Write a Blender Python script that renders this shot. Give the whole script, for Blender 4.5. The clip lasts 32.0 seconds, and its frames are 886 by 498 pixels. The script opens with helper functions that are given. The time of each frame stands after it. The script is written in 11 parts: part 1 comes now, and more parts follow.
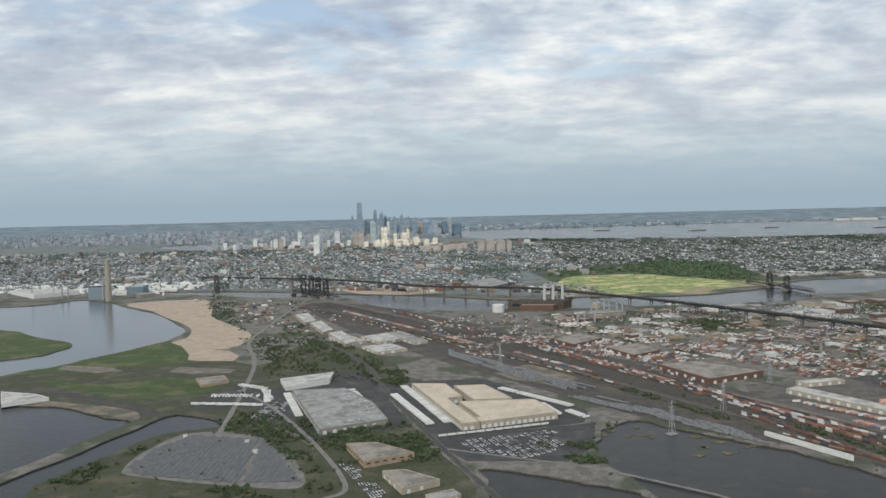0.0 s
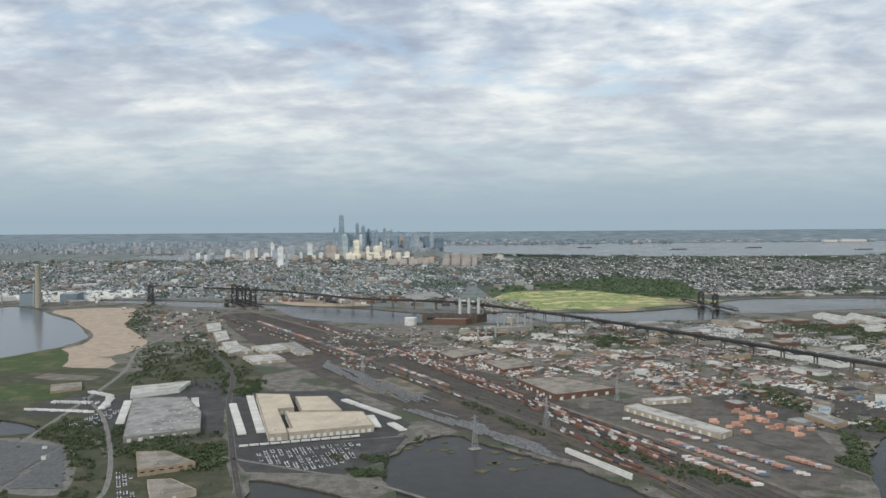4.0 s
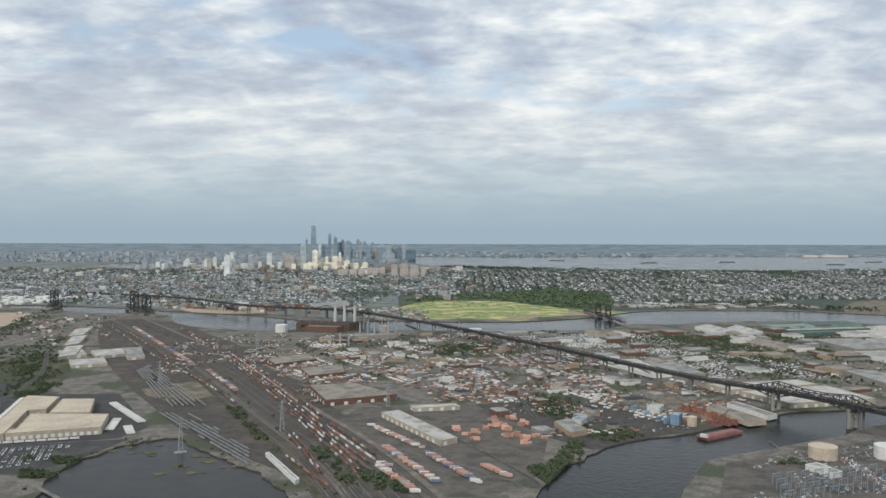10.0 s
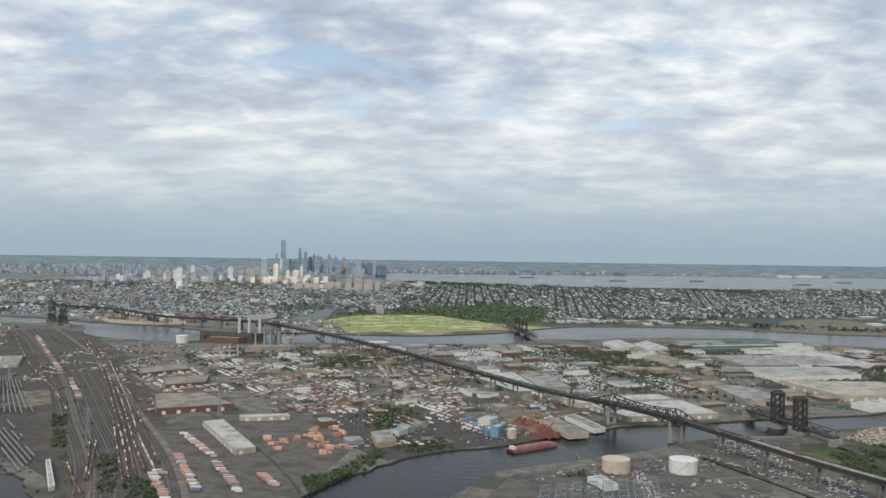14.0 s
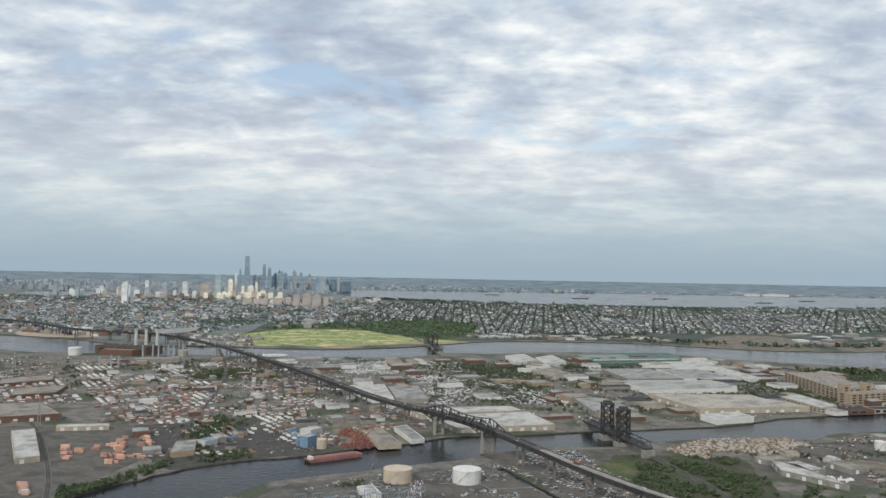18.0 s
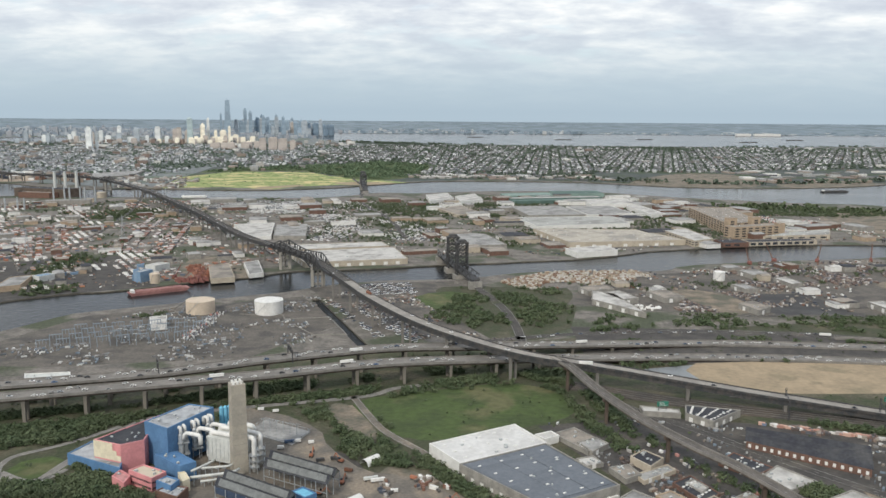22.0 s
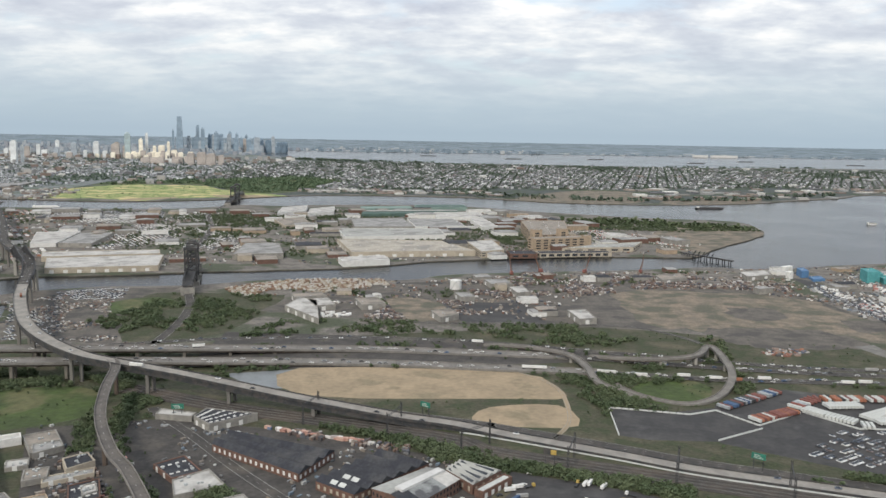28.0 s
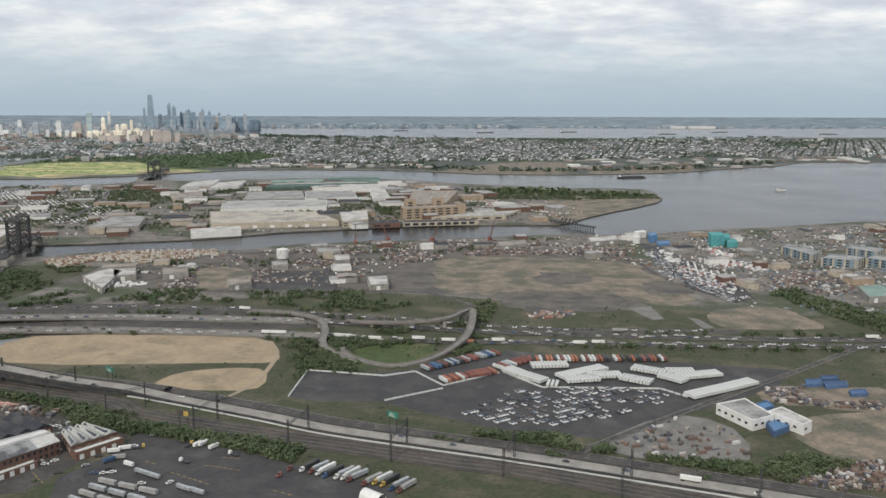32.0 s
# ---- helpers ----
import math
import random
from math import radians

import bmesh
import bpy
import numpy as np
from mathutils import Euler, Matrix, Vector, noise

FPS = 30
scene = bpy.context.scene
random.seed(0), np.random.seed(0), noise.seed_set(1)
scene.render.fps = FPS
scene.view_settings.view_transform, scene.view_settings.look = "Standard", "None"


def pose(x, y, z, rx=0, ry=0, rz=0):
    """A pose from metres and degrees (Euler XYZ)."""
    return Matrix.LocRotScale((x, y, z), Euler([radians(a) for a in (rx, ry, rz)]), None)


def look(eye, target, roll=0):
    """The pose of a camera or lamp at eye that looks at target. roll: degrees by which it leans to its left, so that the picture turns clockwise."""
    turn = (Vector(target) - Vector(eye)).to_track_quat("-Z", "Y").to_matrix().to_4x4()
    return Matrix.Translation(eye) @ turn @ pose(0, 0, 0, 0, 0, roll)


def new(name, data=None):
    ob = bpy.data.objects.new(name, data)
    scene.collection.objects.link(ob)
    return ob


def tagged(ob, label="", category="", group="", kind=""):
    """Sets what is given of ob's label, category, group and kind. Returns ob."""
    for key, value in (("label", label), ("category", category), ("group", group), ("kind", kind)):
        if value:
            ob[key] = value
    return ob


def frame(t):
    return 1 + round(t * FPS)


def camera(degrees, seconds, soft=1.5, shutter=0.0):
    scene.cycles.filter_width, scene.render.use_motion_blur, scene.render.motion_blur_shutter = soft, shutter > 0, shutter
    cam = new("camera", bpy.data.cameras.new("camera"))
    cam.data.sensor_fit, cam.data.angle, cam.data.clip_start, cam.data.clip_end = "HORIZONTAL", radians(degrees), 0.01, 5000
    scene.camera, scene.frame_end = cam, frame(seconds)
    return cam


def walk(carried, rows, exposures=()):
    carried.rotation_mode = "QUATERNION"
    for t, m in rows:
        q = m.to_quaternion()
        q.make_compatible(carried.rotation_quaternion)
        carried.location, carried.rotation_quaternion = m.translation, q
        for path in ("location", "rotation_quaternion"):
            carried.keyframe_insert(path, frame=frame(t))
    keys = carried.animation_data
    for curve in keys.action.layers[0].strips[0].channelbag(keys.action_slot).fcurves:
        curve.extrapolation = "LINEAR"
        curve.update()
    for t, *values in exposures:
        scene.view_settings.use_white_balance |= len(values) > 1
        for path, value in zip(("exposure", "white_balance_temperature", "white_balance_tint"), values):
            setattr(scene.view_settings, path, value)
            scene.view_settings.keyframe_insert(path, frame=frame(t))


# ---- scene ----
cam = camera(56.8, 32.0, soft=1.55)
METRES, EYE, TILT, LEAN, TURN = 800.0, 121.2, -3.30, 1.32, 0.0
ROWS = [
    (0.0, -0.00056, -0.00095, 0.00038, -0.028, 0.021, 0.036),
    (0.5, 0.01616, -0.00018, 5e-05, 0.098, 0.256, 0.162),
    (1.0, 0.03277, 0.00061, -0.00027, 0.090, 0.754, 0.335),
    (1.5, 0.04927, 0.00142, -0.00059, 0.121, 1.249, 0.281),
    (2.0, 0.06568, 0.00225, -0.00091, 0.220, 1.478, 0.113),
    (2.5, 0.08198, 0.0031, -0.00123, 0.297, 1.571, 0.006),
    (3.0, 0.09821, 0.00398, -0.00154, 0.293, 1.458, -0.135),
    (3.5, 0.11436, 0.00489, -0.00186, 0.354, 1.175, -0.712),
    (5.5, 0.17831, 0.00879, -0.00311, 0.816, 1.003, -1.161),
    (6.0, 0.19416, 0.00983, -0.00343, 0.990, 2.406, -0.733),
    (6.5, 0.20997, 0.01091, -0.00375, 1.023, 3.410, -0.889),
    (7.0, 0.22574, 0.01202, -0.00407, 1.123, 3.026, -1.039),
    (7.5, 0.24148, 0.01315, -0.00439, 1.208, 2.277, -1.360),
    (8.0, 0.25718, 0.01432, -0.00472, 1.247, 1.899, -1.458),
    (8.5, 0.27285, 0.01552, -0.00505, 1.339, 2.390, -1.417),
    (9.0, 0.28849, 0.01674, -0.00538, 1.379, 2.745, -1.674),
    (9.5, 0.30411, 0.018, -0.00572, 1.449, 2.332, -1.710),
    (10.0, 0.31971, 0.01929, -0.00606, 1.449, 1.999, -1.564),
    (10.5, 0.33529, 0.0206, -0.0064, 1.392, 2.650, -1.416),
    (11.0, 0.35085, 0.02195, -0.00674, 1.329, 3.504, -1.623),
    (11.5, 0.36639, 0.02332, -0.00709, 1.356, 3.567, -1.824),
    (12.0, 0.38191, 0.02471, -0.00745, 1.347, 3.377, -1.923),
    (12.5, 0.39742, 0.02613, -0.00781, 1.316, 3.266, -2.013),
    (13.0, 0.41291, 0.02758, -0.00817, 1.291, 3.327, -2.043),
    (13.5, 0.42839, 0.02905, -0.00853, 1.274, 3.216, -2.138),
    (15.5, 0.49018, 0.03512, -0.01003, 0.945, 3.641, -2.359),
    (16.0, 0.50559, 0.03668, -0.01041, 0.847, 3.944, -2.282),
    (16.5, 0.52099, 0.03825, -0.0108, 0.741, 4.234, -2.118),
    (17.0, 0.53638, 0.03983, -0.01119, 0.698, 4.289, -2.150),
    (17.5, 0.55175, 0.04142, -0.01158, 0.609, 4.295, -2.301),
    (18.0, 0.56711, 0.04302, -0.01197, 0.557, 4.567, -2.435),
    (18.5, 0.58246, 0.04462, -0.01236, 0.563, 4.530, -2.237),
    (19.0, 0.59778, 0.04622, -0.01276, 0.678, 3.477, -1.741),
    (19.5, 0.6131, 0.04782, -0.01316, 0.746, 2.069, -1.254),
    (20.0, 0.6284, 0.04941, -0.01356, 0.883, 0.615, -1.093),
    (20.5, 0.64368, 0.051, -0.01395, 1.193, -1.680, -0.930),
    (21.0, 0.65894, 0.05257, -0.01435, 1.260, -3.641, -1.303),
    (21.5, 0.67419, 0.05413, -0.01475, 1.184, -5.298, -1.741),
    (22.0, 0.68943, 0.05568, -0.01515, 1.236, -6.283, -1.846),
    (22.5, 0.70464, 0.0572, -0.01554, 1.410, -6.603, -1.895),
    (23.0, 0.71984, 0.0587, -0.01593, 1.501, -6.882, -1.872),
    (23.5, 0.73503, 0.06017, -0.01632, 1.653, -7.718, -1.687),
    (24.0, 0.7502, 0.06161, -0.01671, 1.711, -8.536, -1.925),
    (24.5, 0.76535, 0.06301, -0.01709, 1.540, -8.948, -2.368),
    (25.0, 0.78049, 0.06437, -0.01747, 1.298, -8.808, -2.628),
    (25.5, 0.79562, 0.06569, -0.01784, 1.103, -8.007, -2.730),
    (26.0, 0.81073, 0.06696, -0.0182, 1.005, -6.780, -2.696),
    (26.5, 0.82583, 0.06818, -0.01856, 0.971, -6.002, -2.555),
    (28.5, 0.88617, 0.07244, -0.0199, 0.589, -4.727, -2.411),
    (29.0, 0.90124, 0.07333, -0.02021, 0.512, -5.496, -2.510),
    (29.5, 0.91632, 0.07413, -0.02051, 0.392, -5.738, -2.545),
    (30.0, 0.9314, 0.07485, -0.02079, 0.376, -5.907, -2.421),
    (30.5, 0.9465, 0.07548, -0.02106, 0.493, -5.812, -1.999),
    (31.0, 0.9616, 0.07601, -0.02131, 0.515, -4.869, -1.461),
    (31.5, 0.97673, 0.07643, -0.02155, 0.575, -4.943, -1.416),
    (32.0, 0.99187, 0.07675, -0.02177, 0.645, -6.467, -1.525),
]
walk(cam, [(t, pose(0, 0, EYE, TILT, LEAN, TURN) @ pose(METRES * x, METRES * y, METRES * z, 90 + pitch, roll, yaw)) for t, x, y, z, yaw, pitch, roll in ROWS],
     [(0.0, -0.03, 6300, 7), (13.0, -0.02, 6300, 7), (16.0, 0.02, 6300, 7), (19.0, -0.01, 6300, 7), (20.0, 0.04, 6360, 8), (20.5, 0.15, 6400, 8), (21.1, 0.29, 6430, 9), (22.5, 0.29, 6450, 9), (25.0, 0.34, 6500, 10), (29.0, 0.2, 6450, 10), (32.0, 0.16, 6500, 10)])

# ---- sky and sun ----
world = bpy.data.worlds.new("sky")
scene.world = world
world.use_nodes = True
wt = world.node_tree
wt.nodes.clear()


def wnode(kind, **values):
    n = wt.nodes.new(kind)
    for key, v in values.items():
        if key in n.inputs:
            n.inputs[key].default_value = v
    return n


def wmath(op, a, b=None):
    n = wt.nodes.new("ShaderNodeMath")
    n.operation = op
    for i, v in enumerate((a, b)):
        if v is None:
            continue
        if isinstance(v, (int, float)):
            n.inputs[i].default_value = v
        else:
            wt.links.new(v, n.inputs[i])
    return n.outputs[0]


def wramp(fac, stops):
    n = wt.nodes.new("ShaderNodeValToRGB")
    while len(n.color_ramp.elements) < len(stops):
        n.color_ramp.elements.new(0.5)
    for e, (p, c) in zip(n.color_ramp.elements, stops):
        e.position, e.color = p, (*c, 1)
    wt.links.new(fac, n.inputs[0])
    return n.outputs[0]


def wmix(fac, a, b, how="MIX"):
    n = wt.nodes.new("ShaderNodeMix")
    n.data_type, n.blend_type = "RGBA", how
    for sock, v in ((n.inputs[0], fac), (n.inputs[6], a), (n.inputs[7], b)):
        if isinstance(v, (int, float)):
            sock.default_value = v
        elif isinstance(v, tuple):
            sock.default_value = (*v, 1)
        else:
            wt.links.new(v, sock)
    return n.outputs[2]


SUN_TURN, SUN_UP = 205.0, 38.0
nishita = wt.nodes.new("ShaderNodeTexSky")
nishita.sky_type, nishita.sun_disc = "NISHITA", False
nishita.sun_elevation, nishita.sun_rotation = radians(SUN_UP), radians(SUN_TURN)
blue = wmix(1.0, nishita.outputs[0], (0.105, 0.105, 0.105), "MULTIPLY")
coord = wt.nodes.new("ShaderNodeTexCoord")
split = wt.nodes.new("ShaderNodeSeparateXYZ")
wt.links.new(coord.outputs["Generated"], split.inputs[0])
up = wmath("MAXIMUM", split.outputs[2], 0.0)
lift = wmath("ADD", up, 0.22)
plane = wt.nodes.new("ShaderNodeCombineXYZ")
wt.links.new(wmath("DIVIDE", split.outputs[0], lift), plane.inputs[0])
wt.links.new(wmath("DIVIDE", split.outputs[1], lift), plane.inputs[1])


def cloud_noise(scale, detail, rough, seed, warp):
    n = wnode("ShaderNodeTexNoise", Scale=scale, Detail=detail, Roughness=rough, Distortion=warp)
    shift = wt.nodes.new("ShaderNodeMapping")
    shift.inputs["Location"].default_value = (seed, seed * 1.7, seed * 0.3)
    shift.inputs["Scale"].default_value = (0.8, 1.0, 1.0)
    wt.links.new(plane.outputs[0], shift.inputs[0])
    wt.links.new(shift.outputs[0], n.inputs["Vector"])
    return n.outputs[0]


big = cloud_noise(2.0, 5, 0.52, 5.3, 0.2)
fine = cloud_noise(5.6, 6, 0.52, 8.4, 0.2)
body = wmath("ADD", wmath("MULTIPLY", big, 0.55), wmath("MULTIPLY", fine, 0.45))
cover = wramp(body, [(0.36, (0, 0, 0)), (0.47, (1, 1, 1))])
shape = wmath("ADD", wmath("MULTIPLY", cloud_noise(2.4, 5, 0.52, 13.7, 0.2), 0.56), wmath("MULTIPLY", cloud_noise(8.0, 6, 0.55, 4.7, 0.2), 0.44))
shade = wramp(shape, [(0.36, (0.40, 0.45, 0.56)), (0.45, (0.53, 0.58, 0.67)), (0.52, (0.70, 0.74, 0.79)), (0.61, (0.98, 0.97, 0.95))])
clouds = wmix(cover, wmix(0.45, blue, (0.70, 0.82, 0.95)), shade)
veil = wramp(up, [(0.0, (1, 1, 1)), (0.035, (0.92, 0.92, 0.92)), (0.09, (0.5, 0.5, 0.5)), (0.2, (0.0, 0.0, 0.0))])
hazy = wramp(up, [(0.0, (0.37, 0.455, 0.525)), (0.03, (0.415, 0.50, 0.56)), (0.07, (0.53, 0.595, 0.63)), (0.14, (0.78, 0.775, 0.75))])
sky_mix = wmix(veil, clouds, hazy)
back = wnode("ShaderNodeBackground", Strength=1.0)
wt.links.new(sky_mix, back.inputs[0])
wout = wt.nodes.new("ShaderNodeOutputWorld")
wt.links.new(back.outputs[0], wout.inputs[0])

sun = new("sun", bpy.data.lights.new("sun", "SUN"))
sun.data.energy, sun.data.angle, sun.data.color = 1.9, radians(8), (1.0, 0.93, 0.82)
# the sun stands behind the camera, over its left shoulder
sun.matrix_world = look((0, 0, 0), (math.sin(radians(SUN_TURN - 180)) * math.cos(radians(SUN_UP)), math.cos(radians(SUN_TURN - 180)) * math.cos(radians(SUN_UP)), -math.sin(radians(SUN_UP))))


# ---- materials ----
def material(name, colour, other=None, size=4.0, rough=0.85, metal=0.0, fine=0.25, bump=0.0, third=None, size3=40.0, cut=(0.42, 0.58), cut3=(0.52, 0.6), vary=0.0, island=0.0, spec=0.3):
    m = bpy.data.materials.new(name)
    m.use_nodes = True
    nt = m.node_tree
    bsdf = nt.nodes["Principled BSDF"]
    bsdf.inputs["Roughness"].default_value, bsdf.inputs["Metallic"].default_value = rough, metal
    bsdf.inputs["Specular IOR Level"].default_value = spec
    tc = nt.nodes.new("ShaderNodeTexCoord")

    def noisy(scale, detail=5):
        n = nt.nodes.new("ShaderNodeTexNoise")
        n.inputs["Scale"].default_value, n.inputs["Detail"].default_value = scale, detail
        nt.links.new(tc.outputs["Object"], n.inputs["Vector"])
        return n.outputs[0]

    def blend(fac, a, b, how="MIX"):
        n = nt.nodes.new("ShaderNodeMix")
        n.data_type, n.blend_type = "RGBA", how
        for sock, v in ((n.inputs[0], fac), (n.inputs[6], a), (n.inputs[7], b)):
            if isinstance(v, (int, float)):
                sock.default_value = v
            elif isinstance(v, tuple):
                sock.default_value = (*v, 1)
            else:
                nt.links.new(v, sock)
        return n.outputs[2]

    def ramp(fac, lo, hi, a=(0, 0, 0), b=(1, 1, 1)):
        n = nt.nodes.new("ShaderNodeValToRGB")
        n.color_ramp.elements[0].position, n.color_ramp.elements[0].color = lo, (*a, 1)
        n.color_ramp.elements[1].position, n.color_ramp.elements[1].color = hi, (*b, 1)
        nt.links.new(fac, n.inputs[0])
        return n.outputs[0]

    c = blend(ramp(noisy(1.0 / size), *cut), colour, other or tuple(v * 0.75 for v in colour))
    if third:
        c = blend(ramp(noisy(1.0 / size3, 7), *cut3), c, third)
    grain = ramp(noisy(5.0 / size, 8), 0.25, 0.75, (1 - fine,) * 3, (1 + fine,) * 3)
    c = blend(1.0, c, grain, "MULTIPLY")
    if vary or island:
        src = nt.nodes.new("ShaderNodeObjectInfo").outputs["Random"] if vary else nt.nodes.new("ShaderNodeNewGeometry").outputs["Random Per Island"]
        k = vary or island
        c = blend(1.0, c, ramp(src, 0.0, 1.0, (1 - k,) * 3, (1 + k,) * 3), "MULTIPLY")
    nt.links.new(c, bsdf.inputs["Base Color"])
    if bump:
        b = nt.nodes.new("ShaderNodeBump")
        b.inputs["Strength"].default_value, b.inputs["Distance"].default_value = bump, size * 0.2
        nt.links.new(noisy(6.0 / size, 6), b.inputs["Height"])
        nt.links.new(b.outputs[0], bsdf.inputs["Normal"])
    return m


def palette(name, colours, rough=0.7, fine=0.2, size=1.5):
    """One paint for many small pieces, whose colour goes by the piece."""
    m = material(name, (0.5, 0.5, 0.5), rough=rough, size=size, fine=fine)
    nt = m.node_tree
    bsdf = nt.nodes["Principled BSDF"]
    r = nt.nodes.new("ShaderNodeValToRGB")
    r.color_ramp.interpolation = "CONSTANT"
    while len(r.color_ramp.elements) < len(colours):
        r.color_ramp.elements.new(0.5)
    for i, (e, c) in enumerate(zip(r.color_ramp.elements, colours)):
        e.position, e.color = i / len(colours), (*c, 1)
    nt.links.new(nt.nodes.new("ShaderNodeNewGeometry").outputs["Random Per Island"], r.inputs[0])
    old = bsdf.inputs["Base Color"].links[0].from_node
    n = nt.nodes.new("ShaderNodeMix")
    n.data_type, n.blend_type = "RGBA", "MULTIPLY"
    n.inputs[0].default_value = 1.0
    nt.links.new(r.outputs[0], n.inputs[6])
    nt.links.new(old.inputs[7].links[0].from_socket, n.inputs[7])
    nt.links.new(n.outputs[2], bsdf.inputs["Base Color"])
    return m


M = {}
M["industrial"] = material("industrial ground", (0.125, 0.115, 0.102), (0.19, 0.172, 0.15), size=7, third=(0.07, 0.08, 0.05), size3=34, cut3=(0.5, 0.57), fine=0.35)
M["town"] = material("town ground", (0.05, 0.064, 0.056), (0.08, 0.088, 0.084), size=22, third=(0.05, 0.07, 0.035), size3=60, fine=0.4)
# Western town ground is lightened to stand for haze and a sun patch.
M["town_west"] = material("haze-paled town ground", (0.15, 0.165, 0.165), (0.185, 0.20, 0.20), size=22, third=(0.11, 0.14, 0.105), size3=60, fine=0.3)
M["grass"] = material("grass", (0.064, 0.092, 0.029), (0.052, 0.073, 0.026), size=12, third=(0.115, 0.115, 0.055), size3=25, fine=0.25, bump=0.2)
M["sand"] = material("bare sand", (0.34, 0.265, 0.175), (0.285, 0.225, 0.15), size=10, third=(0.23, 0.19, 0.125), size3=14, cut3=(0.56, 0.66), fine=0.16)
M["asphalt"] = material("asphalt", (0.058, 0.054, 0.051), (0.078, 0.072, 0.066), size=6, third=(0.105, 0.094, 0.08), size3=11, cut3=(0.56, 0.68), fine=0.25, rough=0.9)
M["ballast"] = material("rail yard ballast", (0.088, 0.075, 0.064), (0.06, 0.055, 0.05), size=6, third=(0.12, 0.095, 0.075), size3=30, cut3=(0.55, 0.68), fine=0.3)
# The bright yellow-green stands for a patch of sun on the meadow.
M["meadow"] = material("meadow grass brightened for sun", (0.15, 0.21, 0.065), (0.31, 0.34, 0.135), size=9, third=(0.52, 0.43, 0.22), size3=26, cut3=(0.52, 0.6), fine=0.4)
M["scrub"] = material("scrub", (0.05, 0.06, 0.03), (0.068, 0.067, 0.042), size=6, third=(0.105, 0.094, 0.063), size3=16, cut3=(0.52, 0.64), fine=0.35, bump=0.3)
M["dirt"] = material("dirt", (0.235, 0.19, 0.142), (0.165, 0.142, 0.112), size=6, third=(0.105, 0.102, 0.076), size3=13, cut3=(0.46, 0.6), fine=0.3)
M["reed"] = material("marsh reed", (0.15, 0.125, 0.07), (0.085, 0.092, 0.045), size=7, fine=0.35, bump=0.3)
# Blue-grey haze is painted into the far land's colour.
M["far"] = material("haze-tinted far land", (0.165, 0.21, 0.245), (0.215, 0.26, 0.29), size=34, third=(0.125, 0.165, 0.185), size3=90, cut3=(0.47, 0.55), fine=0.35)
M["bank"] = material("river bank", (0.13, 0.115, 0.09), (0.08, 0.075, 0.06), size=3, fine=0.4)
M["gravel"] = material("pale gravel", (0.20, 0.19, 0.175), (0.15, 0.145, 0.132), size=5, fine=0.2)
M["lot"] = material("parking asphalt", (0.05, 0.049, 0.05), (0.066, 0.064, 0.063), size=8, third=(0.10, 0.098, 0.095), size3=20, cut3=(0.58, 0.7), fine=0.18)
M["concrete"] = material("concrete", (0.29, 0.275, 0.245), (0.225, 0.215, 0.195), size=2.5, fine=0.15)
M["rampdeck"] = material("worn brown-grey ramp deck", (0.135, 0.122, 0.11), (0.105, 0.096, 0.088), size=3, fine=0.18)
M["deck"] = material("worn concrete deck", (0.215, 0.20, 0.182), (0.17, 0.16, 0.146), size=4, fine=0.15)
M["newdeck"] = material("pale new deck", (0.30, 0.28, 0.25), (0.24, 0.225, 0.205), size=4, fine=0.12)
M["steel"] = material("dark bridge steel", (0.045, 0.047, 0.05), (0.075, 0.07, 0.066), size=2, rough=0.6, fine=0.3)
M["rust"] = material("rusty iron", (0.16, 0.075, 0.045), (0.10, 0.055, 0.04), size=1.5, fine=0.3)
M["rust2"] = material("weathered brown girder", (0.085, 0.065, 0.052), (0.12, 0.095, 0.075), size=3, fine=0.3)
M["galv"] = material("galvanised steel", (0.42, 0.44, 0.45), size=1.0, rough=0.5, metal=0.3, fine=0.15)
M["galvpale"] = material("pale grey cladding", (0.55, 0.56, 0.53), (0.48, 0.49, 0.47), size=2, fine=0.1)
M["white"] = material("white painted metal", (0.70, 0.69, 0.66), (0.62, 0.61, 0.58), size=2, rough=0.55, fine=0.08)
M["cream"] = material("cream roofing", (0.56, 0.48, 0.375), (0.49, 0.42, 0.33), size=9, fine=0.1, third=(0.41, 0.355, 0.28), size3=14, cut3=(0.6, 0.72))
M["creamwall"] = material("cream wall", (0.44, 0.385, 0.305), (0.37, 0.325, 0.26), size=4, fine=0.12)
M["greyroof"] = material("grey gravel roofing", (0.33, 0.325, 0.31), (0.26, 0.255, 0.245), size=5, third=(0.18, 0.175, 0.168), size3=7, cut3=(0.52, 0.66), fine=0.2)
M["whiteroof"] = material("white roofing", (0.50, 0.485, 0.455), (0.41, 0.395, 0.37), size=5, fine=0.14, third=(0.28, 0.27, 0.25), size3=6, cut3=(0.53, 0.66))
M["tanroof"] = material("tan roofing", (0.30, 0.265, 0.225), (0.24, 0.215, 0.185), size=5, fine=0.2, third=(0.165, 0.15, 0.132), size3=7, cut3=(0.52, 0.66))
M["darkroof"] = material("black tar roofing", (0.036, 0.038, 0.046), (0.05, 0.052, 0.058), size=4, fine=0.25, third=(0.07, 0.07, 0.072), size3=9, cut3=(0.58, 0.68))
M["tanconcrete"] = material("tan chimney concrete", (0.37, 0.335, 0.275), (0.31, 0.285, 0.24), size=3.0, fine=0.1)
M["galvroof"] = material("pale grey felt roofing", (0.40, 0.41, 0.42), (0.33, 0.34, 0.35), size=3, fine=0.15, third=(0.22, 0.225, 0.23), size3=5, cut3=(0.52, 0.62))
M["patchroof"] = material("patched grey roof sheets", (0.27, 0.28, 0.275), (0.20, 0.205, 0.205), size=3, third=(0.10, 0.10, 0.105), size3=5, cut3=(0.5, 0.56), fine=0.2)
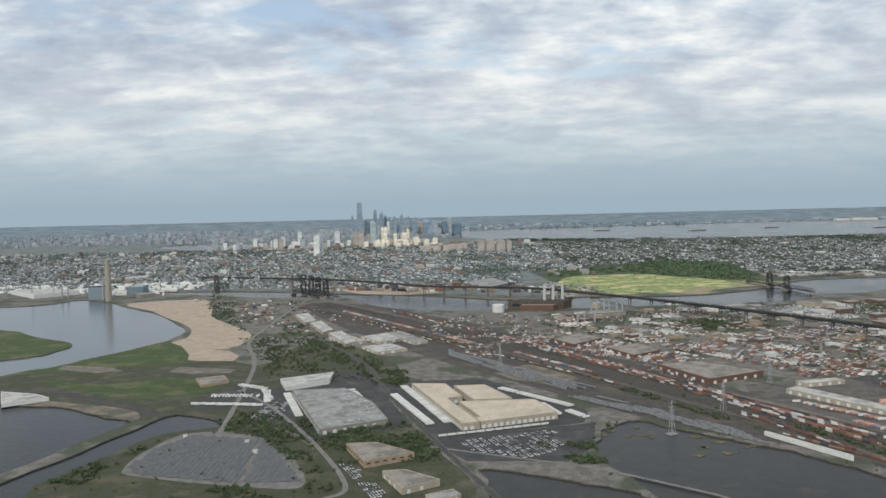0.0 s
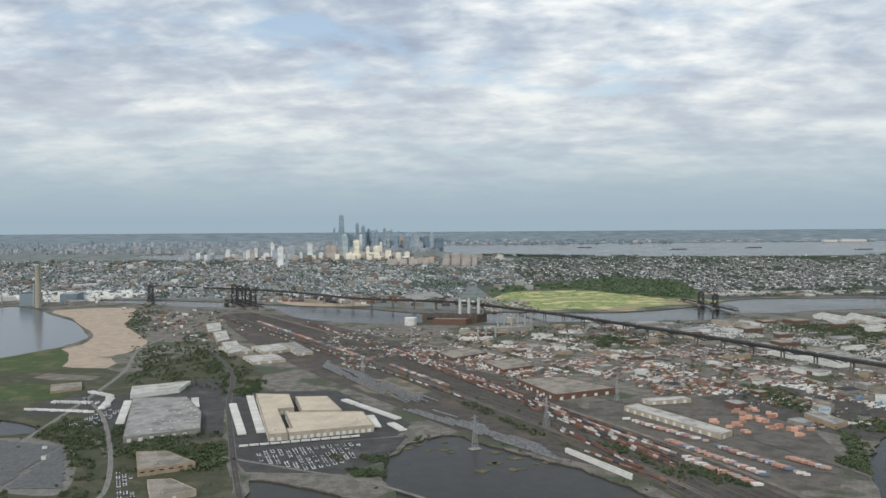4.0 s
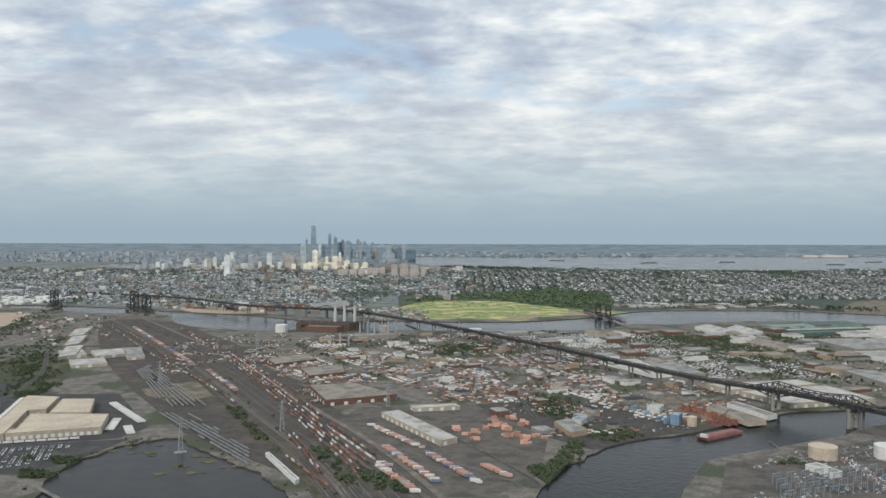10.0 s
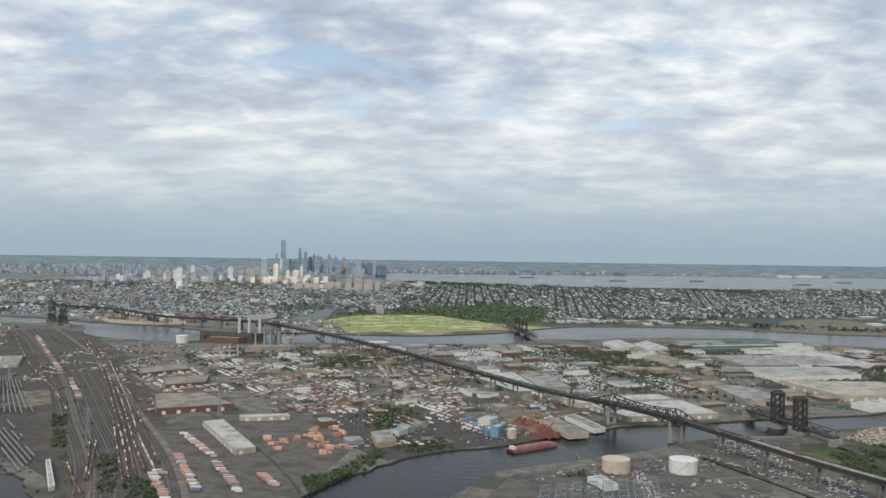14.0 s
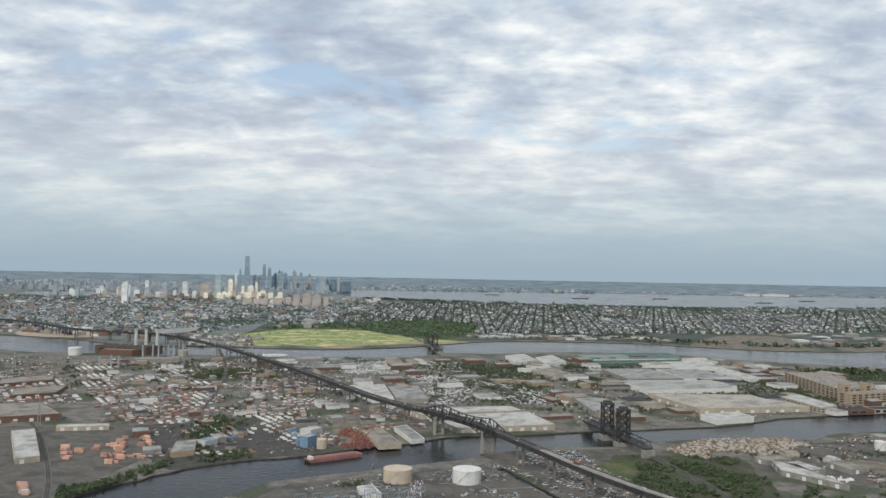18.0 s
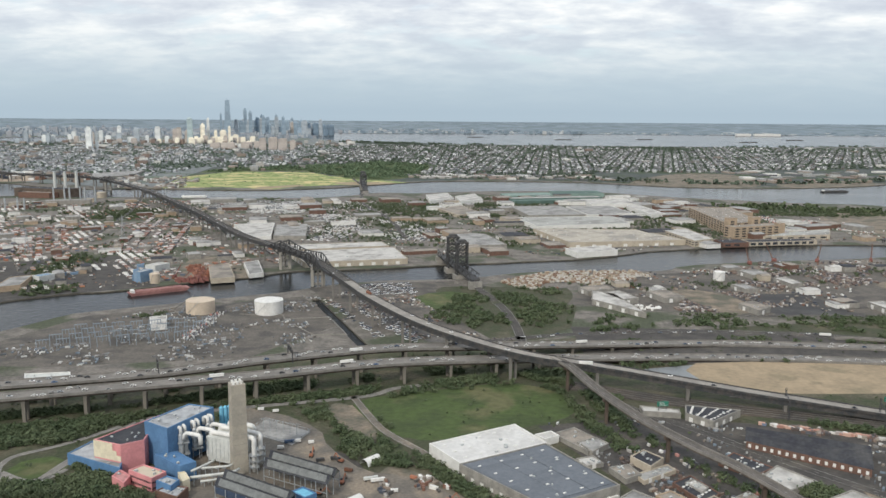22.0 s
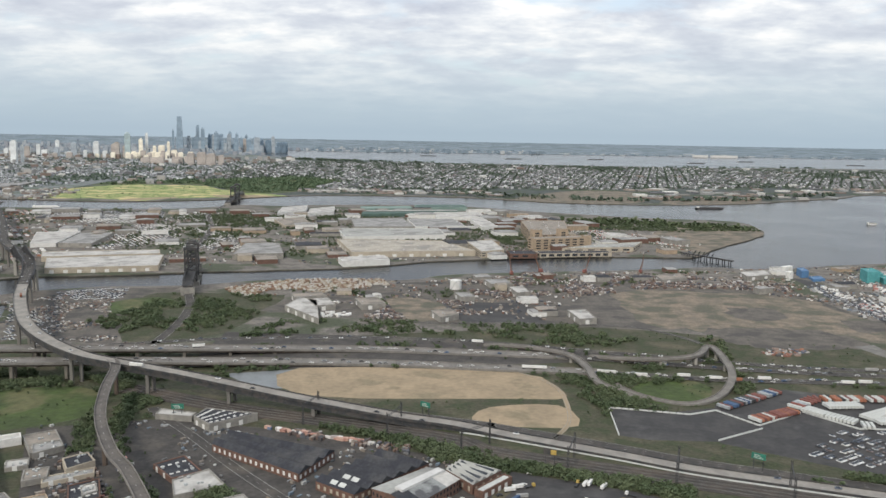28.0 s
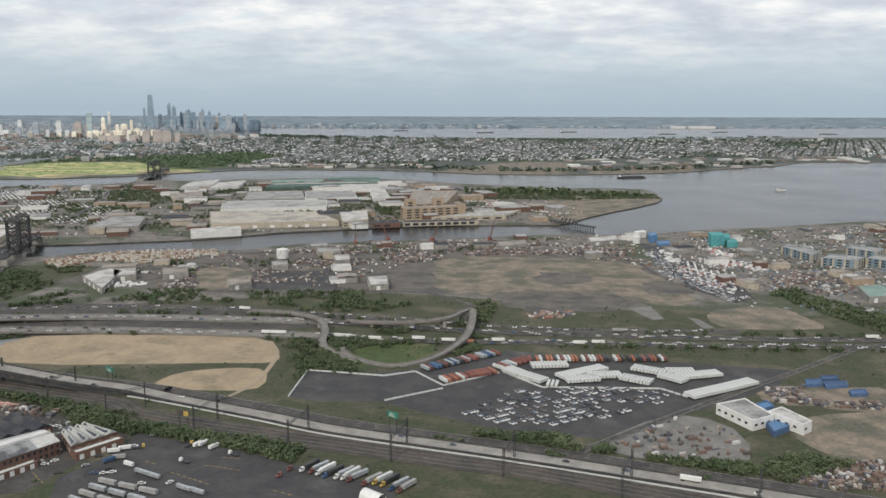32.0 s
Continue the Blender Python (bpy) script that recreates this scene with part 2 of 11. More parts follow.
M["cleanroof"] = material("clean white roofing", (0.60, 0.59, 0.57), (0.53, 0.52, 0.50), size=6, fine=0.1, third=(0.48, 0.47, 0.45), size3=8, cut3=(0.6, 0.72))
M["tankcream"] = material("faded cream tank paint", (0.56, 0.47, 0.37), (0.50, 0.42, 0.33), size=4, fine=0.1)
# The blue of these hills stands for haze.
M["hills"] = material("far hills tinted blue for haze", (0.205, 0.25, 0.29), (0.24, 0.285, 0.32), size=60, fine=0.2)
M["creamclad"] = material("cream sheet cladding", (0.66, 0.60, 0.45), (0.58, 0.52, 0.39), size=2, fine=0.1)
M["pinkroof"] = material("pink felt roofing", (0.50, 0.26, 0.25), size=2, fine=0.15)
M["navyclad"] = material("navy sheet cladding", (0.038, 0.055, 0.095), (0.05, 0.07, 0.11), size=2, fine=0.2, rough=0.5)
M["glazed"] = material("grey roof light sheet", (0.17, 0.178, 0.172), (0.13, 0.135, 0.13), size=1.5, fine=0.2, rough=0.4)
M["blueflat"] = material("blue-grey apartment cladding", (0.16, 0.22, 0.26), (0.20, 0.25, 0.28), size=3, fine=0.15)
M["brick"] = material("red brick", (0.165, 0.095, 0.072), (0.13, 0.08, 0.062), size=1.5, fine=0.25)
M["tanbrick"] = material("tan brick", (0.38, 0.295, 0.21), (0.32, 0.25, 0.18), size=2.5, fine=0.18)
M["greenroof"] = material("pale green sheet roofing", (0.22, 0.30, 0.265), (0.18, 0.25, 0.225), size=6, fine=0.15)
M["bluewall"] = material("blue sheet cladding", (0.10, 0.205, 0.36), (0.085, 0.175, 0.31), size=3, fine=0.1, rough=0.6)
M["pinkwall"] = material("pink sheet cladding", (0.62, 0.27, 0.27), (0.55, 0.235, 0.24), size=3, fine=0.1, rough=0.6)
M["teal"] = material("teal cladding", (0.10, 0.33, 0.33), (0.08, 0.27, 0.28), size=3, fine=0.12)
M["panel"] = material("blue-grey solar film", (0.105, 0.118, 0.135), (0.092, 0.104, 0.12), size=4, fine=0.15, rough=0.4)
M["solarfilm"] = material("blue-grey solar module", (0.112, 0.126, 0.145), (0.13, 0.144, 0.163), size=1.5, rough=0.45, fine=0.15, vary=0.08)
M["solarglass"] = material("dark solar glass", (0.125, 0.13, 0.135), (0.095, 0.10, 0.105), size=2, rough=0.45, fine=0.2)
M["glass"] = material("dark window glass", (0.035, 0.042, 0.05), size=2, rough=0.15, spec=0.6, fine=0.1)
M["orange"] = material("orange painted steel", (0.33, 0.14, 0.085), (0.27, 0.12, 0.075), size=1.5, fine=0.15, vary=0.25)
M["red"] = material("red painted steel", (0.23, 0.10, 0.085), (0.18, 0.08, 0.068), size=1.5, fine=0.15, vary=0.25)
M["blue"] = material("blue painted steel", (0.07, 0.12, 0.21), (0.06, 0.10, 0.18), size=1.5, fine=0.15, vary=0.3)
M["cyan"] = material("pale blue painted steel", (0.20, 0.50, 0.66), (0.17, 0.43, 0.58), size=1.0, fine=0.1)
M["yellow"] = material("yellow painted steel", (0.48, 0.34, 0.10), size=1.0, fine=0.12)
M["line"] = material("road paint", (0.72, 0.71, 0.66), (0.6, 0.59, 0.55), size=0.8, fine=0.15)
# A pond drawn as flat ground; its grey stands for reflected sky.
M["slab"] = material("pond drawn in reflected sky grey", (0.20, 0.215, 0.22), (0.17, 0.182, 0.188), size=6, fine=0.1, rough=0.4)
M["railsteel"] = material("worn rail steel", (0.20, 0.19, 0.18), (0.15, 0.14, 0.13), size=2, fine=0.2, rough=0.5, metal=0.3)
M["wornline"] = material("worn road paint", (0.34, 0.335, 0.31), (0.22, 0.215, 0.20), size=2.0, fine=0.3)
M["pier2"] = material("tan pier concrete", (0.17, 0.155, 0.13), (0.13, 0.12, 0.105), size=2.0, fine=0.2)
M["pier"] = material("weathered pier concrete", (0.17, 0.16, 0.145), (0.12, 0.115, 0.105), size=2.0, fine=0.2)
M["yard"] = material("dusty yard ground", (0.17, 0.15, 0.125), (0.135, 0.122, 0.105), size=4, third=(0.24, 0.20, 0.155), size3=9, cut3=(0.5, 0.64), fine=0.25)
M["dullyard"] = material("dull dark yard ground", (0.105, 0.095, 0.083), (0.135, 0.12, 0.104), size=5, third=(0.075, 0.07, 0.064), size3=12, cut3=(0.5, 0.62), fine=0.28)
M["whitejunk"] = palette("white scrap", [(0.70, 0.69, 0.67), (0.55, 0.54, 0.52), (0.74, 0.73, 0.71), (0.42, 0.40, 0.38), (0.20, 0.19, 0.22), (0.45, 0.22, 0.19)], size=1.0)
M["dulljunk"] = palette("dull plant fittings", [(0.18, 0.18, 0.18), (0.26, 0.27, 0.28), (0.14, 0.13, 0.12), (0.34, 0.34, 0.33), (0.10, 0.11, 0.12), (0.22, 0.19, 0.16), (0.55, 0.55, 0.53), (0.16, 0.20, 0.24)], size=1.0)
M["paleblue"] = material("blue-grey painted steel", (0.26, 0.31, 0.35), (0.21, 0.25, 0.29), size=1.0, rough=0.5, fine=0.15)
M["rustjunk"] = palette("rusty scrap", [(0.145, 0.10, 0.085), (0.18, 0.125, 0.10), (0.105, 0.085, 0.078), (0.30, 0.265, 0.225), (0.50, 0.48, 0.455), (0.22, 0.17, 0.14), (0.08, 0.077, 0.08), (0.11, 0.115, 0.13)], size=1.0)
M["pallets"] = palette("pallet timber and sacks", [(0.368, 0.304, 0.224), (0.48, 0.448, 0.392), (0.272, 0.184, 0.128), (0.416, 0.368, 0.296), (0.208, 0.128, 0.088), (0.528, 0.504, 0.464)], size=1.0)
M["bargepink"] = material("faded pink barge paint", (0.29, 0.15, 0.135), (0.235, 0.115, 0.105), size=3, fine=0.2)
M["bark"] = material("bark", (0.10, 0.075, 0.05), size=0.5, fine=0.3)
M["leaf"] = material("leaves", (0.068, 0.094, 0.047), (0.098, 0.122, 0.064), size=9, fine=0.2, island=0.2)
M["leaf2"] = material("dusty leaves", (0.088, 0.108, 0.06), (0.07, 0.092, 0.047), size=7, fine=0.2, island=0.2)
# Far garden trees are paled in colour to stand for haze.
M["leaf_far"] = material("haze-paled garden leaves", (0.10, 0.13, 0.095), (0.085, 0.113, 0.083), size=3, fine=0.3, island=0.35)
M["rubber"] = material("tyre rubber", (0.03, 0.03, 0.03), size=0.3, fine=0.2)
M["sign"] = material("green sign", (0.04, 0.19, 0.135), size=1, fine=0.05, rough=0.5)
M["houses"] = palette("house fronts", [(0.426, 0.437, 0.437), (0.19, 0.19, 0.19), (0.291, 0.291, 0.286), (0.157, 0.123, 0.112), (0.672, 0.683, 0.672), (0.123, 0.129, 0.14), (0.224, 0.218, 0.213)])
# Haze and sun over the western ridge are put into these front colours.
M["houses_west"] = palette("haze-paled house fronts", [(0.50, 0.52, 0.53), (0.30, 0.32, 0.34), (0.40, 0.42, 0.43), (0.27, 0.26, 0.265), (0.68, 0.69, 0.69), (0.25, 0.27, 0.29), (0.36, 0.37, 0.38)])
# The wood's green is lightened to carry the haze before it.
M["leaf_forest"] = material("haze-lightened wood leaves", (0.10, 0.148, 0.086), (0.135, 0.18, 0.105), size=12, fine=0.2, island=0.2)
# Haze over the ridge trees is mixed into this green.
M["leaf_west"] = material("haze-greyed leaves", (0.115, 0.15, 0.115), (0.095, 0.128, 0.095), size=3, fine=0.3, island=0.25)
M["roofs"] = palette("house roofs", [(0.13, 0.135, 0.14), (0.095, 0.10, 0.105), (0.24, 0.245, 0.25), (0.14, 0.135, 0.13), (0.12, 0.12, 0.125), (0.46, 0.47, 0.47), (0.08, 0.085, 0.09)])
M["sheds"] = palette("shed roofs", [(0.38, 0.365, 0.34), (0.20, 0.19, 0.175), (0.58, 0.565, 0.53), (0.24, 0.20, 0.165), (0.30, 0.255, 0.215), (0.13, 0.13, 0.135), (0.21, 0.16, 0.135), (0.33, 0.33, 0.32)])
M["cars"] = palette("car paint", [(0.72, 0.72, 0.71), (0.05, 0.05, 0.055), (0.42, 0.43, 0.44), (0.66, 0.66, 0.64), (0.70, 0.70, 0.69), (0.72, 0.72, 0.71), (0.20, 0.16, 0.15), (0.10, 0.12, 0.16)], rough=0.35, size=0.4, fine=0.05)
M["saltboxes"] = palette("faded salmon and white container paint", [(0.43, 0.235, 0.185), (0.62, 0.59, 0.56), (0.48, 0.29, 0.23), (0.36, 0.20, 0.16), (0.68, 0.66, 0.63), (0.40, 0.35, 0.33), (0.15, 0.19, 0.27), (0.52, 0.34, 0.27)], size=1.0)
M["boxes"] = palette("container paint", [(0.30, 0.13, 0.085), (0.58, 0.56, 0.53), (0.23, 0.12, 0.09), (0.16, 0.14, 0.13), (0.36, 0.18, 0.11), (0.12, 0.14, 0.18), (0.64, 0.62, 0.6), (0.30, 0.22, 0.18), (0.10, 0.10, 0.10), (0.40, 0.38, 0.36)], size=1.0)
M["trailers"] = palette("trailer paint", [(0.74, 0.73, 0.70), (0.66, 0.65, 0.62), (0.78, 0.77, 0.75), (0.70, 0.68, 0.64)], size=1.0, fine=0.1)
M["junk"] = palette("yard clutter", [(0.24, 0.19, 0.15), (0.34, 0.32, 0.29), (0.27, 0.24, 0.21), (0.20, 0.11, 0.08), (0.09, 0.085, 0.08), (0.30, 0.26, 0.21), (0.66, 0.65, 0.62), (0.07, 0.08, 0.1), (0.17, 0.155, 0.14)], size=1.0)
M["train"] = palette("freight wagon paint", [(0.20, 0.10, 0.075), (0.13, 0.09, 0.075), (0.50, 0.49, 0.47), (0.06, 0.065, 0.08), (0.27, 0.13, 0.09), (0.15, 0.085, 0.07), (0.30, 0.17, 0.12), (0.08, 0.075, 0.075), (0.62, 0.61, 0.59), (0.17, 0.09, 0.07)], size=1.0)


def tower_paint(name, wall, glass, tall=1.2, wide=1.6, rough=0.5):
    """Facade with rows of windows, for towers that stay far off."""
    m = material(name, wall, size=12, rough=rough, fine=0.12, vary=0.12)
    nt = m.node_tree
    bsdf = nt.nodes["Principled BSDF"]
    old = bsdf.inputs["Base Color"].links[0].from_socket
    tc = nt.nodes.new("ShaderNodeTexCoord")
    sp = nt.nodes.new("ShaderNodeSeparateXYZ")
    nt.links.new(tc.outputs["Object"], sp.inputs[0])

    def m2(op, a, b):
        n = nt.nodes.new("ShaderNodeMath")
        n.operation = op
        for i, v in enumerate((a, b)):
            if isinstance(v, (int, float)):
                n.inputs[i].default_value = v
            else:
                nt.links.new(v, n.inputs[i])
        return n.outputs[0]
    rows = m2("GREATER_THAN", m2("FRACT", m2("DIVIDE", sp.outputs[2], tall), 0), 0.45)
    cols = m2("GREATER_THAN", m2("FRACT", m2("DIVIDE", m2("ADD", sp.outputs[0], sp.outputs[1]), wide), 0), 0.3)
    n = nt.nodes.new("ShaderNodeMix")
    n.data_type = "RGBA"
    nt.links.new(m2("MULTIPLY", m2("MULTIPLY", rows, cols), 0.7), n.inputs[0])
    nt.links.new(old, n.inputs[6])
    n.inputs[7].default_value = (*glass, 1)
    nt.links.new(n.outputs[2], bsdf.inputs["Base Color"])
    return m


# Haze is painted into these far tower colours, sunlight into the cream one.
M["t_gold"] = tower_paint("cream facade with painted sunlight", (0.92, 0.86, 0.72), (0.76, 0.70, 0.58), 1.6, 2.2)
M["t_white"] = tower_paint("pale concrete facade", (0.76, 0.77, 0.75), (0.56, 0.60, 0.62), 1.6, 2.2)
M["t_grey"] = tower_paint("haze-greyed facade", (0.43, 0.47, 0.50), (0.28, 0.33, 0.38), 1.6, 2.2)
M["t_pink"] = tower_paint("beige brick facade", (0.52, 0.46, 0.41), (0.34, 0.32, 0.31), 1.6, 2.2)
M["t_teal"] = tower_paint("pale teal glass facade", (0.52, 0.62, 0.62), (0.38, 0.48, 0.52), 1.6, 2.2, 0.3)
M["t_blue"] = tower_paint("haze-tinted blue glass facade", (0.31, 0.39, 0.46), (0.25, 0.33, 0.40), 2.0, 2.6, 0.35)
M["t_dark"] = tower_paint("haze-lightened dark glass facade", (0.21, 0.28, 0.35), (0.17, 0.24, 0.30), 2.0, 2.6, 0.35)

water = bpy.data.materials.new("grey river water")
water.use_nodes = True
nt = water.node_tree
b = nt.nodes["Principled BSDF"]
b.inputs["Base Color"].default_value, b.inputs["Roughness"].default_value = (0.018, 0.021, 0.023, 1), 0.16
b.inputs["IOR"].default_value = 1.33
b.inputs["Specular IOR Level"].default_value = 0.17
tc = nt.nodes.new("ShaderNodeTexCoord")
n1 = nt.nodes.new("ShaderNodeTexNoise")
n1.inputs["Scale"].default_value, n1.inputs["Detail"].default_value = 0.35, 6
nt.links.new(tc.outputs["Object"], n1.inputs["Vector"])
bp = nt.nodes.new("ShaderNodeBump")
bp.inputs["Strength"].default_value, bp.inputs["Distance"].default_value = 0.4, 0.5
nt.links.new(n1.outputs[0], bp.inputs["Height"])
nt.links.new(bp.outputs[0], b.inputs["Normal"])
n2 = nt.nodes.new("ShaderNodeTexNoise")
n2.inputs["Scale"].default_value, n2.inputs["Detail"].default_value = 0.012, 4
nt.links.new(tc.outputs["Object"], n2.inputs["Vector"])
r2 = nt.nodes.new("ShaderNodeMapRange")
r2.inputs["To Min"].default_value, r2.inputs["To Max"].default_value = 0.06, 0.24
nt.links.new(n2.outputs[0], r2.inputs["Value"])
nt.links.new(r2.outputs[0], b.inputs["Roughness"])
M["water"] = water
M["marshwater"] = material("muddy marsh water under weed film", (0.026, 0.026, 0.027), (0.036, 0.034, 0.031), size=9, third=(0.06, 0.054, 0.036), size3=16, cut3=(0.62, 0.7), rough=0.3, fine=0.2, spec=0.1)
# Lighter base colour than the river stands for brighter sky reflected in the lake.
M["lakewater"] = material("lake water lightened for reflected sky", (0.085, 0.10, 0.115), (0.10, 0.115, 0.128), size=40, rough=0.2, fine=0.1, spec=0.3)
M["palesand"] = material("pale dredged sand", (0.43, 0.345, 0.265), (0.37, 0.295, 0.225), size=10, third=(0.32, 0.26, 0.20), size3=14, cut3=(0.56, 0.66), fine=0.14)
M["palegrey"] = material("pale grey sheet roofing", (0.37, 0.37, 0.345), (0.31, 0.31, 0.29), size=7, third=(0.24, 0.235, 0.22), size3=12, cut3=(0.54, 0.64), fine=0.16)
M["paletan"] = material("pale tan felt roofing", (0.42, 0.385, 0.325), (0.35, 0.32, 0.275), size=7, third=(0.26, 0.245, 0.22), size3=12, cut3=(0.54, 0.64), fine=0.16)
M["ballast2"] = material("pale fresh ballast", (0.15, 0.135, 0.12), (0.115, 0.105, 0.095), size=5, fine=0.3)
M["fadedblue"] = material("faded blue sheet cladding", (0.15, 0.24, 0.35), (0.19, 0.27, 0.36), size=2, fine=0.2, rough=0.6, island=0.25)
M["darkgreen"] = material("dark green sheet roofing", (0.10, 0.155, 0.135), (0.08, 0.125, 0.11), size=6, fine=0.2)


# ---- helpers of this scene ----
rng = random.Random(7)


class Bag:
    """Collects boxes, prisms and quads for one mesh."""

    def __init__(self):
        self.v, self.f, self.k, self.n = [], [], [], 0

    def add(self, verts, faces, k=0):
        self.v.extend(verts)
        for f in faces:
            self.f.append([i + self.n for i in f])
            self.k.append(k)
        self.n += len(verts)

    def box(self, x, y, z, w, d, h, turn=0.0, k=0, shrink=1.0):
        c, s = math.cos(turn), math.sin(turn)
        vs = []
        for zz, q in ((z, 1.0), (z + h, shrink)):
            for sx, sy in ((-1, -1), (1, -1), (1, 1), (-1, 1)):
                a, b2 = sx * w / 2 * q, sy * d / 2 * q
                vs.append((x + a * c - b2 * s, y + a * s + b2 * c, zz))
        self.add(vs, [(3, 2, 1, 0), (4, 5, 6, 7), (0, 1, 5, 4), (1, 2, 6, 5), (2, 3, 7, 6), (3, 0, 4, 7)], k)

    def gable(self, x, y, z, w, d, h, rise, turn=0.0, k=0, kr=None):
        """Ridge along d."""
        c, s = math.cos(turn), math.sin(turn)

        def p(a, b2, zz):
            return (x + a * c - b2 * s, y + a * s + b2 * c, zz)
        vs = [p(-w / 2, -d / 2, z), p(w / 2, -d / 2, z), p(w / 2, d / 2, z), p(-w / 2, d / 2, z),
              p(-w / 2, -d / 2, z + h), p(w / 2, -d / 2, z + h), p(w / 2, d / 2, z + h), p(-w / 2, d / 2, z + h),
              p(0, -d / 2, z + h + rise), p(0, d / 2, z + h + rise)]
        self.add(vs, [(0, 1, 5, 8, 4), (2, 3, 7, 9, 6), (1, 2, 6, 5), (3, 0, 4, 7)], k)
        self.add([vs[5], vs[6], vs[9], vs[8], vs[4], vs[7]], [(0, 1, 2, 3), (3, 2, 5, 4)], k if kr is None else kr)

    def prism(self, pts, z0, z1, k=0, kt=None, top=True):
        n = len(pts)
        vs = [(x, y, z0) for x, y in pts] + [(x, y, z1) for x, y in pts]
        self.add(vs, [(i, (i + 1) % n, n + (i + 1) % n, n + i) for i in range(n)], k)
        if top:
            self.add([(x, y, z1) for x, y in pts], [tuple(range(n))], k if kt is None else kt)

    def tube(self, x, y, z, r0, r1, h, n=12, k=0, cap=True):
        vs = []
        for zz, r in ((z, r0), (z + h, r1)):
            for i in range(n):
                a = 2 * math.pi * i / n
                vs.append((x + r * math.cos(a), y + r * math.sin(a), zz))
        fs = [(i, (i + 1) % n, n + (i + 1) % n, n + i) for i in range(n)]
        if cap:
            fs.append(tuple(range(n, 2 * n)))
        self.add(vs, fs, k)

    def bar(self, p, q, t, k=0):
        p, q = Vector(p), Vector(q)
        d = (q - p).normalized()
        u = d.cross(Vector((0, 0, 1)))
        u = (u.normalized() if u.length > 1e-3 else Vector((1, 0, 0))) * t / 2
        w = d.cross(u).normalized() * t / 2
        vs = [tuple(e + a * u + b2 * w) for e in (p, q) for a, b2 in ((-1, -1), (1, -1), (1, 1), (-1, 1))]
        self.add(vs, [(0, 1, 5, 4), (1, 2, 6, 5), (2, 3, 7, 6), (3, 0, 4, 7), (0, 3, 2, 1), (4, 5, 6, 7)], k)

    def mesh(self, name, mats, smooth=False):
        me = bpy.data.meshes.new(name)
        me.from_pydata(self.v, [], self.f)
        for m in mats if isinstance(mats, (list, tuple)) else [mats]:
            me.materials.append(m)
        me.polygons.foreach_set("material_index", self.k)
        if smooth:
            me.polygons.foreach_set("use_smooth", [True] * len(self.f))
        me.update()
        return me


def thing(name, x, y, z=0.0, turn=0.0, label="", category="", group="", kind=""):
    e = new(name)
    e.matrix_basis = Matrix.Translation((x, y, z)) @ Matrix.Rotation(turn, 4, "Z")
    return tagged(e, label, category, group, kind)


def part(name, bag, mats, parent, label="", smooth=False):
    ob = new(name, bag if isinstance(bag, bpy.types.Mesh) else bag.mesh(name, mats, smooth))
    ob.parent = parent
    return tagged(ob, label)


def solo(name, bag, mats, label, category, kind="", group="", smooth=False):
    return tagged(new(name, bag.mesh(name, mats, smooth)), label, category, group, kind)


BEAMS = {}


def beam(name, parent, p, q, t, mat):
    """A straight member from p to q; all members of one paint share a mesh."""
    if mat not in BEAMS:
        g = Bag()
        g.box(0, 0, 0, 1, 1, 1)
        BEAMS[mat] = g.mesh("member", M[mat])
    ob = new(name, BEAMS[mat])
    ob.parent = parent
    p, q = Vector(p), Vector(q)
    d = q - p
    ob.matrix_basis = Matrix.Translation(p) @ d.to_track_quat("Z", "Y").to_matrix().to_4x4() @ Matrix.Diagonal((t, t, d.length, 1))
    return ob


def smooth_line(pts, per=6, closed=False):
    """A rounded line through the points."""
    n, out = len(pts), []
    pts = [Vector(p) for p in pts]
    for i in range(n if closed else n - 1):
        if closed:
            a, b2, c, d = pts[i - 1], pts[i], pts[(i + 1) % n], pts[(i + 2) % n]
        else:
            a, b2, c, d = pts[max(i - 1, 0)], pts[i], pts[i + 1], pts[min(i + 2, n - 1)]
        for j in range(per):
            u = j / per
            out.append(0.5 * ((2 * b2) + (c - a) * u + (2 * a - 5 * b2 + 4 * c - d) * u * u + (3 * b2 - a - 3 * c + d) * u ** 3))
    if not closed:
        out.append(pts[-1])
    return out


def sides(line):
    """For each place of a line its level sideways direction."""
    out = []
    for i in range(len(line)):
        d = line[min(i + 1, len(line) - 1)] - line[max(i - 1, 0)]
        out.append(Vector((d.y, -d.x, 0)).normalized())
    return out


def ribbon(bag, line, width, thick=0.0, off=0.0, lift=0.0, k=0):
    """A strip along the line, off metres to its right."""
    sd = sides(line)
    vs = []
    for p, s in zip(line, sd):
        for q in (-width / 2, width / 2):
            e = p + s * (off + q)
            vs.append((e.x, e.y, p.z + lift))
            if thick:
                vs.append((e.x, e.y, p.z + lift - thick))
    fs, m = [], 4 if thick else 2
    for i in range(len(line) - 1):
        a, b2 = i * m, (i + 1) * m
        if thick:
            fs += [(a, a + 2, b2 + 2, b2), (a + 1, b2 + 1, b2 + 3, a + 3), (a, b2, b2 + 1, a + 1), (a + 2, a + 3, b2 + 3, b2 + 2)]
        else:
            fs.append((a, a + 1, b2 + 1, b2))
    if thick:
        e = (len(line) - 1) * m
        fs += [(0, 1, 3, 2), (e, e + 2, e + 3, e + 1)]
    bag.add(vs, fs, k)


def along(line, step, start=0.0, end=1e9):
    """Places each step metres along a line: place, heading, metres run."""
    out, run, nxt = [], 0.0, start
    for p, q in zip(line, line[1:]):
        d = (q - p).length
        while nxt <= run + d and nxt <= end:
            out.append((p.lerp(q, (nxt - run) / d if d else 0), math.atan2(q.y - p.y, q.x - p.x), nxt))
            nxt += step
        run += d
    return out


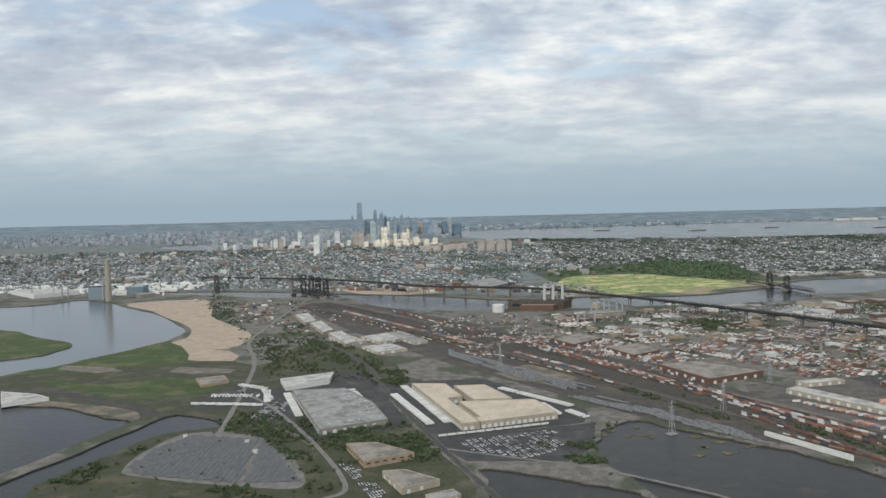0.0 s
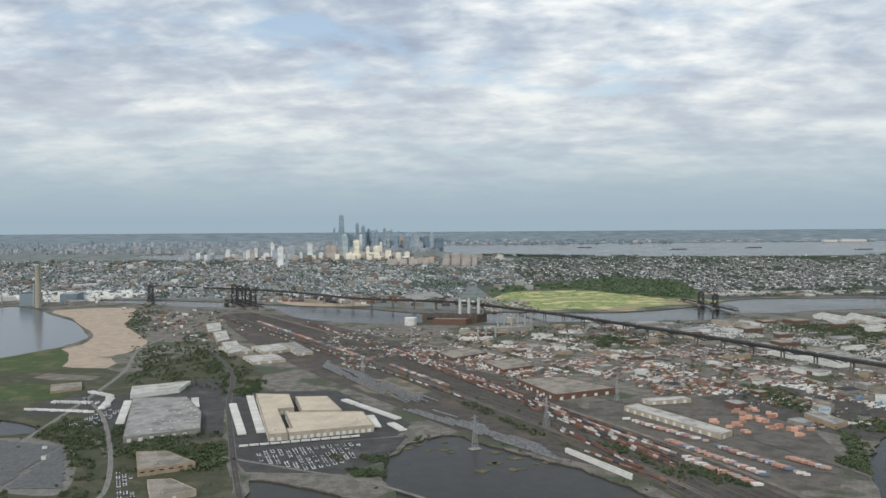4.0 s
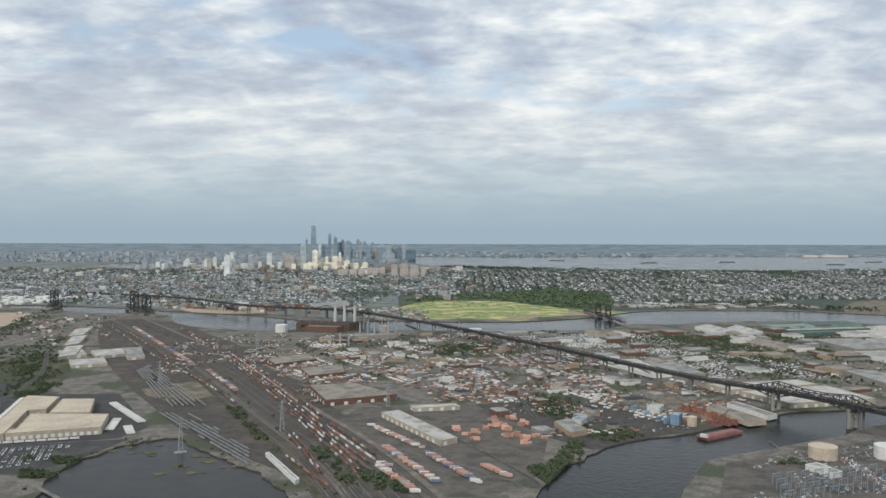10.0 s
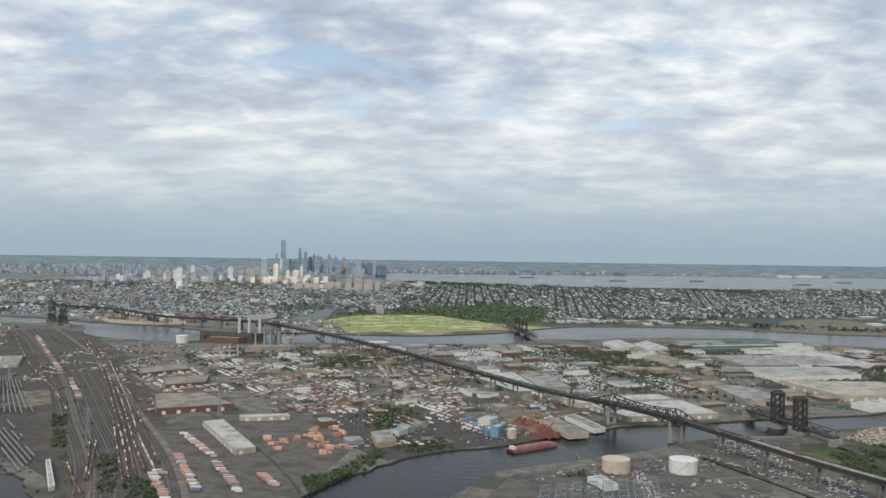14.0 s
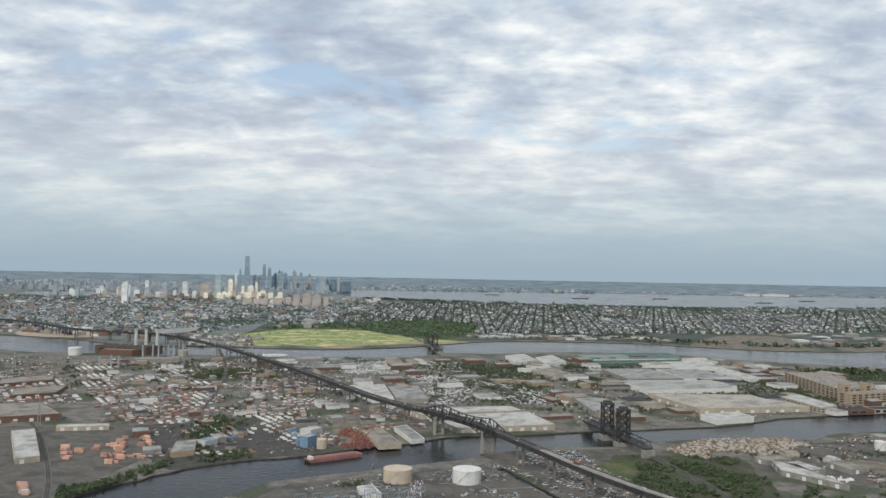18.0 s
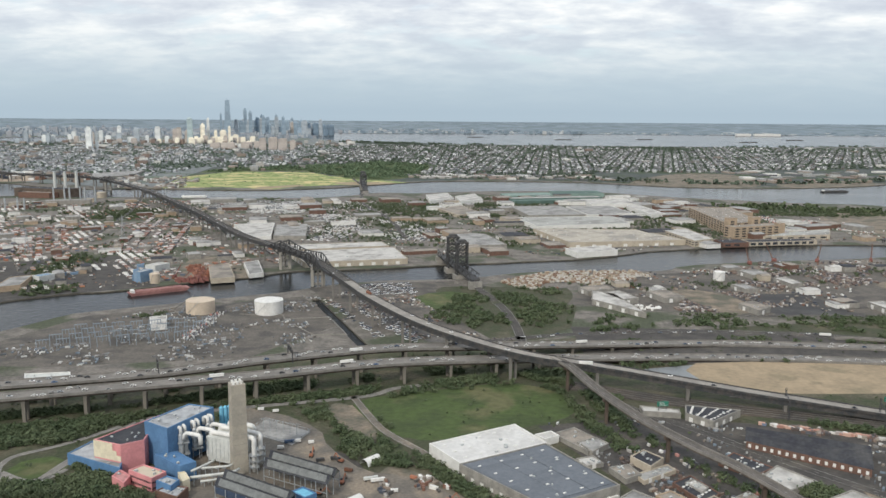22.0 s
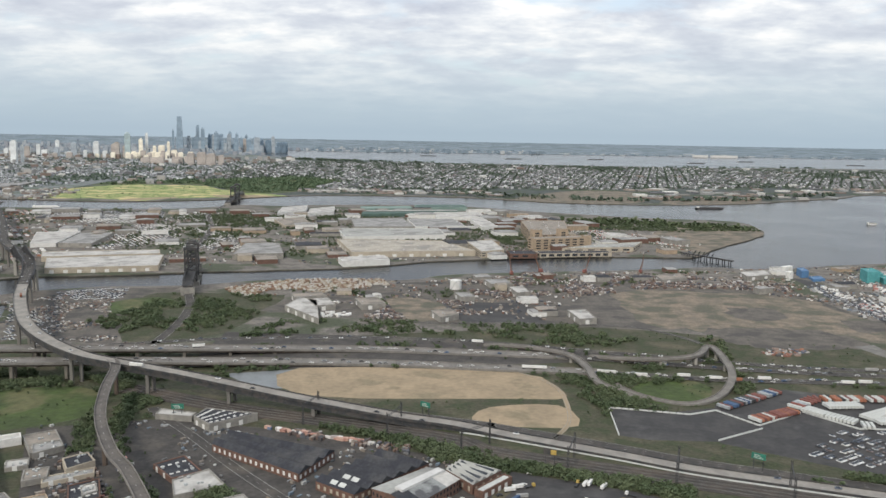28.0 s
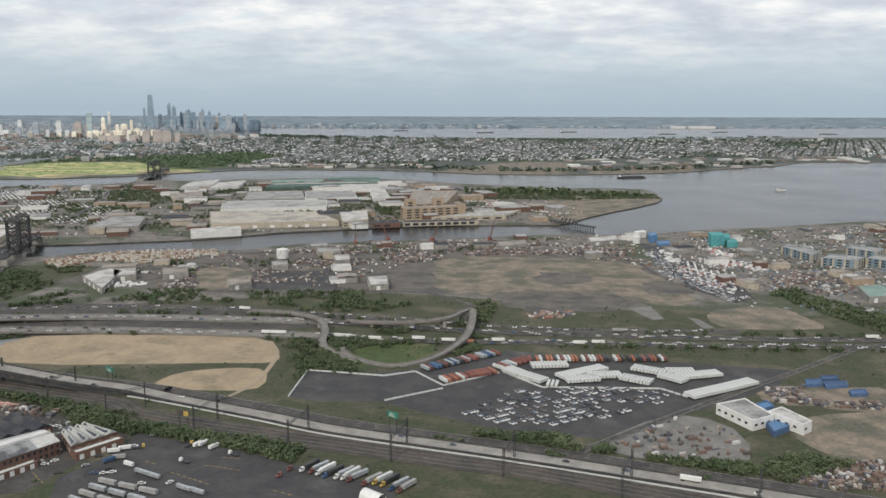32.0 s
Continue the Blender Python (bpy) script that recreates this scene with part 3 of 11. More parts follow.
def inside(x, y, poly):
    hit = False
    for (x1, y1), (x2, y2) in zip(poly, poly[1:] + poly[:1]):
        if (y1 > y) != (y2 > y) and x < (x2 - x1) * (y - y1) / (y2 - y1) + x1:
            hit = not hit
    return hit


def shore(poly, per=4, rough=0.0, seed=0):
    r = random.Random(seed)
    return [(p.x + r.uniform(-rough, rough), p.y + r.uniform(-rough, rough)) for p in smooth_line([(x, y, 0) for x, y in poly], per, True)]


# ---- ground, water and their edges ----
LAKE = [(-705.5, 978.8), (-532.9, 1055.4), (-498.7, 1110.4), (-439, 1067.8), (-378.1, 994.3), (-330.2, 935.9), (-284.2, 858.4), (-259.1, 808.9), (-256.8, 754.7), (-264.3, 731.4), (-274.3, 704.3), (-291.4, 675.1), (-303.7, 640.9), (-320.5, 621), (-409.6, 563.7)]
ISLE = [(-619.2, 857.8), (-461.7, 842.3), (-400.9, 790.9), (-358.7, 759.2), (-338.3, 735.3), (-339.4, 707.1), (-353.8, 677.6), (-470.1, 648.7)]
POND = [(-382.5, 525.8), (-259.3, 507), (-233.7, 497.7), (-201.7, 474.9), (-183.5, 464.6), (-184.7, 452.8), (-196.1, 415.4), (-204.8, 386.9), (-226.1, 351.4), (-265.1, 361.1)]
CHANNEL = [(-208.7, 312.8), (-205.6, 350.1), (-190.8, 391.9), (-173.5, 448.5), (-161.1, 477.8), (-128.9, 457.6), (-129.5, 446), (-153.9, 436.8), (-168.1, 403.8), (-175.7, 376.6), (-184.5, 357.2), (-179.6, 328.7), (-178.6, 295.2)]
MARSH = [(71, 382), (78, 415), (88, 432), (104, 440), (122, 422), (141, 402), (162, 381), (187, 344), (204, 318), (179, 267), (99, 280), (83, 332)]
MARSH_EAST = [(13, 365), (27, 362), (50, 349), (72, 335), (80, 322), (70, 282), (20, 284), (16, 350)]
RIVER = [(270, 300), (285, 351), (298, 387), (312, 408), (327, 430), (348, 448), (376, 461), (405, 483), (430, 496), (455, 517), (498, 527), (546, 544), (590, 556), (639, 573), (679, 600), (753, 628), (812, 640), (869, 644), (895, 682), (924, 721), (964, 773), (986, 819), (989, 905), (910, 922), (853, 946), (791, 972), (726, 1015), (658, 1029), (580, 1020), (528, 1000), (492, 985), (455, 990), (410, 935), (342, 916), (255, 912), (193, 914), (151, 902), (93, 919), (44, 912), (-21, 919), (-86, 971), (-134, 1066), (-238, 1085), (-319, 1128), (-400, 1160), (-402, 1189), (-316, 1178), (-213, 1149), (-150, 1112), (-84, 1090), (0, 1052), (51, 1012), (110, 996), (175, 1012), (251, 1002), (319, 1006), (402, 1052), (440, 1090), (490, 1140), (563, 1162), (715, 1160), (820, 1105), (933, 1095), (1008, 1113), (1088, 1143), (1187, 1218), (1274, 1279), (1349, 1358), (1472, 1361), (2300, 1375), (2300, 720), (1300, 735), (1117, 673), (1048, 647), (988, 627), (903, 596), (867, 600), (829, 586), (774, 573), (722, 559), (690, 548), (668, 530), (596, 522), (565, 507), (537, 497), (505, 491), (476, 475), (455, 457), (424, 440), (392, 420), (372, 408), (359, 383), (344, 352), (335, 300)]
BAY = [(-60, 3500), (310, 3480), (765, 3580), (1456, 3650), (2212, 3700), (3600, 3800), (3600, 2650), (2397, 2560), (1812, 2500), (1337, 2380), (866, 2370), (551, 2400), (387, 2440), (203, 2560), (44, 2850)]
HUDSON = [(-890, 2549), (-863, 2720), (-681, 2690), (-409, 2520), (-373, 2400), (-575, 2380), (-718, 2360)]
BASIN = [(616, 337), (642.5, 345), (647, 323), (632, 320.5)]
CANAL = [(475.8, 444.3), (480.4, 444.9), (514.1, 363.6), (510.3, 361.5)]
WATERS = [shore(RIVER, 3, 1.2, 1), shore(LAKE, 4, 1.5, 2), shore(POND, 4, 1.0, 3), shore(CHANNEL, 4, 1.0, 4), shore(MARSH, 6, 1.6, 5), shore(MARSH_EAST, 6, 1.2, 6), shore(BAY, 4, 8, 7), shore(HUDSON, 4, 5, 8), CANAL]

ZONES = [
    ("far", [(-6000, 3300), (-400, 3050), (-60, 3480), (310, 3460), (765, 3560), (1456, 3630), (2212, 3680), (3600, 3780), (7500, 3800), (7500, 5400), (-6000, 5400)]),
    ("town", [(-1800, 1210), (-402, 1215), (-213, 1175), (-84, 1120), (0, 1080), (110, 1030), (175, 1040), (251, 1030), (319, 1034), (402, 1072), (450, 1130), (563, 1182), (715, 1178), (820, 1125), (933, 1120), (1088, 1163), (1274, 1299), (1349, 1375), (2300, 1395), (6000, 1400), (6000, 2640), (2397, 2540), (1337, 2360), (551, 2380), (203, 2540), (-60, 3380), (-400, 3000), (-1800, 3100)]),
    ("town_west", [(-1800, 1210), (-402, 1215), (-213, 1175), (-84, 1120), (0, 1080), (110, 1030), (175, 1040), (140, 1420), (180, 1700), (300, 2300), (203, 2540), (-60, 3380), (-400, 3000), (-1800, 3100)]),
    ("palesand", shore([(-147.5, 1171.8), (-67.5, 1193.1), (-16.3, 1129.1), (-17, 1088.4), (-101, 1092.6)], 3)),
    ("dirt", shore([(770.1, 1130.3), (878.4, 1327.8), (970.8, 1319.5), (948.4, 1138.7), (861.8, 1085.9)], 3)),
    ("dirt", shore([(977.5, 1160.1), (1122.5, 1236.9), (1096.4, 1142.7), (991.4, 1095.9)], 3)),
    ("scrub", shore([(-396.8, 545.8), (-328.4, 595.5), (-289.2, 669.8), (-254.6, 748.2), (-164, 636), (-136.8, 632.8), (-117.4, 735.7), (-39.1, 621.4), (-36.3, 511), (-74.9, 460.2), (-127.6, 441.3), (-184.8, 469.7), (-390.7, 537.3)], 2)),
    ("palesand", shore([(-410.1, 1050.4), (-315.2, 1075), (-262.7, 915.3), (-220.2, 836.7), (-184.4, 770.5), (-188.8, 696.1), (-252.1, 718.2), (-243.5, 762.4), (-262.2, 831.5), (-316.6, 915), (-348.2, 968.4)], 3)),
    ("palesand", shore([(-239.4, 702.6), (-184.1, 687.5), (-168.9, 641.2), (-229.9, 660.3)], 2)),
    ("grass", shore([(-291.5, 584), (-240.5, 564.1), (-199.1, 581.8), (-155.4, 555.4), (-177.5, 517), (-241.2, 538.8)], 3)),
    ("grass", shore([(-335.2, 608.1), (-289.2, 669.8), (-251.4, 738.6), (-205.4, 640.9), (-256.9, 624.5)], 3)),
    ("scrub", shore([(-185.2, 348.8), (-177.5, 386.7), (-156.2, 434.9), (-128.5, 444.7), (-88.8, 432.7), (-65, 396.1), (-36.5, 332.6), (-32, 287.3), (-159.3, 294.2)], 3)),
    ("gravel", shore([(-153.2, 376.7), (-152.4, 407.3), (-138.5, 436.7), (-95.7, 422.7), (-63, 351.4), (-92.3, 349.8), (-142.8, 366.4)], 4)),
    ("scrub", shore([(-63, 430.5), (-19.6, 438.1), (-3.3, 387.4), (11, 340.1), (-3.6, 304.4), (-47.2, 343.6), (-67.5, 400.9)], 3)),
    ("yard", [(-303, 640), (-258, 625), (-244, 611), (-262, 606), (-300, 624)]),
    ("yard", [(-205, 622), (-158, 608), (-160, 594), (-186, 594), (-208, 604)]),
    ("dirt", shore([(-292, 526), (-264, 522), (-230, 508), (-193, 492), (-180, 468), (-202, 478), (-236, 494), (-266, 506)], 3)),
    ("asphalt", [(-310, 556), (-264, 549), (-192, 500), (-163, 476), (-168, 470), (-196, 492), (-266, 540), (-312, 547)]),
    ("lot", [(-162, 503), (-150, 530), (-140, 556), (-116, 540), (-108, 490), (-150, 486)]),
    ("ballast", shore([(-172, 1010), (-93, 985), (-20, 880), (55, 765), (150, 570), (205, 450), (240, 345), (262, 300), (215, 300), (187, 364), (150, 405), (104, 452), (60, 520), (13, 592), (-60, 720), (-150, 910)], 2)),
    ("lot", [(-10.5, 413.3), (79.6, 438.3), (71.1, 394.6), (55.3, 373.7), (8.2, 377)]),
    ("lot", [(-52.6, 551.7), (25.5, 554.1), (80.1, 463), (73.7, 438.5), (-6.2, 413.2)]),
    ("lot", [(-120, 520), (-100, 585), (-60, 590), (-20, 440), (-70, 415), (-110, 470)]),
    ("dirt", shore([(33, 572.3), (63.8, 601.1), (90.1, 551.7), (62.8, 535.5)], 2)),
    ("meadow", shore([(184.6, 1031), (160.6, 1169.3), (177.9, 1246.9), (221.9, 1289.7), (314, 1298.6), (388.3, 1194.3), (467.9, 1139.2), (474.7, 1095.4), (398.5, 1080.6), (348.2, 1056.4), (313.7, 1013.1), (285.1, 1036.9), (209.1, 1021.8)], 3, 6, 5)),
    ("sand", shore([(300.1, 1033.2), (310.8, 1053.3), (348, 1082.5), (348.2, 1056.4), (311.3, 1020.3)], 3)),
    ("sand", shore([(383.9, 1112.3), (416.6, 1132.3), (467.2, 1120.1), (467.8, 1093.2), (411.9, 1084.8)], 3)),
    ("grass", shore([(162.7, 1253.8), (165, 1340), (230, 1410), (330, 1490), (420, 1560), (500, 1480), (480, 1240), (440, 1160), (388.3, 1194.3), (310.9, 1310.7), (217.9, 1301.7)], 3, 5, 6)),
    ("dullyard", [(175, 430), (190, 520), (262, 530), (300, 450), (292, 395), (268, 350), (215, 350)]),
    ("asphalt", [(262, 530), (330, 560), (390, 470), (360, 455), (320, 425), (300, 450)]),
    ("industrial", [(300, 880), (330, 800), (415, 640), (505, 612), (520, 680), (470, 800), (430, 900), (380, 905)]),
    ("industrial", [(530, 880), (545, 700), (600, 600), (760, 645), (735, 700), (700, 860), (620, 880)]),
    ("dirt", shore([(379, 556.8), (414.7, 560.5), (437.7, 481.3), (405.7, 478.3), (392.7, 484.1)], 2)),
    ("dullyard", [(470, 470), (500, 484), (548, 494), (545, 440), (562, 372), (515, 385)]),
    ("scrub", shore([(538, 470), (552, 480), (600, 478), (610, 470), (600, 395), (566, 372), (545, 430)], 2)),
    ("grass", shore([(528, 452), (545, 466), (560, 455), (552, 432), (538, 428)], 2, 1.0, 41)),
    ("dullyard", [(380, 405), (470, 450), (500, 400), (470, 345), (400, 330), (352, 330)]),
    ("dullyard", [(604, 440), (622, 500), (700, 535), (790, 555), (890, 530), (900, 440), (780, 415), (690, 418)]),
    ("scrub", shore([(345, 290), (420, 318), (520, 355), (620, 385), (760, 420), (830, 400), (1000, 372), (1100, 330), (1100, 180), (900, 150), (620, 180), (470, 190), (350, 230)], 2)),
    ("asphalt", [(600, 345), (600, 398), (700, 394), (765, 378), (765, 366), (700, 352), (660, 345)]),
    ("grass", shore([(517.3, 298.4), (541.4, 310.7), (571.8, 319.4), (588.8, 303.1), (584.6, 287.7), (562.6, 275.2), (540.4, 267.8), (524.8, 280.1)], 3)),
    ("dirt", shore([(509.6, 295), (517, 294.3), (527.1, 272.3), (525.4, 268.1), (518.8, 274.1)], 3)),
    # The basin pond, painted grey in place of its sky reflection.
    ("slab", BASIN),
    ("sand", shore([(641, 346.3), (719.1, 346), (733, 328.9), (733.9, 317.6), (715.5, 316.1), (647.6, 315.1)], 3)),
    ("sand", shore([(703.2, 294), (709.1, 307.3), (731.5, 310.5), (735, 291.9), (714.6, 290.2)], 3)),
    ("grass", shore([(755.5, 319.7), (764.8, 338.1), (780.6, 341.2), (786.8, 333), (781.5, 320.1), (767.2, 313.9)], 3)),
    ("lot", [(745.7, 284.9), (747.1, 309), (764.5, 305.4), (781.9, 311.3), (791, 295.3), (773.5, 281.6), (754.3, 281.8)]),
    ("lot", [(773.6, 280.7), (782.6, 314.2), (812, 332.1), (830.5, 325.8), (900.7, 313), (890.7, 296.7), (853.5, 271.2), (829.7, 256.3), (803, 262.6)]),
    ("dirt", shore([(785, 465.3), (787.3, 504.5), (819, 515.5), (852.9, 507.3), (885.2, 497.7), (895.1, 463.5), (901.1, 425.2), (880.8, 395.4), (863.6, 416.1), (842.3, 415.8), (811.1, 418.1), (788.3, 423.4)], 3, 4.0, 21)),
    ("dullyard", shore([(834.6, 464.6), (856.7, 470), (859, 449.3), (844.1, 439.4), (834.1, 445.6)], 4, 2.4, 22)),
    ("dullyard", shore([(811.3, 420.9), (839.8, 426), (864.7, 421.7), (872.5, 400.3), (863.3, 390.3), (835.3, 389.9), (818.2, 394.5)], 4, 3.0, 23)),
    ("dullyard", shore([(881.1, 438.7), (903.6, 443.5), (903.7, 425.2), (884.3, 419.2)], 4, 3.0, 24)),
    ("lot", [(907.6, 564.4), (917.3, 553.9), (921.2, 506.7), (929.2, 443.9), (925.5, 411.6), (914.2, 403.5), (902.8, 431.1), (905.6, 482.1)]),
    ("dirt", shore([(662.2, 470.5), (673.2, 478.3), (690.6, 467.3), (695.7, 443.4), (688.5, 427.7), (675.6, 429.3)], 2, 1.2, 25)),
    ("lot", [(690.6, 467.3), (733.8, 471.7), (740.7, 426.8), (701.6, 425)]),
    ("gravel", [(865.9, 394.2), (876.1, 397.9), (876.7, 376.7), (871.7, 374.4)]),
    ("gravel", [(886.8, 379.1), (890.1, 376.9), (892.5, 363.4), (887.9, 362.1)]),
    ("dirt", shore([(880, 261.8), (890.4, 272.6), (911.7, 276.2), (937.2, 272.4), (916.9, 240.5), (894.7, 243.3), (883.8, 247.9)], 3)),
    ("dirt", shore([(900.6, 390.9), (928.5, 397.2), (934.3, 377.6), (933.3, 362.8), (902.2, 361.9), (893.8, 372.6)], 2)),
    ("dirt", shore([(541.6, 215.2), (531.2, 234.5), (532.1, 249.6), (544.3, 243.3), (556.8, 226.8), (567.7, 211.5), (553.7, 203.8)], 3)),
    ("lot", [(712.7, 247.1), (712.1, 257.5), (740.8, 247.5), (756, 239.7), (780.5, 227.2), (782, 206.1), (712.7, 205.1), (704.3, 231.6)]),
    ("asphalt", [(575, 280), (610, 290), (640, 285), (690, 268), (712, 255), (700, 225), (660, 205), (590, 205), (572, 225), (598, 232)]),
    ("dirt", [(653, 242), (668, 233.5), (668, 229), (654, 234)]),
    ("dirt", shore([(882.8, 291.7), (898.4, 297.4), (916.5, 296.6), (924.3, 292.3), (914.6, 274.1), (899.7, 278.2), (884.2, 282.3)], 3, 1.0, 31)),
    ("gravel", shore([(834.5, 259.3), (854.1, 273.3), (866.1, 263.5), (863.6, 244.4), (845.8, 242.6), (831.1, 248.8)], 2)),
    ("asphalt", [(478, 225), (470, 262), (486, 272), (505, 266), (522, 256), (530, 240), (545, 215), (520, 200), (480, 205)]),
    ("yard", shore([(480.5, 234.6), (480.6, 253.7), (486.6, 263.1), (481.1, 287.6), (488.8, 290.4), (506.6, 278.1), (513.2, 264.5), (524.5, 249.3), (534.7, 245), (545.1, 238.7), (557.9, 222.4), (560.7, 215.3), (535.1, 203.1), (519.1, 202.4), (496.4, 207.6)], 2, 0.8, 26)),
    ("scrub", shore([(528.1, 215.4), (527.9, 228.6), (532.4, 230.2), (537.6, 223.9), (537.9, 217.7), (533.9, 214)], 2, 0.5, 27)),
    ("grass", shore([(432.9, 242), (434, 248.8), (439.9, 252.4), (446.1, 249.7), (447.7, 244.2), (443, 239.4), (437.4, 238.7)], 2, 0.4, 28)),
    ("dirt", shore([(508.7, 292), (516.8, 294.9), (526.8, 272.7), (523.1, 268.5), (516.8, 275.6)], 3, 0.6, 29)),
]
ISLAND = shore(ISLE, 3, 1.0, 9)
MIDDLE = shore([(873.1, 644.3), (895.3, 681.7), (964, 772.9), (982.6, 818.7), (961.2, 853.7), (897.6, 826.9), (869.1, 758.5)], 3)


def build_ground():
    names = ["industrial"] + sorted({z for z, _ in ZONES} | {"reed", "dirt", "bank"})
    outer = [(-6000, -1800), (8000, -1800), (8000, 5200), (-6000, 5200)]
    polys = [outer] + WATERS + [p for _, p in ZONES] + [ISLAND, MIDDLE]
    verts, edges = [], []
    for poly in polys:
        a = len(verts)
        verts += [Vector(p) for p in poly]
        edges += [(a + i, a + (i + 1) % len(poly)) for i in range(len(poly))]
    from mathutils import geometry
    vo, _, fo, *_ = geometry.delaunay_2d_cdt(verts, edges, [], 0, 0.02)
    boxes = {}

    def hit(x, y, poly):
        key = id(poly)
        if key not in boxes:
            xs, ys = [p[0] for p in poly], [p[1] for p in poly]
            boxes[key] = (min(xs), max(xs), min(ys), max(ys))
        x0, x1, y0, y1 = boxes[key]
        return x0 <= x <= x1 and y0 <= y <= y1 and inside(x, y, poly)

    # Far land is tilted up to meet the camera's horizon.
    def rise(x, y):
        return 0.0 if y < 4100 else 26.0 * ((y - 4100) / 850.0)
    ground = Bag()
    vs = [(v.x, v.y, rise(v.x, v.y)) for v in vo]
    keep, kinds = [], []
    for f in fo:
        cx, cy = sum(vo[i].x for i in f) / 3, sum(vo[i].y for i in f) / 3
        if not outer[0][0] <= cx <= outer[1][0]:
            continue
        k = "industrial"
        for z, poly in ZONES:
            if hit(cx, cy, poly):
                k = z
        if hit(cx, cy, MIDDLE):
            k = "dirt"
        if any(hit(cx, cy, w) for w in WATERS):
            k = "grass" if hit(cx, cy, ISLAND) else None
        if k:
            keep.append(f)
            kinds.append(names.index(k))
    ground.v, ground.n = vs, len(vs)
    ground.f, ground.k = [list(f) for f in keep], kinds
    for w in WATERS + [ISLAND]:
        n = len(w)
        ground.add([(x, y, 0) for x, y in w] + [(x, y, -1.2) for x, y in w], [(i, (i + 1) % n, n + (i + 1) % n, n + i) for i in range(n)], names.index("bank"))
    solo("ground", ground, [M[n] for n in names], "flat marsh land with lots, grass and gravel", "ground", "structure")
    sheet = Bag()
    sheet.add([(-6000, -1800, -0.7), (8000, -1800, -0.7), (8000, 5200, -0.7), (-6000, 5200, -0.7)], [(0, 1, 2, 3)])
    for poly in (WATERS[4], WATERS[5]):
        pool = Bag()
        pool.add([(x, y, -0.64) for x, y in poly], [tuple(range(len(poly)))])
        solo("marsh_water", pool, M["marshwater"], "dark still marsh water with weed film", "water", "structure")
    pool = Bag()
    pool.add([(x, y, -0.66) for x, y in WATERS[1]], [tuple(range(len(WATERS[1])))])
    solo("lake_water", pool, M["lakewater"], "grey lake water, lightened for reflected sky", "water", "structure")
    solo("water", sheet, M["water"], "grey rippled river, lake and bay water", "water", "structure")
    # Hill height is set to fit the horizon in the camera's view.
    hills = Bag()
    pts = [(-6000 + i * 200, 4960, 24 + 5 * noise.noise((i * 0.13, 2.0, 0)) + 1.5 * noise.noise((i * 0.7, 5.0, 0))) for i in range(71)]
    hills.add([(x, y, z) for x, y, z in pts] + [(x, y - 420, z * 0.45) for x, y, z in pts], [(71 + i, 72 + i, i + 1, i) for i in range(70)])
    solo("backdrop", hills, M["hills"], "low hills fitted to the horizon, tinted blue for haze", "hills", "structure")


build_ground()


WATER_BOX = [(min(p[0] for p in w), max(p[0] for p in w), min(p[1] for p in w), max(p[1] for p in w), w) for w in WATERS]
BARE = [(min(p[0] for p in w), max(p[0] for p in w), min(p[1] for p in w), max(p[1] for p in w), list(w)) for k, w in ZONES if k in ("sand", "palesand", "lot", "slab", "dirt", "gravel", "yard") and w[0][1] < 720]


def on_water(x, y):
    return any(a <= x <= b2 and c <= y <= d and inside(x, y, w) for a, b2, c, d, w in WATER_BOX)


def is_bare(x, y):
    """Whether the place lies on a lot, sand or other bare ground."""
    return any(a <= x <= b2 and c <= y <= d and inside(x, y, w) for a, b2, c, d, w in BARE)


# ---- roads ----
def road(name, pts, width, mat="asphalt", label="", lanes=2, per=6, lift=0.08):
    line = smooth_line([(*p[:2], p[2] if len(p) > 2 else 0.0) for p in pts], per)
    g = Bag()
    ribbon(g, line, width, 0.05, 0, lift)
    ob = solo(name, g, M[mat], label or "grey asphalt road with worn lane paint", "road", "structure")
    g = Bag()
    for i in range(lanes + 1):
        o = -width / 2 + 0.3 + i * (width - 0.6) / lanes
        if i in (0, lanes):
            ribbon(g, line, 0.14, 0, o, lift + 0.012)
        else:
            for p, a, _ in along(line, 5.0):
                g.box(p.x + math.sin(a) * o, p.y - math.cos(a) * o, p.z + lift, 1.1, 0.1, 0.012, a)
    tagged(part("lane_paint", g, M["wornline"], ob), "", "", "", "stuff")
    return line


FOOT = []
FOOT_GRID, FOOT_DONE = {}, [0]


def clear(x, y, gap=1.0):
    """Whether no building, road or water covers the place."""
    while FOOT_DONE[0] < len(FOOT):
        poly = FOOT[FOOT_DONE[0]][3]
        xs, ys = [p[0] for p in poly], [p[1] for p in poly]
        for i in range(int(min(xs) // 16), int(max(xs) // 16) + 1):
            for j in range(int(min(ys) // 16), int(max(ys) // 16) + 1):
                FOOT_GRID.setdefault((i, j), []).append(poly)
        FOOT_DONE[0] += 1
    if any(inside(x, y, poly) for poly in FOOT_GRID.get((int(x // 16), int(y // 16)), ())):
        return False
    return not on_water(x, y)


def keep_free(line, width):
    sd = sides(line)
    for i in range(0, len(line) - 1):
        p, q, s = line[i], line[i + 1], sd[i] * (width / 2 + 0.4)
        poly = [(p.x - s.x, p.y - s.y), (q.x - s.x, q.y - s.y), (q.x + s.x, q.y + s.y), (p.x + s.x, p.y + s.y)]
        c = (p + q) / 2
        FOOT.append((c.x, c.y, (p - q).length / 2 + width, poly))


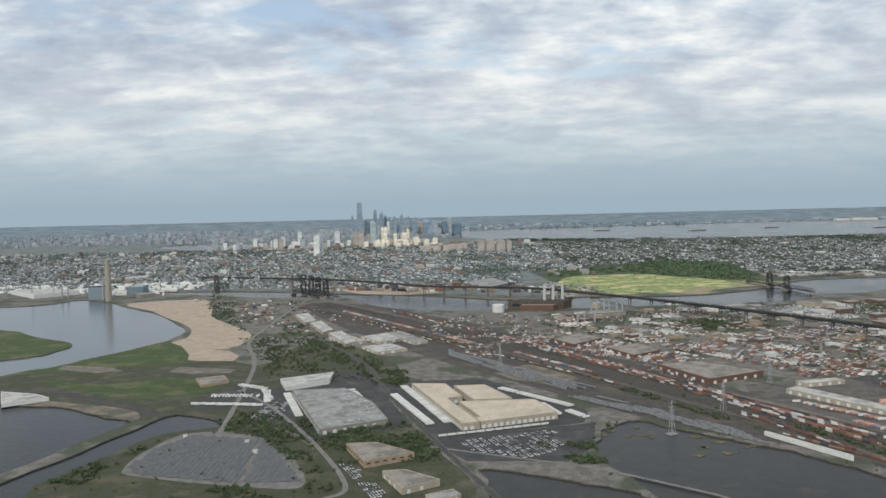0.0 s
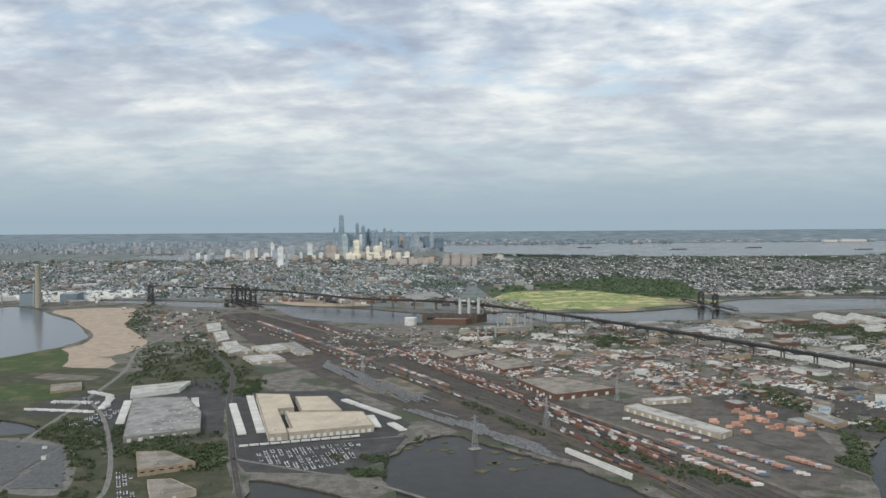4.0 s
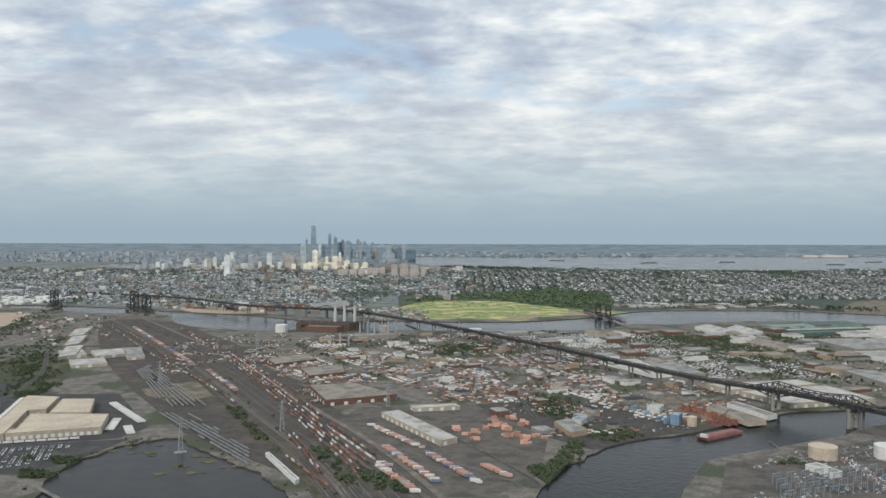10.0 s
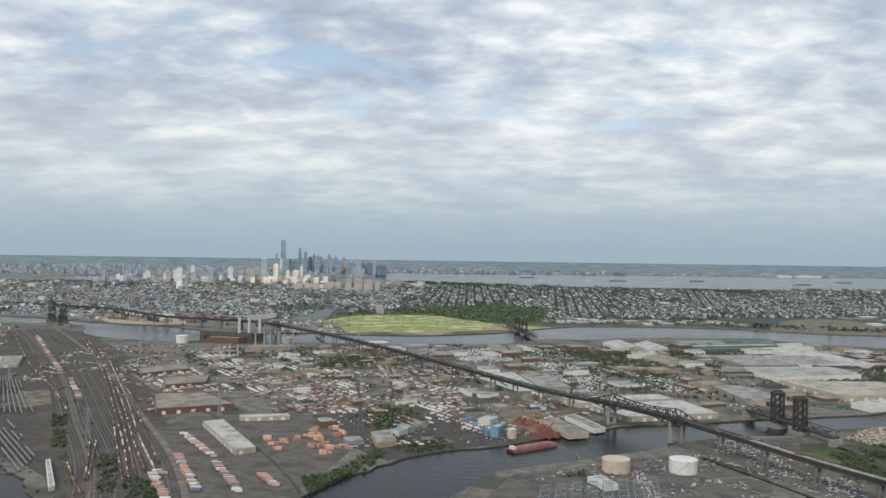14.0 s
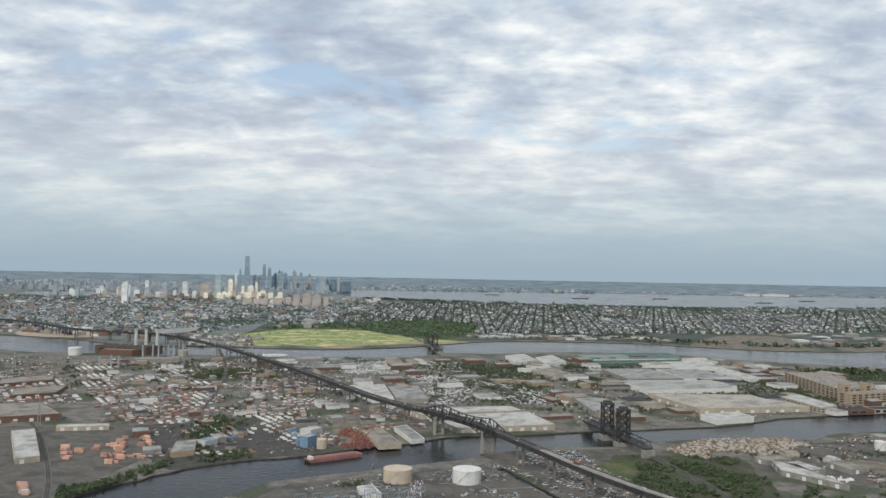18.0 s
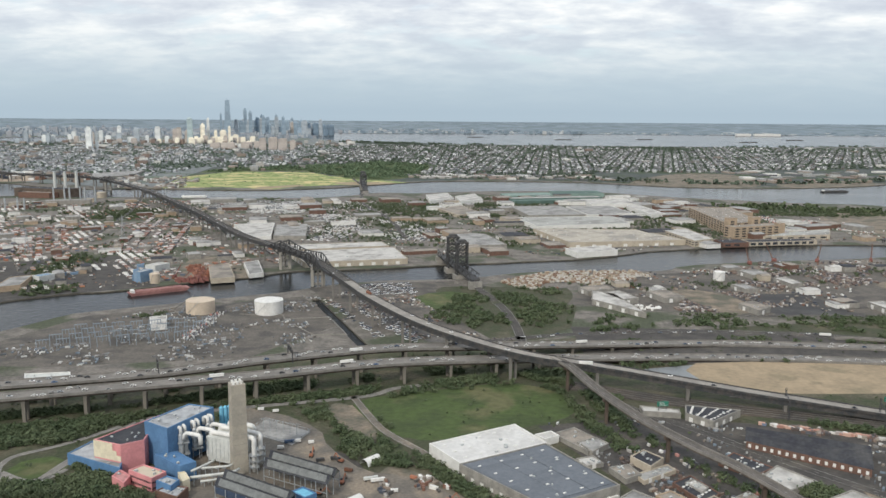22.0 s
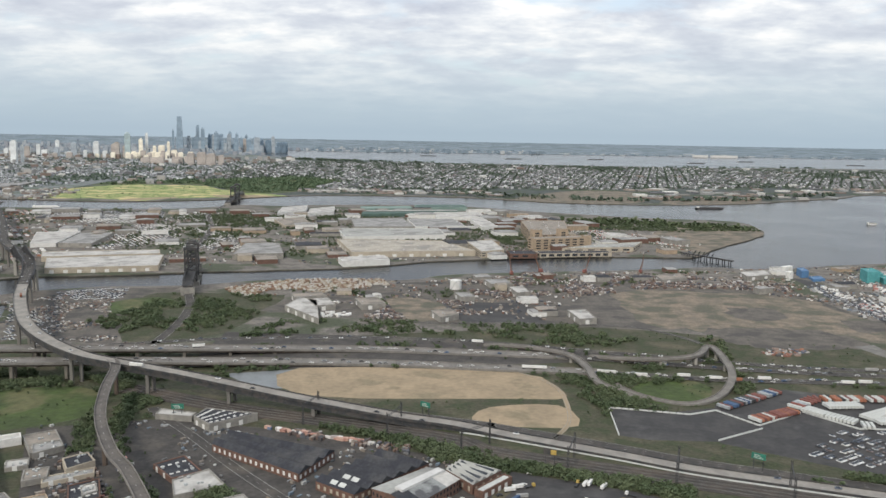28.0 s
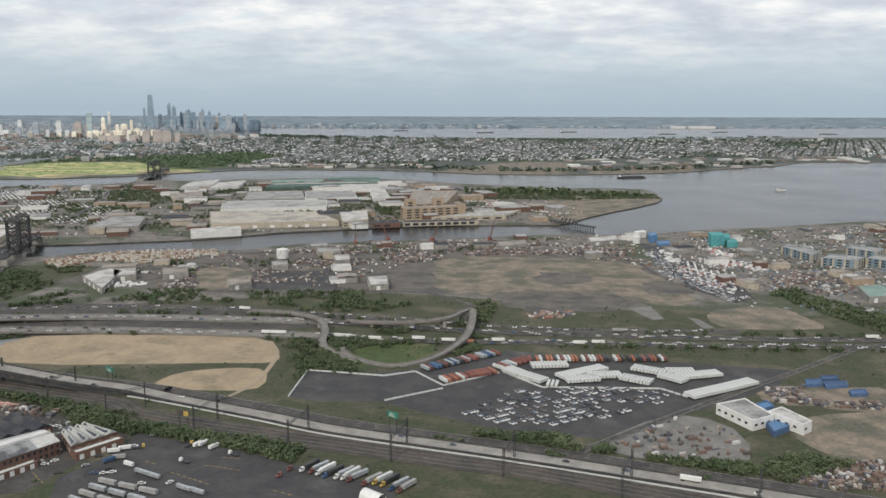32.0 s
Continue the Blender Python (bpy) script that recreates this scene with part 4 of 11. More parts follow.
def viaduct(name, pts, width, label, deck="deck", step=20.0, lanes=3, columns=2, depth=1.1, paint="concrete", start=0.0, parapet=0.4, edge="deck", far=None):
    """An elevated road: slab, two parapets, lane paint, and bents of columns under it where it stands high."""
    line = smooth_line(pts, 8)
    root = thing(name, 0, 0, 0, 0, label, "viaduct")
    cut = far or 0
    for piece_line, mat in ((line[:cut + 1], "asphalt"), (line[cut:], deck)):
        if len(piece_line) > 1:
            g = Bag()
            ribbon(g, piece_line, width, 0.25)
            part("deck_slab", g, M[mat], root)
    for s in (-0.38, 0, 0.38):
        g = Bag()
        ribbon(g, line, 0.35, depth - 0.25, s * width, -0.25)
        part("girder", g, M["steel" if edge == "steel" else "rust2"], root)
    for s in (-1, 1):
        g = Bag()
        ribbon(g, line, 0.16, parapet + 0.45, s * (width / 2 + 0.02), parapet)
        part("parapet", g, M[edge], root)
    g = Bag()
    for i in range(1, lanes):
        o = -width / 2 + i * width / lanes
        for p, a, _ in along(line, 4.5):
            g.box(p.x + math.sin(a) * o, p.y - math.cos(a) * o, p.z, 1.4, 0.13, 0.015, a)
    tagged(part("lane_paint", g, M["wornline"], root), "", "", "", "stuff")
    for p, a, _ in along(line, step, start):
        if p.z < 1.6 or on_water(p.x, p.y):
            continue
        side = Vector((math.sin(a), -math.cos(a), 0))
        bent = new("bent")
        bent.parent = root
        for c in range(columns):
            o = 0 if columns == 1 else (c / (columns - 1) - 0.5) * width * 0.7
            g = p + side * o
            beam("column", bent, (g.x, g.y, 0), (g.x, g.y, p.z - depth), 1.0, paint)
        e0, e1 = p - side * width * 0.46, p + side * width * 0.46
        beam("cap", bent, (e0.x, e0.y, p.z - depth - 0.45), (e1.x, e1.y, p.z - depth - 0.45), 0.9, paint)
    keep_free([Vector((p.x, p.y, 0)) for p in line], width)
    return root, line


SKY = [(-420, 1400, 3), (-260, 1300, 7), (-150, 1210, 10), (-80, 1130, 12), (-20, 1075, 12), (50, 1046, 12), (105, 1024, 12), (150.2, 975.7, 12), (232, 868, 12), (330, 712, 12), (405, 580, 12), (447, 521, 13), (473, 480, 13), (497, 428, 13), (512.5, 395.9, 12.5), (534.1, 359.2, 12), (554.4, 335.5, 11.5), (572.9, 321.2, 10.6), (587.7, 316.5, 9.5), (609.7, 311.7, 7.6), (643.7, 301, 5), (664.8, 293.9, 4), (681.8, 290.1, 2.6), (698.5, 287.5, 1.4), (714, 281.6, 0.6), (742.1, 269.3, 0.5), (763.8, 259.3, 0.5), (806.2, 245.3, 0.5), (854, 227.8, 0.5), (940, 195, 0.5), (1200, 95, 0.5)]
skyway, SKYLINE = viaduct("elevated_highway_bridge", SKY, 5.0, "long dark steel truss highway viaduct on concrete piers", "newdeck", 30.0, 4, 2, 2.1, "pier", edge="steel", far=8 * 13)

# steel trusses of the high part, with two humps at the river piers
def truss(root, line, width, start, end, panel, top, low, mat="steel", thick=0.5):
    spots = along(line, panel, start, end)
    for s in (-1, 1):
        last = None
        for i, (p, a, run) in enumerate(spots):
            q = p + Vector((math.sin(a), -math.cos(a), 0)) * s * (width / 2 + 0.35)
            up_, lo_ = Vector((q.x, q.y, p.z + top(run))), Vector((q.x, q.y, p.z + low(run)))
            if last:
                beam("top_chord", root, last[0], up_, thick, mat)
                beam("bottom_chord", root, last[1], lo_, thick, mat)
                beam("diagonal", root, *((last[1], up_) if i % 2 else (last[0], lo_)), thick * 0.7, mat)
            beam("upright", root, lo_, up_, thick * 0.7, mat)
            last = (up_, lo_)


RUN = {}
for p, a, run in along(SKYLINE, 2.0):
    for key, (x, y) in {"a": (100, 1030), "b": (232, 868), "t1": (447, 521), "t2": (473, 480), "c": (512, 402), "h1": (82, 1036), "h2": (138, 990), "end": (405, 580)}.items():
        d = (p.x - x) ** 2 + (p.y - y) ** 2
        if key not in RUN or d < RUN[key][0]:
            RUN[key] = (d, run)
R1, R2 = RUN["t1"][1], RUN["t2"][1]


def hump(run):
    m = min(abs(run - R1), abs(run - R2))
    return max(-0.6, 4.6 - m * 0.28) if not R1 < run < R2 else 4.6 - 2.2 * math.sin(math.pi * (run - R1) / (R2 - R1))


truss(skyway, SKYLINE, 5.0, R1 - 36, R2 + 36, 4.0, hump, lambda r: -1.3 - max(0, 3.4 - min(abs(r - R1), abs(r - R2)) * 0.25))
H1, H2 = RUN["h1"][1], RUN["h2"][1]
truss(skyway, SKYLINE, 5.0, min(H1, H2) - 24, max(H1, H2) + 24, 5.0, lambda r: max(-0.5, 4.5 - min(abs(r - H1), abs(r - H2)) * 0.3), lambda r: -1.6)
for r0 in [RUN["b"][1] + 44 * i for i in range(int((RUN["end"][1] - RUN["b"][1]) / 44))]:
    truss(skyway, SKYLINE, 5.4, r0, r0 + 44, 11.0, lambda r: -1.0, lambda r, r0=r0: -1.4 - 2.4 * (abs(((r - r0) / 44) - 0.5) * 2) ** 2, thick=0.45)
for r in (R1, R2, H1, H2):
    for p, a, _ in along(SKYLINE, 1e6, r)[:1]:
        s = Vector((math.sin(a), -math.cos(a), 0))
        for o in (-1, 1):
            q = p + s * o * 2.9
            beam("river_pier", skyway, (q.x, q.y, -1), (q.x, q.y, p.z - 2.6), 1.7, "concrete")
        e0, e1 = p - s * 3.4, p + s * 3.4
        for zz in (p.z - 3.2, p.z * 0.45, 0.4):
            beam("pier_strut", skyway, (e0.x, e0.y, zz), (e1.x, e1.y, zz), 1.2, "concrete")

RAMP = [(583.7, 318.9, 9.8), (588.4, 310.8, 9.4), (593.9, 290, 9), (602.2, 267.1, 8.6), (613.5, 246.7, 8.0), (621, 237.5, 7.2), (629, 226, 5.6), (636, 215, 3.6), (642, 206, 1.6), (647, 199, 0.35)]
ramp_bridge, RAMP_LINE = viaduct("ramp_viaduct", RAMP, 2.9, "narrow curved concrete ramp on single rusty piers", "rampdeck", 30.0, 2, 1, 0.9, "rust2", 8.0)
TPN = [(200, 205, 9), (300, 250, 9), (386.3, 278.5, 8.8), (449.7, 298.8, 8.6), (484, 317.5, 8.2), (523.2, 335.1, 7.6), (557.5, 345, 6.0), (597.8, 359.7, 3.0), (655, 372, 0.7), (705, 371, 0.4), (745, 368, 0.4)]
TPS = [(210, 192, 9), (305, 236, 9), (392.9, 266.9, 8.8), (436.9, 282.5, 8.6), (486.5, 300.6, 8.2), (523.4, 316.9, 7.6), (564.2, 330, 5.6), (603.1, 344.3, 2.4), (660, 353, 0.6), (705, 351, 0.4), (752, 347, 0.4)]
tp_north, TPN_LINE = viaduct("turnpike_viaduct", TPN, 6.8, "wide grey concrete motorway viaduct with traffic", "deck", 17.0, 4, 2, 1.2, "pier2")
tp_south, TPS_LINE = viaduct("turnpike_viaduct", TPS, 6.8, "wide grey concrete motorway viaduct with traffic", "deck", 17.0, 4, 2, 1.2, "pier2", start=6.0)


def ground_road(name, pts, width, lanes, label, mat="asphalt"):
    line = road(name, pts, width, mat, label, lanes)
    keep_free(line, width)
    return line


HWN = ground_road("road_motorway_north", [(742, 368.5, 0.3), (792.6, 357.9, 0.2), (834.1, 352.7, 0.1), (894.6, 348.4, 0.1), (948.6, 347.7, 0.1), (1300, 348), (2200, 345)], 5.6, 4, "grey motorway carriageway with worn lane paint")
HWS = ground_road("road_motorway_south", [(750, 347, 0.3), (792.6, 342.1, 0.2), (832.6, 341.6, 0.1), (891.5, 339, 0.1), (943.8, 338.4, 0.1), (1300, 333), (2200, 330)], 5.6, 4, "grey motorway carriageway with worn lane paint")
HWL = ground_road("road_local", [(560, 372), (605, 386), (674.6, 392.2), (747.3, 379.2), (792.5, 368.5), (835, 359.3), (900, 358)], 4.6, 3, "grey local carriageway beside the motorway")
viaduct("ramp_viaduct", [(709.9, 383.6, 0.3), (723.5, 380.1, 1), (740.6, 365.5, 2.4), (746.3, 349, 2.2), (747.5, 335.3, 1.2), (753.6, 326.1, 0.3), (761.5, 317.4, 0.1)], 2.6, "curved grey motorway ramp on low walls", "deck", 14.0, 2, 2, 0.8)
viaduct("ramp_viaduct", [(750.5, 369.8, 0.3), (764.2, 361.9, 1.8), (777.6, 358.5, 3), (790.4, 362.1, 3.6), (799.7, 376.6, 3.6), (800.2, 361, 3.2), (797, 340.7, 2), (786.7, 322.2, 0.6), (773.2, 313.9, 0.2), (759.5, 322.7, 0.1), (753.8, 334.5, 0.1)], 2.6, "curved grey motorway loop ramp on piers", "deck", 14.0, 2, 2, 0.8)
ground_road("road_service", [(685.3, 421.1), (721.1, 424.1), (774.4, 422.8), (793.8, 408), (802.5, 392.7)], 2.6, 2, "grey service road along the motorway")
TRUCK_RD = ground_road("road_truck_route", [(400, 1180), (430, 1052, 0), (448, 886), (486, 765), (510, 643, 1.2)], 4.4, 2, "straight grey road between sheds")
ground_road("road_truck_route_south", [(560, 471, 1.2), (567, 452), (573, 424), (576, 396), (577, 366)], 4.4, 2, "grey road down from the lift bridge")
ground_road("road_left_ramp", [(-116.8, 374.1), (-135.3, 536.5), (-150.4, 634.4), (-177.1, 728.7), (-179.9, 811.7), (-179.5, 964.4), (-175.6, 1113)], 3.0, 2, "pale curved access road", "deck")
ground_road("road_left_bend", [(-52.8, 332.3), (-45.2, 346.7), (-66.4, 405.5), (-106.6, 488.9), (-139.2, 536.8)], 2.4, 2, "grey access road", "deck")
ground_road("road_depot", [(19.3, 327.8), (-1.1, 391.4), (-36.3, 511), (-65.4, 624.4), (-117.4, 735.7)], 3.6, 2, "grey depot road beside the warehouse")
ground_road("road_marsh", [(-9.5, 401.2), (28.3, 382.1), (65, 363), (95.9, 337.5), (113.4, 320.1), (130, 290)], 2.0, 1, "narrow pale causeway road over the marsh", "gravel")
ground_road("road_west_bank", [(-305.6, 553.4), (-221.6, 536.9), (-142.5, 521.3), (-116.2, 534.5)], 2.2, 2, "narrow grey road")
ground_road("road_centre", [(271.5, 374.2), (287.9, 368), (256.8, 433.9), (201.4, 527.1), (122.2, 622.9), (44.4, 732), (-85.6, 887.9)], 3.0, 2, "grey yard road")
ground_road("road_container", [(298.9, 487.5), (282.1, 612.9), (246.3, 789), (185.9, 976.9)], 3.0, 2, "grey yard road")
ground_road("road_plant", [(431.7, 241.6), (443, 237.1), (446.6, 251), (455.5, 280.2), (480.4, 291), (518.6, 303.3), (529.2, 312.2), (545, 318)], 2.6, 2, "grey plant road with a curved drive", "deck")
ground_road("road_plant_track", [(515.6, 304.2), (523.4, 285.6), (529.8, 273.2), (541, 259.6), (552.3, 244.4), (560.3, 234.5), (566.4, 225.3)], 2.6, 1, "brown dirt track along the lawn", "yard")
ground_road("road_drive", [(430.5, 236.6), (429.4, 245.7), (430.1, 252), (437, 258.2), (443.3, 265), (449.9, 274.5)], 1.8, 1, "curved grey drive round a lawn", "deck")
ground_road("road_drive_loop", [(429.8, 244.9), (432.8, 238.9), (438.5, 236.7), (444.5, 237.8), (448, 244.6)], 1.6, 1, "curved grey drive round a lawn", "deck")
ground_road("road_frontage", [(604, 300), (609, 293), (621, 280.3), (641.9, 255.4), (659, 236.8), (673.5, 222.3), (720, 190)], 3.6, 2, "grey frontage road past brick sheds")
ground_road("road_lot", [(824.3, 248.7), (854.1, 273.3), (899.1, 309), (945.8, 342.3), (990, 335)], 2.6, 2, "grey lot road")
ground_road("road_sand_edge", [(725.9, 280), (733, 297), (733.7, 325.7), (726.6, 340.4), (716.3, 349)], 1.6, 1, "pale dirt track round the sand lot", "sand")

# the at-grade highway beside the lowered skyway, with its white concrete barriers
low = [p for p in SKYLINE if p.z < 1.3 and p.x > 600]
low_s = sides(low)
beside = [(p.x - s.x * 6.2, p.y - s.y * 6.2, 0.0) for p, s in zip(low, low_s)][::4]
ground_road("road_highway", [(beside[0][0] - 60, beside[0][1] + 18, 0)] + beside, 4.8, 3, "grey highway beside the lowered skyway")
g = Bag()
for off, lift in ((-3.1, 0.4), (3.3, 0.4)):
    ribbon(g, [Vector((p.x, p.y, 0)) for p in low], 0.15, 0.4, off, 0.5)
solo("road_barrier", g, M["galvpale"], "long white concrete road barrier", "barrier", "structure")

# railway beside the viaduct, and its catenary masts
RAIL = [(589.5, 318.3), (629.4, 300.6), (664.7, 289.9), (696.9, 278.7), (707.4, 269.9), (734.4, 260.8), (764.9, 251.2), (792.8, 242.4), (818.3, 234.4), (900, 200), (1000, 160)]


def track(line, off, bed="ballast"):
    g = Bag()
    ribbon(g, line, 1.0, 0, off, 0.10)
    t = tagged(new("railway_track", g.mesh("sleepers", M[bed])), "brown railway track with two steel rails", "railway track", "railway tracks", "structure")
    g = Bag()
    for o in (-0.24, 0.24):
        ribbon(g, line, 0.07, 0.06, off + o, 0.17)
    part("rail", g, M["railsteel"], t)


rail_line = smooth_line([(x, y, 0.05) for x, y in RAIL], 8)
g = Bag()
ribbon(g, rail_line, 9.0, 0.3, 0, 0.06)
solo("railway_bed", g, M["ballast"], "brown ballast bed of a railway", "railway", "structure")
for o in (-3, -1, 1, 3):
    track(rail_line, o)
keep_free(rail_line, 9.5)


def mast(p, a, width, h):
    root = thing("catenary_gantry", p.x, p.y, 0.0, a, "dark steel catenary gantry over the railway", "gantry", "gantries along the railway")
    for s in (-1, 1):
        for o in (-0.2, 0.2):
            beam("leg", root, (o, s * width / 2, 0), (o, s * width / 2, h), 0.16, "steel")
        for i in range(5):
            z0 = h * i / 5
            beam("brace", root, (-0.2 if i % 2 else 0.2, s * width / 2, z0), (0.2 if i % 2 else -0.2, s * width / 2, z0 + h / 5), 0.1, "steel")
    for dz in (0, -0.5):
        beam("crossbeam", root, (0, -width / 2, h * 0.86 + dz), (0, width / 2, h * 0.86 + dz), 0.14, "steel")


for p, a, _ in along(rail_line, 27.0, 70.0, 380.0):
    mast(p, a, 10.6, 7.2)


def lift_bridge(x, y, turn, gap, tall, deck, label, fine=5):
    """Vertical lift bridge: two latticed towers, the lifting span between them, and approach trusses."""
    root = thing("lift_bridge", x, y, 0, turn, label, "lift bridge")
    w = 3.0
    for s in (-1, 1):
        tower = new("tower")
        tower.parent = root
        cx = s * gap / 2
        for dx in (-2.2, 2.2):
            for sy in (-1, 1):
                beam("leg", tower, (cx + dx, sy * w, -1), (cx + dx * 0.8, sy * w, tall), 0.75, "steel")
            for k in range(fine):
                z0, z1 = tall * k / fine, tall * (k + 1) / fine
                beam("brace", tower, (cx + dx, -w, z1), (cx + dx, w, z1), 0.5, "steel")
                if z0 > deck + 2 or k == 0:
                    beam("brace", tower, (cx + dx, -w, z0), (cx + dx, w, z1), 0.35, "steel")
                    beam("brace", tower, (cx + dx, w, z0), (cx + dx, -w, z1), 0.35, "steel")
        for sy in (-1, 1):
            for k in range(fine):
                z0, z1 = tall * k / fine, tall * (k + 1) / fine
                beam("brace", tower, (cx - 2.2, sy * w, z0), (cx + 2.0, sy * w, z1), 0.4, "steel")
                beam("brace", tower, (cx + 2.2, sy * w, z0), (cx - 2.0, sy * w, z1), 0.4, "steel")
        g = Bag()
        g.box(cx, 0, tall - 0.4, 5.0, w * 2 + 1, 0.9)
        g.box(cx, 0, tall + 0.5, 3.4, w * 2 - 1, 1.3, shrink=0.8)
        part("sheave_house", g, M["steel"], tower)
        g = Bag()
        g.box(cx, 0, -1, 7.5, w * 2 + 3, 3.2)
        part("footing", g, M["concrete"], tower)
    ends = [(-gap * 1.9, -gap / 2), (-gap / 2, gap / 2), (gap / 2, gap * 1.9)]
    for a0, a1 in ends:
        g = Bag()
        g.box((a0 + a1) / 2, 0, deck - 0.9, a1 - a0 - 0.2, w * 2 - 1.2, 0.9)
        part("deck_slab", g, M["steel"], root)
        n = 6
        for sy in (-1, 1):
            y0 = sy * (w - 0.5)
            beam("bottom_chord", root, (a0, y0, deck), (a1, y0, deck), 0.4, "steel")
            beam("top_chord", root, (a0, y0, deck + 3.0), (a1, y0, deck + 3.0), 0.4, "steel")
            for i in range(n):
                u, v = a0 + (a1 - a0) * i / n, a0 + (a1 - a0) * (i + 1) / n
                beam("diagonal", root, (u, y0, deck + (3.0 if i % 2 else 0)), (v, y0, deck + (0 if i % 2 else 3.0)), 0.3, "steel")
    for s in (-1, 1):
        g = Bag()
        g.box(s * gap * 1.9, 0, -1, 3, w * 2 + 1, deck)
        part("abutment", g, M["concrete"], root)
    return root


lift_bridge(549, 512, math.atan2(-120, 31), 21, 20.5, 5.0, "black steel vertical lift bridge over the river")
lift_bridge(430, 1052, math.atan2(-120, 18), 40, 17.0, 4.0, "dark steel vertical lift bridge across the wide river", 3)
lift_bridge(-184, 1092, math.atan2(-100, 60), 28, 27.0, 5.0, "dark steel vertical lift bridge beside the rail yard", 3)
lift_bridge(-163, 1080, math.atan2(-100, 60), 26, 24.0, 5.0, "dark steel vertical lift bridge beside the rail yard", 3)
lift_bridge(-322, 1152, math.atan2(-100, 30), 22, 24.0, 5.0, "dark steel vertical lift bridge beyond the sand lot", 3)
# low timber trestle at the river mouth
trestle = thing("trestle_bridge", 877, 636, 0, math.atan2(-40, 26), "low black timber trestle bridge at the river mouth", "bridge")
g = Bag()
g.box(0, 0, 1.6, 46, 3, 0.8)
part("deck_slab", g, M["steel"], trestle)
for i in range(9):
    for s in (-1.2, 1.2):
        beam("post", trestle, (-21 + i * 5.2, s, -1), (-21 + i * 5.2, s, 1.7), 0.5, "steel")
for i in range(6):
    beam("diagonal", trestle, (-10 + i * 4, -1.4, 2.4), (-8 + i * 4, -1.4, 5.4 if i < 5 else 2.4), 0.5, "steel")


# ---- buildings ----
def loop_ccw(c):
    area = sum(a[0] * b2[1] - b2[0] * a[1] for a, b2 in zip(c, c[1:] + c[:1]))
    return list(c) if area > 0 else list(reversed(c))


def row_of(a, b2, step):
    a, b2 = Vector((*a[:2], 0)), Vector((*b2[:2], 0))
    n = max(1, int((b2 - a).length / step))
    ang = math.atan2(b2.y - a.y, b2.x - a.x)
    return [(a.lerp(b2, (i + 0.5) / n), ang) for i in range(n)]


UNIT = {}


def unit_mesh(key, w, d, h, mats, lid=0.0):
    if key not in UNIT:
        g = Bag()
        g.box(0, 0, 0, w, d, h, k=0)
        if lid:
            g.box(0, 0, h, w * 0.7, d * 0.7, lid, k=len(mats) - 1, shrink=0.7)
        UNIT[key] = g.mesh(key, [M[m] for m in mats])
    return UNIT[key]


def piece(name, mesh, parent, x, y, z, turn=0.0, scale=(1, 1, 1)):
    ob = new(name, mesh)
    ob.parent = parent
    ob.matrix_basis = Matrix.Translation((x, y, z)) @ Matrix.Rotation(turn, 4, "Z") @ Matrix.Diagonal((*scale, 1))
    return ob


